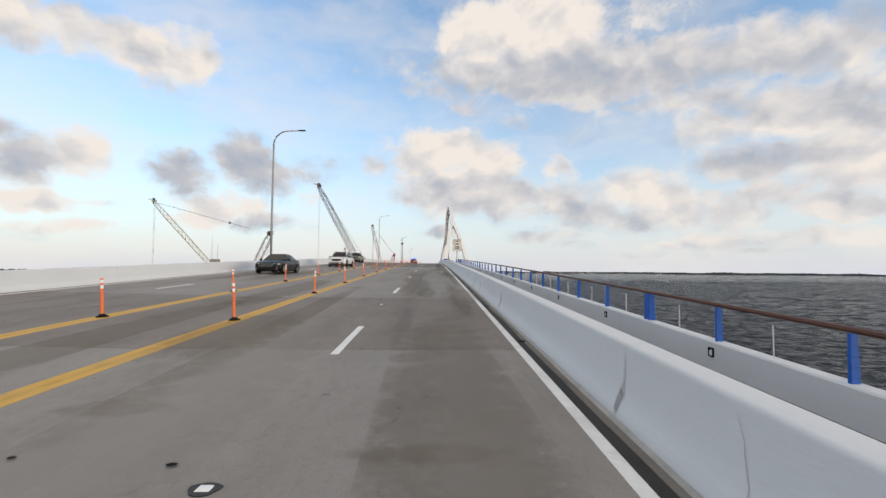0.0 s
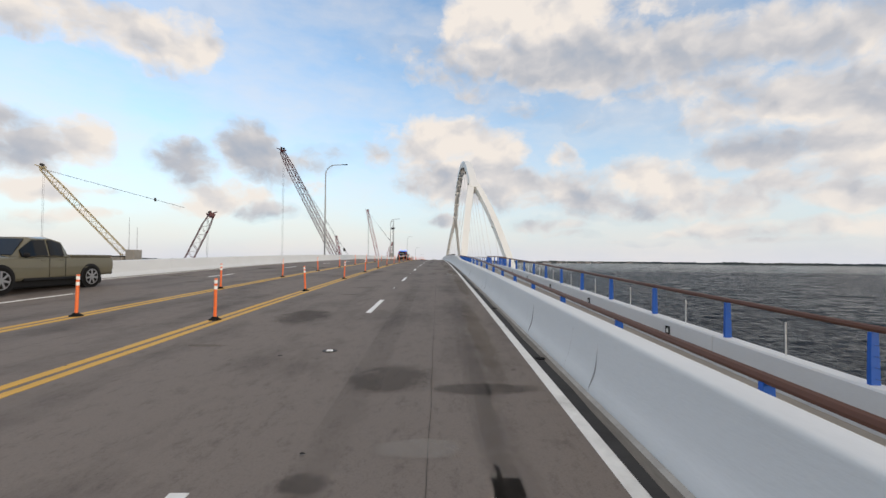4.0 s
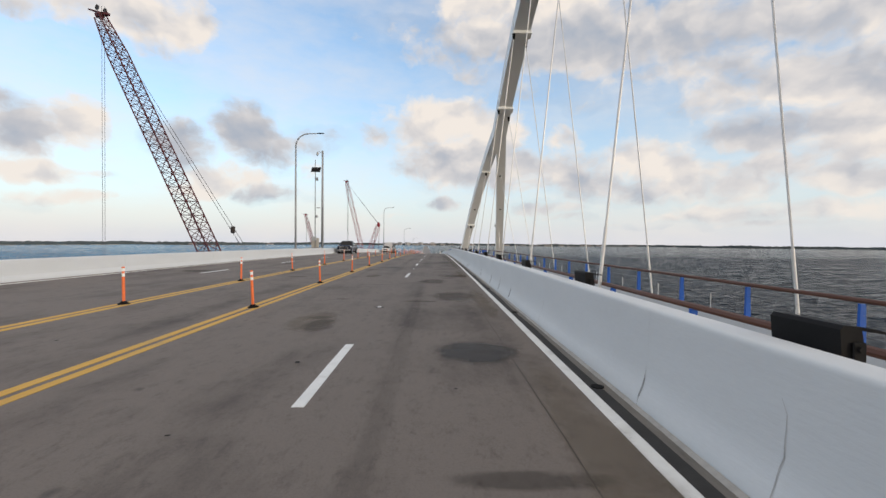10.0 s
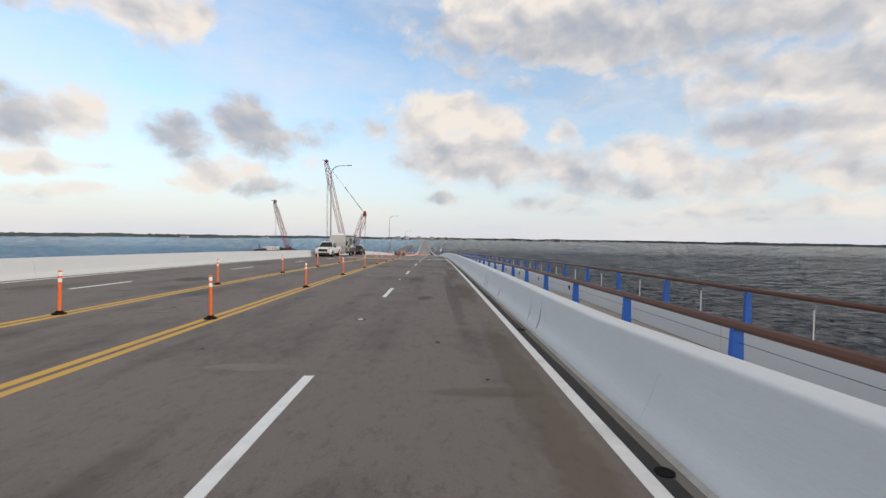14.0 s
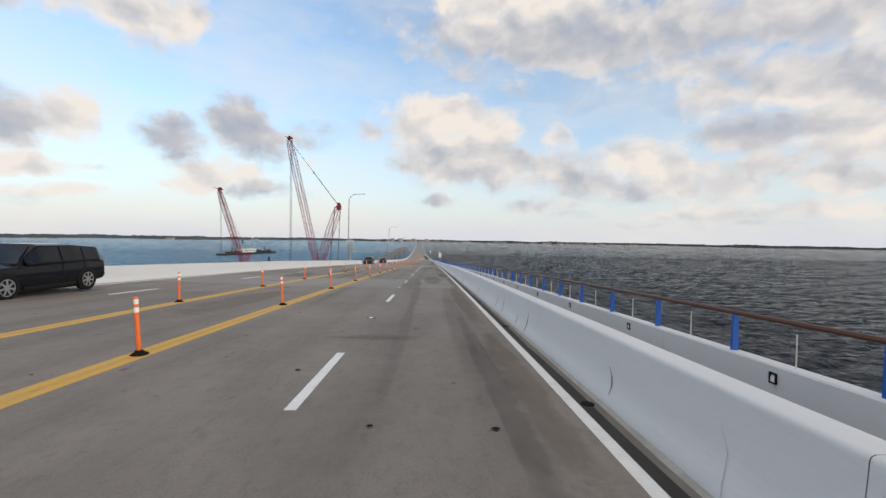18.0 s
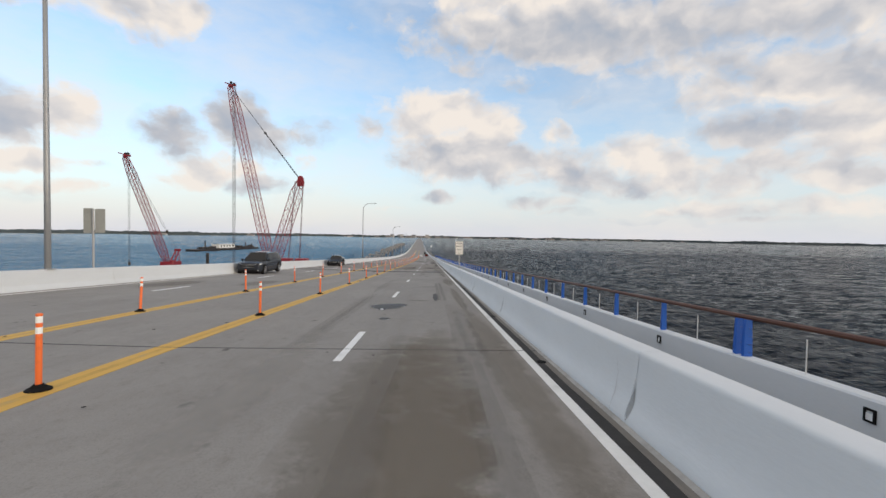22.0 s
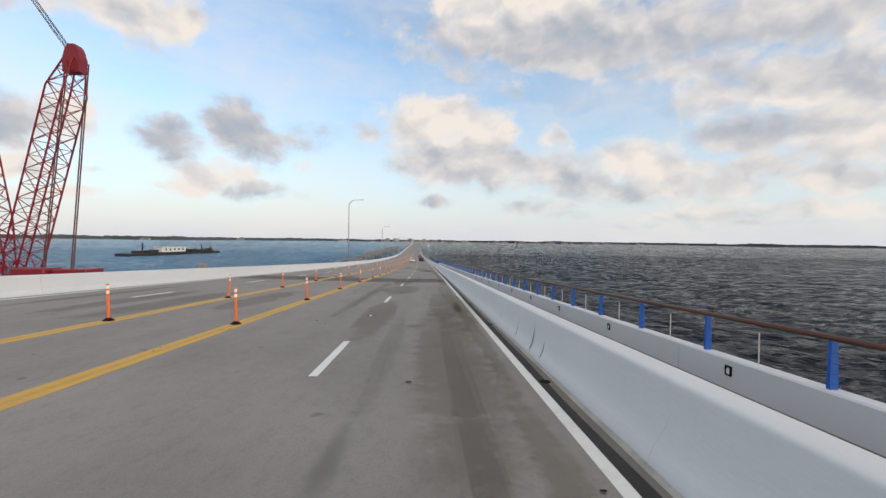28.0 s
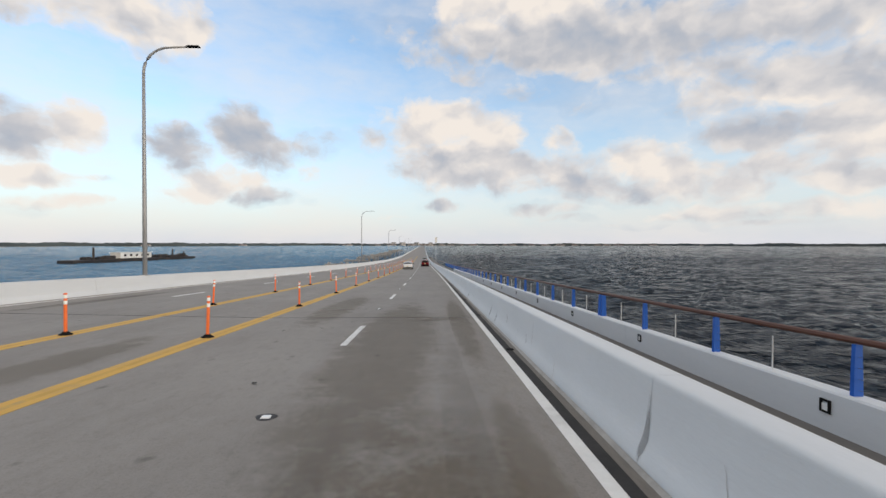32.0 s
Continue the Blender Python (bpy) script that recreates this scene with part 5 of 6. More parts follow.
for y, h in ((-30, 11.0), (26, 9.0), (36, 7.0)):
    bm = bmesh.new()
    tube(bm, (2, y, 0), (2, y, h), 0.55, n=10)
    part("spud_post", bm, M_HULL, hull)
random.seed(12)
for k in range(26):
    bm = bmesh.new()
    tall = random.uniform(0.9, 2.9)
    box(bm, (random.uniform(-5, 5), random.choice((random.uniform(-34, -17), random.uniform(9, 38))), 2.15 + tall / 2), (random.uniform(1, 4), random.uniform(2, 8), tall), pose(0, 0, 0), bevel=0.15)
    part("deck_cargo", bm, M_HULL, hull)

# ---- half-built piers of the twin bridge ----
M_NEWCON = mat("fresh_pier_concrete", (0.27, 0.262, 0.25), 0.9, var=0.15, scale=0.4)
pier = thing("bridge_pier", "grey concrete pier stub of the unfinished twin bridge", "pier", group="unfinished piers")
bm = bmesh.new()
box(bm, (0, 0, 0), (8.0, 2.2, 1.6), bevel=0.08)
part("cap", bm, M_NEWCON, pier)
for x in (-3.2, 0, 3.2):
    bm = bmesh.new()
    tube(bm, (x, 0, -1), (x, 0, -14), 0.6, n=10)
    part("pile", bm, M_NEWCON, pier)
for x, h in ((-1.9, 2.1), (1.9, 1.5)):
    bm = bmesh.new()
    box(bm, (x, 0, 0.8 + h / 2 - 0.3), (1.15, 1.3, h), bevel=0.06)
    part("pedestal", bm, M_NEWCON, pier)
rail_bm = bmesh.new()
for y in (-0.9, 0.9):
    pipe(rail_bm, [(-4.4, y, 1.7), (4.4, y, 1.7)], 0.03, 5)
    for x in (-4.4, -1.5, 1.5, 4.4):
        tube(rail_bm, (x, y, 0.7), (x, y, 1.7), 0.03, n=5)
part("guard_rail", rail_bm, M_STEEL, pier)
pier.matrix_basis = Matrix.Translation((-31.4, 559.0, 1.9))
# low pile caps standing in the water beside the far trestle
cap = thing("pile_cap", "low flat concrete pile cap standing in the water", "pile cap", group="pile caps")
bm = bmesh.new()
box(bm, (0, 0, 0), (15.0, 3.6, 0.9), bevel=0.1)
part("slab", bm, M_NEWCON, cap)
for x in (-6.0, -2.0, 2.0, 6.0):
    bm = bmesh.new()
    tube(bm, (x, 0, -0.6), (x, 0, -5.0), 0.55, n=8)
    part("pile", bm, M_NEWCON, cap)
for x in (-5.5, 1.0, 4.0):
    bm = bmesh.new()
    box(bm, (x, 0, 0.8), (1.4, 1.2, 0.8), bevel=0.08)
    part("pedestal", bm, M_NEWCON, cap)
for k in range(15):
    s = 700 + 46 * k
    m = Matrix.Translation(Vector((-42 + bend(s) + 1.5 * math.sin(k * 2.1), s, -5.0 - 0.4 * math.sin(k))))
    if k == 0:
        cap.matrix_basis = m
    else:
        copy_thing(cap, m)

# site sheds on the far platform
M_SHED = mat("grey_site_shed", (0.30, 0.28, 0.25), 0.8, var=0.2, scale=0.4, grime=(0.15, 0.13, 0.11))
shed = thing("site_shed", "low grey site shed with a taller store on a work platform", "shed", (-127.0, 245.0, 4.5))
bm = bmesh.new()
box(bm, (-2.5, 0, 1.6 + 8.0), (15.0, 7.0, 5.4), bevel=0.1)
wall = part("wall", bm, M_SHED, shed)
bm = bmesh.new()
box(bm, (-2.5, 0, 8.0 + 4.5), (15.6, 7.6, 0.4), bevel=0.05)
part("roof", bm, M_HULL, shed)
bm = bmesh.new()
box(bm, (7.4, 0, 8.0 + 2.6), (3.2, 5.0, 9.0), bevel=0.1)
part("store", bm, M_SHED, shed, "tall grey store")
for k in range(4):
    bm = bmesh.new()
    box(bm, (-8.0 + 3.6 * k, -3.52, 9.6), (1.5, 0.1, 1.2))
    part("window", bm, M_BLACKPANE, wall)
for x, z in ((5.4, 28.0), (8.6, 24.0)):
    bm = bmesh.new()
    tube(bm, (x, 0, 3.0), (x, 0, z), 0.16, 0.07, 8)
    part("aerial", bm, M_STEEL, shed)
for x in (-9, -2, 5, 11):
    bm = bmesh.new()
    tube(bm, (x, 0, SEA - 4), (x, 0, 7.2), 0.6, n=10)
    part("pile", bm, M_HULL, shed)

# ---- vehicles ----
M_GLASS = mat("tinted_car_glass", (0.004, 0.005, 0.006), 0.03, var=0.05, spec=0.32)
M_TYRE = M_RUBBER
M_RIM = mat("alloy_rim", (0.45, 0.45, 0.46), 0.3, 0.85, var=0.1)
M_DARKRIM = mat("black_rim", (0.03, 0.03, 0.032), 0.35, 0.5, var=0.1)
M_CHROME = mat("chrome_trim", (0.62, 0.62, 0.63), 0.15, 0.95, var=0.05)
M_TRIM = mat("black_trim", (0.011, 0.011, 0.012), 0.65, var=0.15, spec=0.2)
M_HEAD = mat("headlamp_lens", (0.70, 0.73, 0.76), 0.1, 0.3, var=0.1)
M_TAIL = mat("red_tail_lens", (0.30, 0.004, 0.004), 0.3, var=0.1, glow=(1, 0.005, 0.005, 0.22))
M_PLATE = mat("plain_number_plate", (0.55, 0.5, 0.3), 0.5, var=0.1)


def paint_mat(name, color, metal=0.25):
    return mat(name, color, 0.10, 0.0, var=0.06, scale=2.0, fine=60, spec=0.22 if max(color) < 0.1 else 0.4)


P_BLACK = paint_mat("black_car_paint", (0.005, 0.0055, 0.008))
P_NAVY = paint_mat("dark_navy_car_paint", (0.009, 0.010, 0.022))
P_WHITE = paint_mat("white_car_paint", (0.72, 0.73, 0.74), 0.0)
P_TAN = paint_mat("bronze_car_paint", (0.13, 0.12, 0.085))
P_MAROON = paint_mat("dark_red_car_paint", (0.14, 0.010, 0.014))
P_GREY = paint_mat("dark_grey_car_paint", (0.03, 0.035, 0.045))

# stations: share of the length from the tail (0) to the nose (1), half width share, underside, shoulder height and crown over it (shares of the height)
BODY = {
    "sedan": [(0.0, 0.82, 0.26, 0.62, 0.02), (0.03, 0.94, 0.16, 0.68, 0.03), (0.15, 1.0, 0.13, 0.70, 0.04), (0.5, 1.0, 0.12, 0.66, 0.04), (0.72, 1.0, 0.13, 0.62, 0.05), (0.9, 0.97, 0.12, 0.56, 0.05), (0.975, 0.88, 0.14, 0.50, 0.03), (1.0, 0.74, 0.18, 0.44, 0.02)],
    "suv": [(0.0, 0.88, 0.30, 0.60, 0.01), (0.02, 0.96, 0.20, 0.62, 0.02), (0.2, 1.0, 0.15, 0.62, 0.02), (0.6, 1.0, 0.15, 0.60, 0.03), (0.74, 1.0, 0.15, 0.59, 0.04), (0.93, 0.97, 0.15, 0.565, 0.04), (0.985, 0.90, 0.17, 0.53, 0.02), (1.0, 0.82, 0.21, 0.48, 0.02)],
    "pickup": [(0.0, 0.94, 0.34, 0.62, 0.0), (0.015, 0.97, 0.26, 0.64, 0.0), (0.36, 0.98, 0.22, 0.64, 0.0), (0.62, 1.0, 0.20, 0.62, 0.02), (0.76, 1.0, 0.20, 0.62, 0.05), (0.94, 0.98, 0.19, 0.615, 0.05), (0.985, 0.95, 0.20, 0.59, 0.03), (1.0, 0.88, 0.25, 0.55, 0.02)],
}
# cabins: share of the length, roof height share (shoulder where 0), half widths at shoulder and roof
CABIN = {
    "sedan": [(0.10, 0.0, 0.86, 0.70), (0.26, 0.93, 0.93, 0.66), (0.40, 1.0, 0.94, 0.68), (0.53, 0.985, 0.94, 0.68), (0.72, 0.0, 0.90, 0.74)],
    "suv": [(0.005, 0.0, 0.90, 0.80), (0.055, 0.94, 0.94, 0.74), (0.30, 0.99, 0.95, 0.76), (0.56, 0.99, 0.95, 0.75), (0.745, 0.0, 0.92, 0.78)],
    "pickup": [(0.385, 0.0, 0.94, 0.85), (0.415, 0.94, 0.95, 0.76), (0.50, 1.0, 0.96, 0.77), (0.62, 0.985, 0.96, 0.76), (0.765, 0.0, 0.92, 0.80)],
}
AXLES = {"sedan": (0.20, 0.82), "suv": (0.20, 0.815), "pickup": (0.215, 0.835)}


def wheel(owner, x, y, r, wide, rim_mat):
    out = 1 if x > 0 else -1
    w = part("wheel", wheel_bm(r, wide, out), M_TYRE, owner, "black tyre")
    w.location = (x, y, r)
    bm = bmesh.new()
    f = out * wide / 2
    tube(bm, (f - out * 0.05, 0, 0), (f - out * 0.02, 0, 0), r * 0.64, n=18)
    rim = part("rim", bm, M_TRIM, w)
    bm = bmesh.new()
    for k in range(7):
        v = 2 * math.pi * k / 7
        box(bm, (0, 0, r * 0.33), (0.03, r * 0.16, r * 0.62), pose(f - out * 0.012, 0, 0, math.degrees(v), 0, 0))
    tube(bm, (f - out * 0.03, 0, 0), (f + out * 0.01, 0, 0), r * 0.15, n=10)
    for k in range(18):
        v0, v1 = 2 * math.pi * k / 18, 2 * math.pi * (k + 1) / 18
        box(bm, (0, 0, r * 0.64), (0.035, r * 0.24, 0.03), pose(f - out * 0.012, 0, 0, math.degrees((v0 + v1) / 2), 0, 0))
    part("spokes", bm, rim_mat, w)


def wheel_bm(r, wide, out):
    bm = bmesh.new()
    rings = []
    for xx, rr in ((-0.5, 0.66), (-0.5, 0.90), (-0.38, 1.0), (0.38, 1.0), (0.5, 0.90), (0.5, 0.66)):
        rings.append([(xx * wide, r * rr * math.cos(t), r * rr * math.sin(t)) for t in (2 * math.pi * k / 20 for k in range(20))])
    loft(bm, rings)
    return bm


def soften(ob, width):
    """Rounded edges on a pressed-steel shell."""
    mod = ob.modifiers.new("rounding", "BEVEL")
    mod.width, mod.segments, mod.limit_method, mod.angle_limit = width, 3, "ANGLE", radians(16)
    mod.harden_normals = True


def rounded(stations):
    """Stations with smooth ones between them, so that the shell has no flat facets."""
    rows_ = np.array(stations)
    out = []
    for k in range(len(rows_) - 1):
        a, b = rows_[k], rows_[k + 1]
        before, after = rows_[max(k - 1, 0)], rows_[min(k + 2, len(rows_) - 1)]
        n = 4 if b[0] - a[0] > 0.06 else 2
        for j in range(n):
            u = j / n
            v = a + (b - a) * u
            m0, m1 = (b - before) * 0.35, (after - a) * 0.35
            if b[0] - a[0] > 0.06:
                v = v + u * (1 - u) * ((1 - u) * (m0 - (b - a)) + u * ((b - a) - m1)) * 0.25
            out.append([a[0] + (b[0] - a[0]) * u, *v[1:]])
    return out + [list(rows_[-1])]


def car(name, label, category, style, size, paint, place, turn, rim=None, rear_lit=True, chrome=False, rails=False, roof_paint=None):
    """A car with lofted body and cabin, glazing, lamps, mirrors, handles and four wheels; its nose points to +y before the turn."""
    L, W, H = (1.1 * v for v in size)
    t = thing(name, label, category, place, turn)
    half = W / 2
    ylen = lambda f: (f - 0.5) * L
    bm = bmesh.new()
    rings = []
    for f, w, lo, top, crown in rounded(BODY[style]):
        w *= half
        rings.append([(sx * w * kx, ylen(f), z) for sx, kx, z in (
            (-1, 0.90, lo * H), (-1, 0.985, lo * H + 0.10), (-1, 1.0, H * (lo * 0.5 + top * 0.5)), (-1, 0.965, H * top - 0.05), (-1, 0.90, H * top), (-1, 0.5, H * (top + crown * 0.85)), (0, 0, H * (top + crown)),
            (1, 0.5, H * (top + crown * 0.85)), (1, 0.90, H * top), (1, 0.965, H * top - 0.05), (1, 1.0, H * (lo * 0.5 + top * 0.5)), (1, 0.985, H * lo + 0.10), (1, 0.90, H * lo))])
    loft(bm, rings)
    body = part("body", bm, paint, t, smooth=True)
    soften(body, 0.05)

    def shoulder(f):
        fs = [b[0] for b in BODY[style]]
        return float(np.interp(f, fs, [b[3] for b in BODY[style]])) * H

    def cab_at(f):
        fs = [c[0] for c in CABIN[style]]
        roofs = [c[1] * H if c[1] else shoulder(c[0]) + 0.01 for c in CABIN[style]]
        return (float(np.interp(f, fs, [c[2] for c in CABIN[style]])) * half, shoulder(f) - 0.02,
                float(np.interp(f, fs, [c[3] for c in CABIN[style]])) * half, float(np.interp(f, fs, roofs)))
    rings = []
    for c in CABIN[style]:
        wb, zb, wr, zr = cab_at(c[0])
        rings.append([(-wb, ylen(c[0]), zb), (-wr, ylen(c[0]), max(zr - 0.06, zb + 0.005)), (-wr * 0.75, ylen(c[0]), zr), (wr * 0.75, ylen(c[0]), zr), (wr, ylen(c[0]), max(zr - 0.06, zb + 0.005)), (wb, ylen(c[0]), zb)])
    bm = bmesh.new()
    loft(bm, rings)
    soften(part("cabin", bm, roof_paint or paint, t, smooth=True), 0.035)

    def side_point(f, v, sx):
        wb, zb, wr, zr = cab_at(f)
        zt = max(zr - 0.06, zb + 0.005)
        return Vector((sx * (wb + (wr - wb) * v + 0.024), ylen(f), zb + (zt - zb) * v + 0.004))
    fs = [c[0] for c in CABIN[style]]
    if style == "sedan":
        panes = [(fs[1] - 0.09, fs[1] + 0.01), (fs[1] + 0.02, fs[2] + 0.035), (fs[2] + 0.045, fs[3] + 0.10)]
    elif style == "suv":
        panes = [(0.065, 0.21), (0.225, 0.40), (0.415, 0.665)]
    else:
        panes = [(0.425, 0.525), (0.54, 0.70)]
    for sx in (-1, 1):
        for f0, f1 in panes:
            bm = bmesh.new()
            run = [f0 + (f1 - f0) * k / 8 for k in range(9)]
            loft(bm, [[side_point(f, 0.10, sx), side_point(f, 0.92, sx), side_point(f, 0.92, sx) - Vector((sx * 0.06, 0, 0)), side_point(f, 0.10, sx) - Vector((sx * 0.06, 0, 0))] for f in run])
            part("side_window", bm, M_GLASS, t)
    for fa, fb, name_ in ((fs[-1], fs[-2], "windscreen"), (fs[0], fs[1], "rear_window")):
        bm = bmesh.new()
        pts = []
        for v in (0.10, 0.90):
            f = fa + (fb - fa) * v
            wb, zb, wr, zr = cab_at(f)
            pts.append((wr * 0.98 if v > 0.5 else wb * 0.92, ylen(f), zr + 0.008))
        (w0, y0, z0), (w1, y1, z1) = pts
        dy = 0.012 if fa > 0.5 else -0.012
        loft(bm, [[(-w0, y0 + dy, z0), (w0, y0 + dy, z0), (w1 * 0.80, y1 + dy, z1), (-w1 * 0.80, y1 + dy, z1)], [(-w0, y0, z0 - 0.03), (w0, y0, z0 - 0.03), (w1 * 0.80, y1, z1 - 0.03), (-w1 * 0.80, y1, z1 - 0.03)]])
        part(name_, bm, M_GLASS, t)
    nose, tail = L / 2, -L / 2
    bm = bmesh.new()
    box(bm, (0, 0, 0.30), (W * 0.80, L * 0.86, 0.30), bevel=0.05)
    part("underbody", bm, M_TRIM, t)
    nz = BODY[style][-2][3] * H
    hw = BODY[style][-2][1] * half
    # grille, bumpers, lamps, plate
    bm = bmesh.new()
    box(bm, (0, nose - 0.03, nz * 0.78), (hw * 1.15, 0.10, nz * 0.30), bevel=0.03)
    grille = part("grille", bm, M_TRIM, t)
    if not chrome:
        for z in (0.70, 0.88):
            bm = bmesh.new()
            box(bm, (0, nose + 0.018, nz * z), (hw * 1.18, 0.02, 0.022))
            part("grille_bar", bm, M_CHROME, grille)
    if chrome:
        bm = bmesh.new()
        for sx in (-1, 1):
            box(bm, (sx * hw * 0.60, nose + 0.005, nz * 0.78), (0.06, 0.06, nz * 0.34), bevel=0.015)
        for z in (0.62, 0.78, 0.94):
            box(bm, (0, nose + 0.01, nz * z), (hw * 1.2, 0.05, 0.028), bevel=0.01)
        box(bm, (0, nose - 0.02, nz * 0.50), (hw * 1.95, 0.18, 0.13), bevel=0.05)
        box(bm, (0, nose - 0.03, nz * 0.36), (hw * 1.5, 0.14, 0.05), bevel=0.02)
        part("chrome_bars", bm, M_CHROME, grille)
    bm = bmesh.new()
    box(bm, (0, nose - 0.04, nz * 0.44), (hw * 1.7, 0.12, nz * 0.16), bevel=0.04)
    part("front_bumper", bm, M_TRIM, t)
    for sx in (-1, 1):
        bm = bmesh.new()
        high_lamp = {"sedan": 0.11, "suv": 0.15, "pickup": 0.20}[style]
        zc = nz * (0.90 if style == "sedan" else 0.93)
        loft(bm, [[(sx * x, y, z) for x, y, z in ((hw * 0.60, nose - 0.03 + d, zc - high_lamp * 0.5), (hw * 1.0, nose - 0.15 + d, zc - high_lamp * 0.35), (hw * 1.09, nose - 0.42 + d, zc + high_lamp * 0.25), (hw * 1.0, nose - 0.18 + d, zc + high_lamp * 0.5), (hw * 0.60, nose - 0.05 + d, zc + high_lamp * 0.3))] for d in (-0.10, 0.035)])
        lamp_ = part("headlamp", bm, M_HEAD, t)
        bm = bmesh.new()
        box(bm, (sx * hw * 0.80, nose - 0.035, zc + high_lamp * 0.02), (hw * 0.20, 0.06, high_lamp * 0.5), bevel=0.02)
        part("projector", bm, M_TRIM, lamp_)
        bm = bmesh.new()
        box(bm, (sx * hw * 0.84, nose - 0.035, nz * 0.42), (hw * 0.16, 0.08, 0.09), bevel=0.03)
        part("fog_lamp", bm, M_HEAD if chrome else M_CHROME, t)
        bm = bmesh.new()
        zt = BODY[style][0][3] * H
        box(bm, (sx * half * (0.80 if style != "sedan" else 0.76), tail + 0.075, zt - 0.14), (half * 0.12, 0.16, 0.40 if style != "sedan" else 0.14), bevel=0.03)
        part("tail_lamp", bm, M_TAIL, t)
        bm = bmesh.new()
        wb, zb, wr, zr = cab_at(fs[-1] - 0.05)
        box(bm, (sx * (half + 0.10), ylen(fs[-1] - 0.06), zb + 0.10), (0.22, 0.10, 0.16), bevel=0.04)
        part("mirror", bm, M_TRIM if not chrome else M_CHROME, t)
        for f0, f1 in panes[-2:]:
            bm = bmesh.new()
            fm = f0 + (f1 - f0) * 0.22
            box(bm, (sx * (half * 0.985), ylen(fm), shoulder(fm) - 0.12), (0.03, 0.17, 0.035), bevel=0.01)
            part("door_handle", bm, M_CHROME if chrome else paint, t)
            bm = bmesh.new()
            lo = 0.24 * H
            box(bm, (sx * (half * 0.992), ylen(f0 - 0.006), (lo + shoulder(f0)) / 2), (0.012, 0.012, shoulder(f0) - lo - 0.08))
            part("door_gap", bm, M_TRIM, t)
        bm = bmesh.new()
        v_ = 0.06 if style != "sedan" else 0.96
        run = [panes[0][0] + (panes[-1][1] - panes[0][0]) * k / 10 for k in range(11)]
        pipe(bm, [side_point(f, v_, sx) for f in run], 0.012, 5)
        part("window_trim", bm, M_CHROME if style == "sedan" else M_TRIM, t)
        bm = bmesh.new()
        loft(bm, [[(sx * x, y, z) for y, z in ((ylen(0.24), 0.42 * H), (ylen(0.78), 0.42 * H), (ylen(0.78), 0.42 * H + 0.035), (ylen(0.24), 0.42 * H + 0.035))] for x in (half * 0.97, half * 1.008)])
        part("door_moulding", bm, paint, t)
        bm = bmesh.new()
        box(bm, (sx * half * 0.97, ylen(0.5), BODY[style][3][2] * H + 0.05), (0.10, L * 0.40, 0.10), bevel=0.02)
        part("sill", bm, M_CHROME if chrome else M_TRIM, t)
    bm = bmesh.new()
    box(bm, (0, tail - 0.0, 0.30 * H), (half * 1.75, 0.14, 0.16), bevel=0.04)
    part("rear_bumper", bm, M_TRIM if not chrome else M_CHROME, t)
    bm = bmesh.new()
    box(bm, (0, tail - 0.012, BODY[style][0][3] * H - 0.28), (0.32, 0.03, 0.16), bevel=0.008)
    part("number_plate", bm, M_PLATE, t, "number plate with plain bars")
    if rails:
        for sx in (-1, 1):
            bm = bmesh.new()
            wr = cab_at(0.3)[2]
            pipe(bm, [(sx * wr * 0.86, ylen(0.09), H - 0.08), (sx * wr * 0.86, ylen(0.13), H - 0.01), (sx * wr * 0.86, ylen(0.3), H + 0.03), (sx * wr * 0.86, ylen(0.5), H + 0.03), (sx * wr * 0.86, ylen(0.56), H - 0.03)], 0.020, 6)
            part("roof_rail", bm, M_CHROME, t)
    # wheels in dark arches
    r = {"sedan": 0.365, "suv": 0.43, "pickup": 0.455}[style]
    for f in AXLES[style]:
        for sx in (-1, 1):
            bm = bmesh.new()
            tube(bm, (sx * (half - 0.18), ylen(f), r + 0.02), (sx * (half * 1.004), ylen(f), r + 0.02), r * 1.10, n=24)
            part("wheel_arch", bm, M_TRIM, t)
            wheel(t, sx * (half - 0.105), ylen(f), r, 0.27, rim or M_RIM)
    if style == "pickup":
        bm = bmesh.new()
        box(bm, (0, ylen(0.195), 0.645 * H), (W * 0.84, L * 0.335, 0.03))
        part("bed_floor", bm, M_TRIM, t, "black bed liner")
        for x, y, dx, dy in ((-half * 0.92, ylen(0.195), 0.10, L * 0.36), (half * 0.92, ylen(0.195), 0.10, L * 0.36), (0, ylen(0.02), W * 0.92, 0.08)):
            bm = bmesh.new()
            box(bm, (x, y, 0.655 * H), (dx, dy, 0.09), bevel=0.03)
            part("bed_rail", bm, paint, t)
    return t


car("sedan", "shiny black sedan in the oncoming lane", "car", "sedan", (4.85, 1.86, 1.46), P_BLACK, at(-10.95, 37.1, 0.004), 180)
car("suv", "white sport utility vehicle with black grille and dark glass", "car", "suv", (5.05, 1.99, 1.78), P_WHITE, at(-9.9, 56.4, 0.004), 180, rim=M_DARKRIM, rails=True)
car("pickup_truck", "bronze pickup truck driving in the oncoming lane", "truck", "pickup", (5.4, 1.9, 1.79), P_TAN, at(-13.2, 86.0, 0.004), 180)
car("pickup_truck", "dark navy pickup truck with a chrome grille", "truck", "pickup", (5.9, 2.08, 1.95), P_NAVY, at(-13.3, 248.6, 0.004), 180, chrome=True)
car("pickup_truck", "white pickup truck towing a travel trailer", "truck", "pickup", (5.8, 2.03, 1.95), P_WHITE, at(-13.2, 305.4, 0.004), 180)
car("minivan", "black minivan passing in the oncoming lane", "car", "suv", (5.1, 1.98, 1.74), P_BLACK, at(-13.6, 331.6, 0.004), 180)
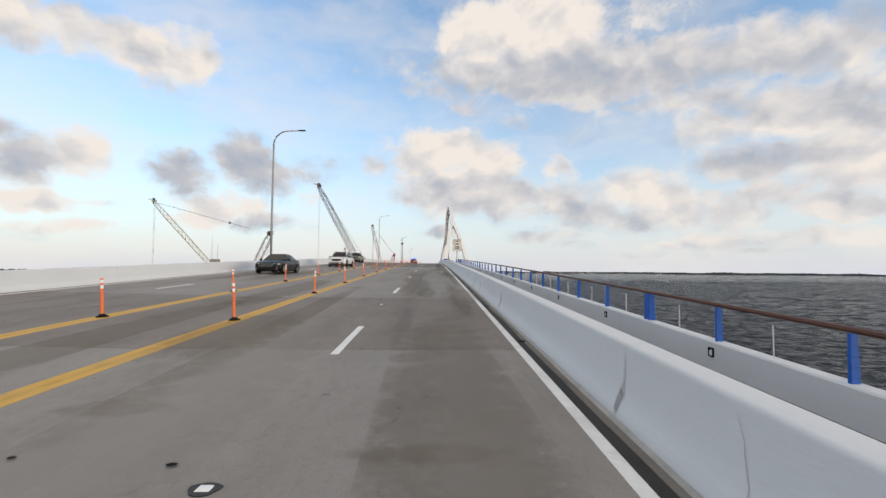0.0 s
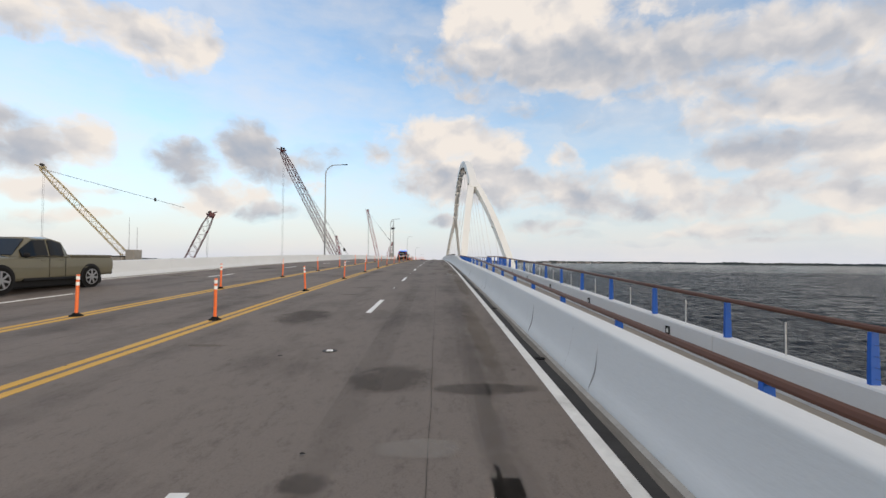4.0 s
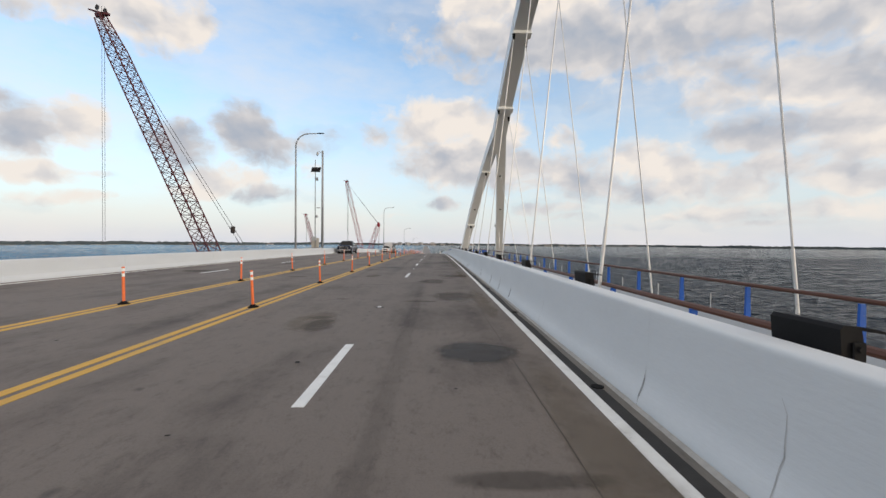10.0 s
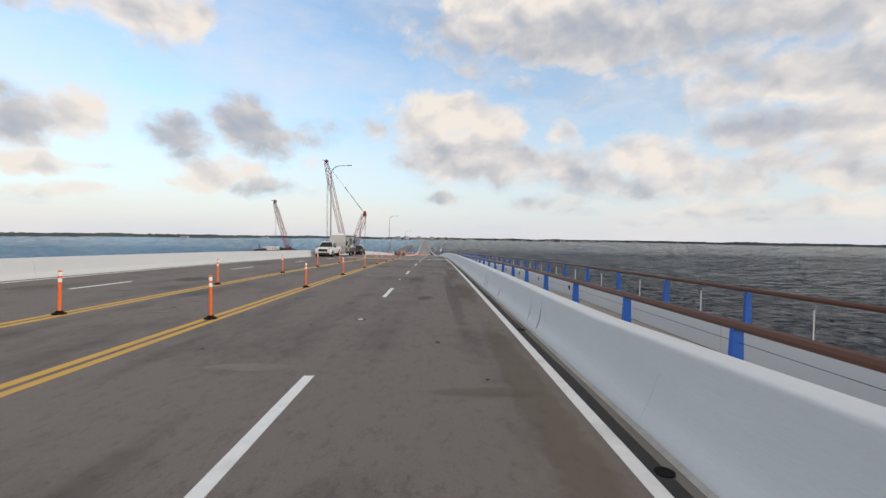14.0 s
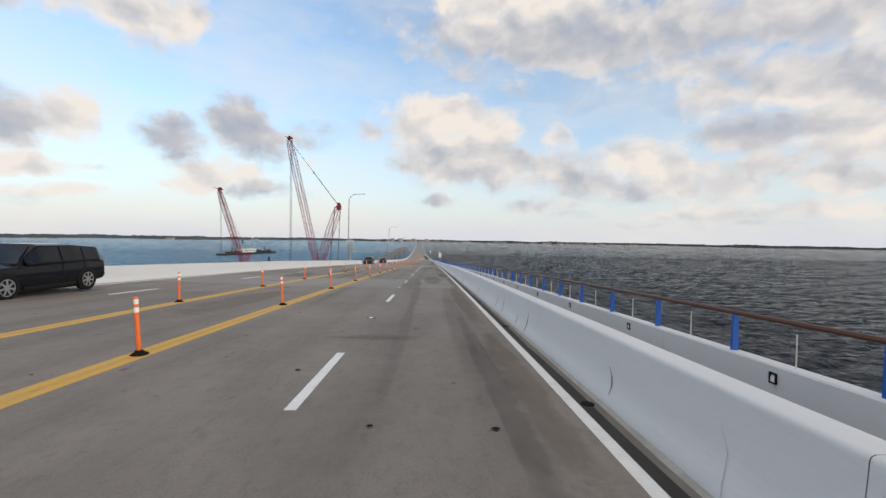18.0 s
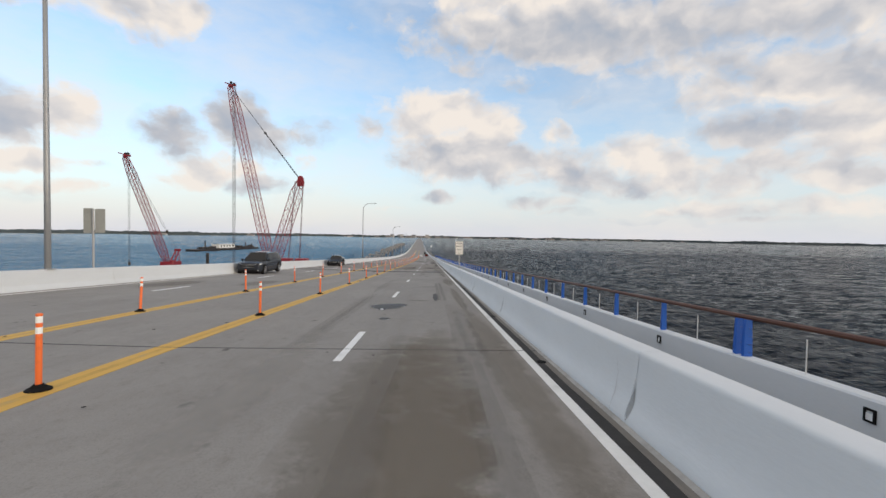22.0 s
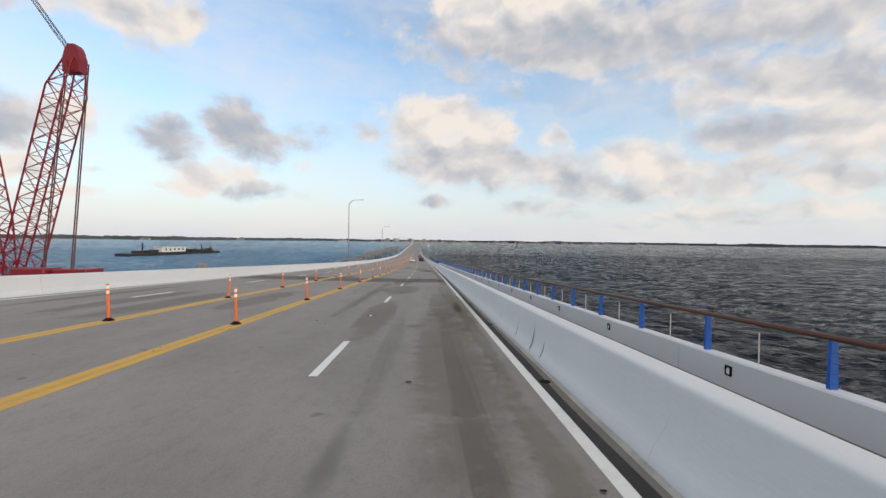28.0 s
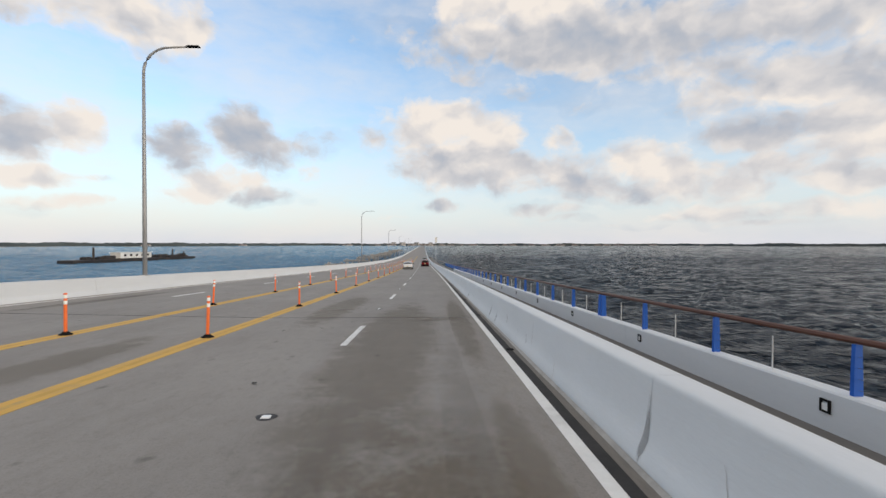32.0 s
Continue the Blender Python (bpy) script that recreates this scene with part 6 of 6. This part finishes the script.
car("suv", "dark grey sport utility vehicle in the oncoming lane", "car", "suv", (4.9, 1.95, 1.72), P_GREY, at(-13.6, 424.9, 0.004), 180)
car("sedan", "small black car farther down the oncoming lane", "car", "sedan", (4.6, 1.8, 1.5), P_BLACK, at(-13.4, 455.5, 0.004), 180)
car("sedan", "white sedan driving ahead beside the dashed line", "car", "sedan", (4.85, 1.86, 1.47), P_WHITE, at(-1.95, 652.5, 0.004), heading(652))
car("suv", "dark red sport utility vehicle driving ahead", "car", "suv", (4.6, 1.86, 1.70), P_MAROON, at(1.75, 680.5, 0.004), heading(680))
car("suv", "grey car far ahead in the lane", "car", "suv", (4.6, 1.86, 1.70), P_GREY, at(1.75, 760.5, 0.004), heading(760))

# police vehicle
M_BLUELIT = mat("blue_emergency_lens", (0.02, 0.08, 0.6), 0.2, var=0.05, glow=(0.03, 0.16, 1.0, 2.6))
M_REDLIT = mat("red_emergency_lens", (0.5, 0.02, 0.02), 0.2, var=0.05, glow=(1.0, 0.03, 0.04, 2.2))
cop = car("police_suv", "black and white police vehicle with lit red and blue lamps", "police car", "suv", (5.25, 2.0, 1.86), P_BLACK, at(-5.75, 168.65, 0.004), -1.0, rim=M_DARKRIM, rails=True)
plain = set(cop.children)
for sx in (-1, 1):
    bm = bmesh.new()
    loft(bm, [[(sx * 1.031, -0.85, 0.44), (sx * 1.031, 1.05, 0.44), (sx * 1.022, 1.16, 1.12), (sx * 1.022, -1.12, 1.12)], [(sx * 1.0, -0.85, 0.44), (sx * 1.0, 1.05, 0.44), (sx * 0.98, 1.16, 1.12), (sx * 0.98, -1.12, 1.12)]])
    door = part("door_panel", bm, P_WHITE, cop, "white front doors")
    turn = pose(sx * 1.036, 0.14, 0.83, 90, 0, 90 * sx)
    lettering("POLICE", 0.46, turn, M_INK, door, bold=0.012, wide=0.92)
    bm = bmesh.new()
    box(bm, (sx * 1.036, 0.2, 0.56), (0.006, 0.95, 0.035))
    part("small_lettering", bm, M_INK, door)
    lettering("911", 0.20, pose(sx * 1.034, -1.72, 1.10, 90, 0, 90 * sx), M_SIGN, cop, wide=1.2)
    bm = bmesh.new()
    box(bm, (sx * 1.03, -1.72, 1.24), (0.006, 0.45, 0.05))
    part("small_lettering", bm, M_SIGN, cop)
    for y, m_ in ((-0.4, M_REDLIT), (0.1, M_BLUELIT), (0.6, M_REDLIT)):
        bm = bmesh.new()
        box(bm, (sx * 1.02, y, 0.40), (0.05, 0.10, 0.05))
        part("side_lamp", bm, m_, cop)
    for z, m_ in ((1.62, M_REDLIT), (1.40, M_BLUELIT)):
        bm = bmesh.new()
        box(bm, (sx * 0.70, -2.56 + 0.12 * (z - 1.3), z), (0.09, 0.10, 0.10), bevel=0.02)
        part("rear_lamp", bm, m_, cop)
    bm = bmesh.new()
    box(bm, (sx * 0.42, -0.1, 1.945), (0.78, 0.28, 0.10), bevel=0.03)
    part("light_bar", bm, M_BLUELIT, cop)
lettering("POLICE", 0.19, pose(-0.05, -2.668, 1.30, 90), M_SIGN, cop, bold=0.004, wide=1.0)
for x, z, w in ((-0.15, 0.72, 1.25), (0.55, 0.98, 0.36), (-0.70, 0.98, 0.16)):
    bm = bmesh.new()
    box(bm, (x, -2.672, z), (w, 0.012, 0.07))
    part("small_lettering", bm, M_SIGN, cop)
for x in (-0.42, 0.10):
    bm = bmesh.new()
    box(bm, (x, -2.69, 0.98), (0.05, 0.03, 0.11))
    part("plate_lamp", bm, M_BLUELIT, cop)
for ob in cop.children:
    if ob not in plain:
        ob.scale = (1.075, 1.09, 1.077)

# travel trailer
M_TRAILER = mat("pale_trailer_siding", (0.46, 0.46, 0.47), 0.5, 0.0, var=0.08, scale=0.8)
M_DARKSIDE = mat("dark_trailer_band", (0.085, 0.075, 0.072), 0.5, var=0.15)
M_SEAM = mat("grey_siding_seam", (0.12, 0.12, 0.125), 0.6, var=0.1)
van = thing("travel_trailer", "grey ribbed travel trailer with dark bands, windows and swooshes", "trailer", at(-13.25, 315.5, 0.004), 180)
bm = bmesh.new()
prof = [(-4.2, 0.62), (-4.2, 3.26), (-4.0, 3.34), (3.8, 3.38), (4.2, 3.25), (4.65, 2.3), (4.65, 1.8), (4.2, 0.62)]
loft(bm, [[(sx * 1.22, y, z) for y, z in prof] for sx in (-1, 1)])
shell = part("shell", bm, M_TRAILER, van)


def side_box(name, m, sx, y0, y1, z0, z1, out=0.02, label="", bevel=0.0):
    bm = bmesh.new()
    box(bm, (sx * (1.22 + out / 2), (y0 + y1) / 2, (z0 + z1) / 2), (out, abs(y1 - y0), z1 - z0), bevel=bevel)
    return part(name, bm, m, shell, label)


for sx in (-1, 1):
    side_box("upper_band", M_DARKSIDE, sx, -4.2, 4.0, 3.06, 3.30, 0.03)
    side_box("lower_band", M_DARKSIDE, sx, -4.2, 4.1, 0.72, 1.30, 0.024)
    side_box("skirt", M_TRIM, sx, -4.2, 4.1, 0.45, 0.72, 0.02)
    for k in range(15):
        z = 1.42 + 0.108 * k
        side_box("siding_seam", M_SEAM, sx, -4.18, 4.2 if z < 2.6 else 4.0, z, z + 0.026, 0.012)
    for k in range(5):
        side_box("siding_seam", M_TRIM, sx, -4.18, 4.1, 0.80 + 0.1 * k, 0.825 + 0.1 * k, 0.032)
    for y in (1.1, -3.05, 4.15):
        side_box("corner_trim", M_TRIM, sx, y - 0.06, y + 0.06, 0.72, 3.2, 0.045)
    side_box("corner_trim", M_TRIM, sx, -4.22, -4.16, 0.72, 3.3, 0.04)
    for y0, y1, z0, z1 in ((3.8, 2.85, 1.75, 2.40), (0.45, -0.55, 1.80, 2.85), (-1.5, -2.75, 1.95, 2.55), (-3.4, -3.75, 1.55, 2.70), (2.02, 1.6, 1.48, 1.90), (2.56, 2.19, 1.44, 1.70)):
        side_box("window", M_GLASS, sx, y1, y0, z0, z1, 0.05, bevel=0.018)
    side_box("hatch", M_TRAILER, sx, 1.62, 2.5, 0.84, 1.24, 0.045, "pale grey hatch", 0.015)
    side_box("grab_handle", M_STEEL, sx, -3.16, -3.2, 1.3, 1.9, 0.07)
    for pts, m_, tag in ((((4.2, 1.50), (2.0, 2.02), (2.1, 1.94), (4.2, 1.36)), M_SIGN, "white swoosh decal"), (((1.0, 1.38), (-2.6, 1.82), (-1.2, 1.50)), M_SIGN, "white swoosh decal"),
                         (((-0.3, 1.62), (-2.7, 1.88), (-1.0, 1.70)), M_TRIM, "dark swoosh decal"), (((-3.0, 1.55), (-4.1, 1.9), (-4.1, 1.8)), M_TRIM, "dark swoosh decal"),
                         (((4.2, 2.72), (3.4, 2.98), (4.2, 2.62)), M_TRIM, "dark swoosh decal"), (((-0.6, 2.78), (-1.4, 2.94), (-2.9, 2.88), (-1.3, 2.86)), M_SIGN, "white swoosh decal"),
                         (((2.55, 2.42), (2.2, 2.30), (1.75, 2.36), (2.0, 2.16), (2.45, 2.18)), M_SEAM, "small grey emblem")):
        bm = bmesh.new()
        loft(bm, [[(sx * w, y, z) for y, z in pts] for w in (1.236, 1.256)])
        part("decal", bm, m_, shell, tag)
    for y in (0.0, -0.92):
        wheel(van, sx * 1.05, y, 0.36, 0.22, M_RIM)
for y0, y1, h in ((2.25, 0.95, 0.30), (3.5, 2.7, 0.14)):
    bm = bmesh.new()
    loft(bm, [[(-0.35, y1, 3.36), (0.35, y1, 3.36), (0.35, y0, 3.36), (-0.35, y0, 3.36)], [(-0.35, y1, 3.36 + h), (0.35, y1, 3.36 + h), (0.33, y0 - 0.2, 3.36 + h), (-0.33, y0 - 0.2, 3.36 + h)]])
    soften(part("roof_unit", bm, M_SIGN, van, "white roof air unit"), 0.05)
bm = bmesh.new()
for sx in (-1, 1):
    pipe(bm, [(sx * 0.9, -4.22, 0.9), (sx * 0.9, -4.24, 3.3), (sx * 0.9, -4.2, 3.5), (sx * 0.9, -3.75, 3.5), (sx * 0.9, -3.7, 3.34)], 0.02, 5)
part("ladder_rail", bm, M_CHROME, van)
bm = bmesh.new()
box(bm, (0, -4.1, 0.60), (2.3, 0.22, 0.14), bevel=0.02)
box(bm, (0, 0.0, 0.55), (1.4, 7.8, 0.14))
part("rear_bumper", bm, M_TRIM, van)
bm = bmesh.new()
loft(bm, [[(-0.5, 4.2, 0.55), (0.5, 4.2, 0.55), (0.5, 4.2, 0.65), (-0.5, 4.2, 0.65)], [(-0.06, 5.6, 0.55), (0.06, 5.6, 0.55), (0.06, 5.6, 0.65), (-0.06, 5.6, 0.65)]])
part("drawbar", bm, M_TRIM, van)

# ---- stains and wear on the roadway ----
random.seed(21)
M_TRACK = stain_mat("faint_tyre_track", (0.06, 0.052, 0.045), 0.10)
M_TREAD = mat("tread_mark", (0.13, 0.12, 0.11), 0.9, var=0.3, scale=3)


def stain(x, s, rx, rs, m, slant=0.0):
    """A thin ragged patch on the road's surface."""
    bm = bmesh.new()
    ring = []
    for k in range(9):
        v = s - rs + 2 * rs * k / 8
        c = x + slant * (v - s)
        ring.append([bm.verts.new(at(c - rx, v, STAIN_H[0])), bm.verts.new(at(c + rx, v, STAIN_H[0]))])
    for p, q in zip(ring, ring[1:]):
        bm.faces.new((p[0], p[1], q[1], q[0]))
    ob = part("stain", bm, m, road)
    ob.visible_shadow = False
    STAIN_H[0] = 0.0062 + (STAIN_H[0] + 0.0007 - 0.0062) % 0.012
    return ob


STAIN_H = [0.0062]
for x, s, rx, rs, m in ((2.3, 182.4, 0.9, 0.9, M_OIL), (2.43, 209.6, 0.62, 0.22, M_OIL), (2.4, 216.9, 0.75, 0.8, M_OIL), (2.1, 233.6, 0.28, 0.35, M_OIL), (1.65, 238.7, 0.9, 0.22, M_OIL), (2.5, 202.3, 0.6, 0.16, M_OIL),
                        (2.25, 200.7, 0.5, 0.14, M_OIL), (2.2, 197.6, 0.4, 0.2, M_STAIN), (-1.3, 208.8, 1.6, 0.16, M_STAIN), (-1.6, 206.5, 1.3, 0.7, M_OIL), (-4.7, 357.7, 0.5, 0.55, M_OIL), (-4.5, 360.1, 0.5, 0.35, M_OIL),
                        (-3.55, 417.9, 0.16, 1.1, M_OIL), (-0.5, 301.6, 0.9, 0.8, M_STAIN), (1.4, 426.2, 0.25, 0.5, M_STAIN), (1.2, 431.5, 0.3, 0.4, M_STAIN), (1.6, 530.0, 1.3, 0.4, M_FADE), (2.9, 529.9, 0.9, 0.35, M_FADE), (-2.4, 532.6, 1.6, 0.5, M_OIL), (0.4, 532.7, 1.4, 0.4, M_OIL), (2.6, 532.5, 1.2, 0.5, M_OIL), (-5.5, 532.6, 1.8, 0.45, M_OIL), (1.8, 531.5, 1.0, 0.8, M_BROWN)):
    stain(x, s, rx, rs, m)
for k in range(170):
    lane = random.choice((-12.6, -9.1, -5.4, -1.9, -1.4, 1.4, 1.9, 2.2))
    s = random.uniform(64, 300)
    stain(lane + random.gauss(0, 0.5), s, random.uniform(0.25, 0.95), random.choice((random.uniform(0.08, 0.3), random.uniform(0.08, 0.3), random.uniform(0.4, 1.6))), random.choice((M_STAIN, M_STAIN, M_BROWN, M_FADE, M_FADE)), random.uniform(-0.05, 0.05))
for k in range(110):
    s = random.choice((random.uniform(4, 60), random.uniform(305, 580), random.uniform(305, 580)))
    lane = random.choice((-12.6, -9.1, -5.4, -1.9, 1.0, 1.9, 2.6))
    stain(lane + random.gauss(0, 0.5), s, random.uniform(0.3, 1.3), random.choice((random.uniform(0.2, 0.5), random.uniform(3.0, 11.0), random.uniform(3.0, 11.0))), random.choice((M_BROWN, M_BROWN, M_FADE)), random.uniform(-0.04, 0.04))
for k in range(70):
    track = random.choice((-1.9, 1.8, 1.8)) + random.choice((-0.78, 0.78)) + random.gauss(0, 0.12)
    stain(track, random.uniform(5, 580), random.uniform(0.14, 0.26), random.uniform(4, 14), M_TRACK, random.uniform(-0.012, 0.012))
for s in stretch_of(20, 575, 12.0):
    stain(3.05 + random.gauss(0, 0.12), s, random.uniform(0.25, 0.5), random.uniform(4, 9), M_BROWN)
# saw-cut and pour joints along the lanes
M_SAWCUT = mat("dirty_saw_cut", (0.075, 0.066, 0.06), 0.9, var=0.4, scale=3)
for x, s0, s1, w in ((1.97, 196, 241, 0.009), (-2.12, 190, 246, 0.010), (-0.74, 84, 126, 0.010), (-5.5, 66, 300, 0.010), (2.86, 150, 190, 0.012), (-1.9, 128, 172, 0.008), (1.9, 66, 110, 0.007)):
    bm = bmesh.new()
    run = stretch_of(s0, s1, 0.9)
    for k, (q0, q1) in enumerate(zip(run, run[1:])):
        e0, e1 = (0.02 * noise.noise((q * 0.7, x, 0.0)) for q in (q0, q1))
        quad(bm, [at(x + e0 - w / 2, q0, 0.0062), at(x + e0 + w / 2, q0, 0.0062), at(x + e1 + w / 2, q1, 0.0062), at(x + e1 - w / 2, q1, 0.0062)])
    part("saw_cut", bm, M_SAWCUT, road)
for x, s, rx, rs in ((0.05, 401.8, 0.75, 1.1), (0.5, 402.3, 0.4, 0.6), (0.3, 398.6, 0.22, 0.3), (1.95, 405.8, 0.16, 2.4), (-3.2, 437.6, 5.0, 1.2), (1.0, 437.6, 2.4, 1.0)):
    stain(x, s, rx, rs, M_OIL)
# chevron marks of a treaded tyre
bm = bmesh.new()
for k in range(44):
    s = 404.2 + 0.27 * k
    for sx in (-1, 1):
        c = at(2.2 + 0.012 * (k % 5), s, 0.0195)
        for a0, a1 in ((0.03, 0.20),):
            bm.faces.new([bm.verts.new(c + Vector((sx * u, v, 0))) for u, v in ((a0, 0.0), (a1, 0.07), (a1, 0.15), (a0, 0.08))])
for k in range(18):
    c = at(3.0 + random.gauss(0, 0.05), 425.3 + 0.11 * k, 0.0195)
    bm.faces.new([bm.verts.new(c + Vector((u, v, 0))) for u, v in ((-0.05, 0), (0.05, 0.01), (0.04, 0.06), (-0.05, 0.05))])
tagged(part("tyre_mark", bm, M_TREAD), "faint chevron tread marks of a tyre on the road", "tyre mark", kind="stuff")
# specks of rubber and grit
bm = bmesh.new()
for k in range(900):
    x, s, r = random.uniform(-13, 3.4), random.uniform(2, 585), random.uniform(0.012, 0.05)
    n = 6
    c = at(x, s, 0.0205)
    bm.faces.new([bm.verts.new(c + Vector((r * math.cos(t) * random.uniform(0.7, 1.5), r * math.sin(t) * random.uniform(0.5, 1.1), 0))) for t in (2 * math.pi * j / n for j in range(n))])
tagged(part("road_grit", bm, M_RUBBER), "scattered dark specks of rubber and grit on the road", "grit", kind="stuff")

# ---- cracks and scuffs on the barrier ----
M_CRACK = mat("grey_crack", (0.47, 0.465, 0.46), 0.9, var=0.3, scale=8)
M_SCUFF = mat("dark_rubber_scuff", (0.20, 0.20, 0.205), 0.9, var=0.4, scale=12)


def face_x(h, top):
    return float(np.interp(h, [0.0, 0.05, 0.12, 0.20, 0.28, 0.40, 0.60, top - 0.06], [3.95, 3.955, 3.975, 4.01, 4.04, 4.062, 4.082, 4.10])) - 0.004


def crack(s, h0, h1, wide, m, drift):
    bm = bmesh.new()
    top = barrier_high(s)
    n = 9
    pts = []
    for k in range(n):
        h = h0 + (h1 - h0) * k / (n - 1)
        w = wide * (0.35 + 0.65 * math.sin(math.pi * (k + 0.5) / n)) * random.uniform(0.6, 1.2)
        q = s + drift * (k / (n - 1)) ** 2 + random.gauss(0, 0.012)
        pts.append((bm.verts.new(at(face_x(h, top), q - w / 2, h)), bm.verts.new(at(face_x(h, top), q + w / 2, h))))
    for p, q in zip(pts, pts[1:]):
        bm.faces.new((p[0], p[1], q[1], q[0]))
    part("crack" if m is M_CRACK else "scuff", bm, m, barrier)


for k in range(13):
    q = 55.6 + 0.31 * k
    bm = bmesh.new()
    n = 4
    row = []
    for j in range(n):
        u = q + 0.22 * j / (n - 1)
        h = 0.27 + 0.085 * (u - 55.6) / 4 + random.gauss(0, 0.006)
        row.append((bm.verts.new(at(face_x(h, 0.84), u, h)), bm.verts.new(at(face_x(h + 0.03, 0.84), u, h + random.uniform(0.012, 0.035)))))
    for a_, b_ in zip(row, row[1:]):
        bm.faces.new((a_[0], b_[0], b_[1], a_[1]))
    part("gouge", bm, M_SCUFF, barrier)
M_STREAK = stain_mat("grey_water_streak", (0.30, 0.30, 0.30), 0.55, 0.9, 0.7, 5.0)
random.seed(77)
for q in [c for c in cuts if 2 < c < 590] + [random.uniform(5, 585) for _ in range(46)]:
    bm = bmesh.new()
    top, w, run = barrier_high(q), random.uniform(0.05, 0.16), random.uniform(0.55, 1.0)
    pts = []
    for k in range(10):
        h = 0.02 + (top - 0.05) * run * k / 9
        c = q + 0.05 * noise.noise((q, h * 3, 0.0))
        pts.append((bm.verts.new(at(face_x(h, top) - 0.001, c - w / 2, h)), bm.verts.new(at(face_x(h, top) - 0.001, c + w / 2, h))))
    for p, q_ in zip(pts, pts[1:]):
        bm.faces.new((p[0], p[1], q_[1], q_[0]))
    part("water_streak", bm, M_STREAK, barrier).visible_shadow = False
s = 4.0
while s < 585:
    top = barrier_high(s)
    crack(s, 0.02, random.uniform(0.35, top - 0.08), random.uniform(0.006, 0.014), M_CRACK, random.uniform(-0.25, 0.25))
    if random.random() < 0.35:
        q = s + random.uniform(1, 3)
        crack(q, random.uniform(0.12, 0.3), random.uniform(0.38, 0.6), random.uniform(0.02, 0.05), M_SCUFF, random.uniform(-0.2, 0.2))
    if random.random() < 0.3:
        crack(s + random.uniform(0.5, 4), 0.25, 0.7, 0.03, M_CRACK, 0.05)
    s += random.uniform(2.6, 7.5)

# ---- small things on the deck ----
stud = thing("road_stud", "small white road stud in a dark worn patch", "road stud", group="lane studs")
bm = bmesh.new()
loft(bm, [[(x * 0.06 * k, y * 0.05 * k, z) for x, y in ((-1, -1), (1, -1), (1, 1), (-1, 1))] for z, k in ((0.004, 1.0), (0.018, 0.65))])
part("lens", bm, M_REFL, stud)
bm = bmesh.new()
loft(bm, [[(0.13 * math.cos(t) * (1 + 0.15 * math.sin(3 * t)), 0.11 * math.sin(t), z) for t in (2 * math.pi * k / 14 for k in range(14))] for z in (-0.01, 0.0035)])
part("seat_patch", bm, M_JOINT, stud)
for k, s in enumerate(d + 4.55 for d in dashes):
    m = Matrix.Translation(at(0.05 * math.sin(k), s, 0.004))
    if k == 0:
        stud.matrix_basis = m
    elif s < 700:
        copy_thing(stud, m)

drain = thing("deck_drain", "small round dark drain in the gutter", "drain", group="gutter drains")
bm = bmesh.new()
tube(bm, (0, 0, -0.02), (0, 0, 0.014), 0.085, n=12)
part("grate", bm, M_RUBBER, drain)
for k, s in enumerate(stretch_of(-20, 600, 6.1)):
    m = Matrix.Translation(at(3.75, s, 0.004))
    if k == 0:
        drain.matrix_basis = m
    else:
        copy_thing(drain, m)
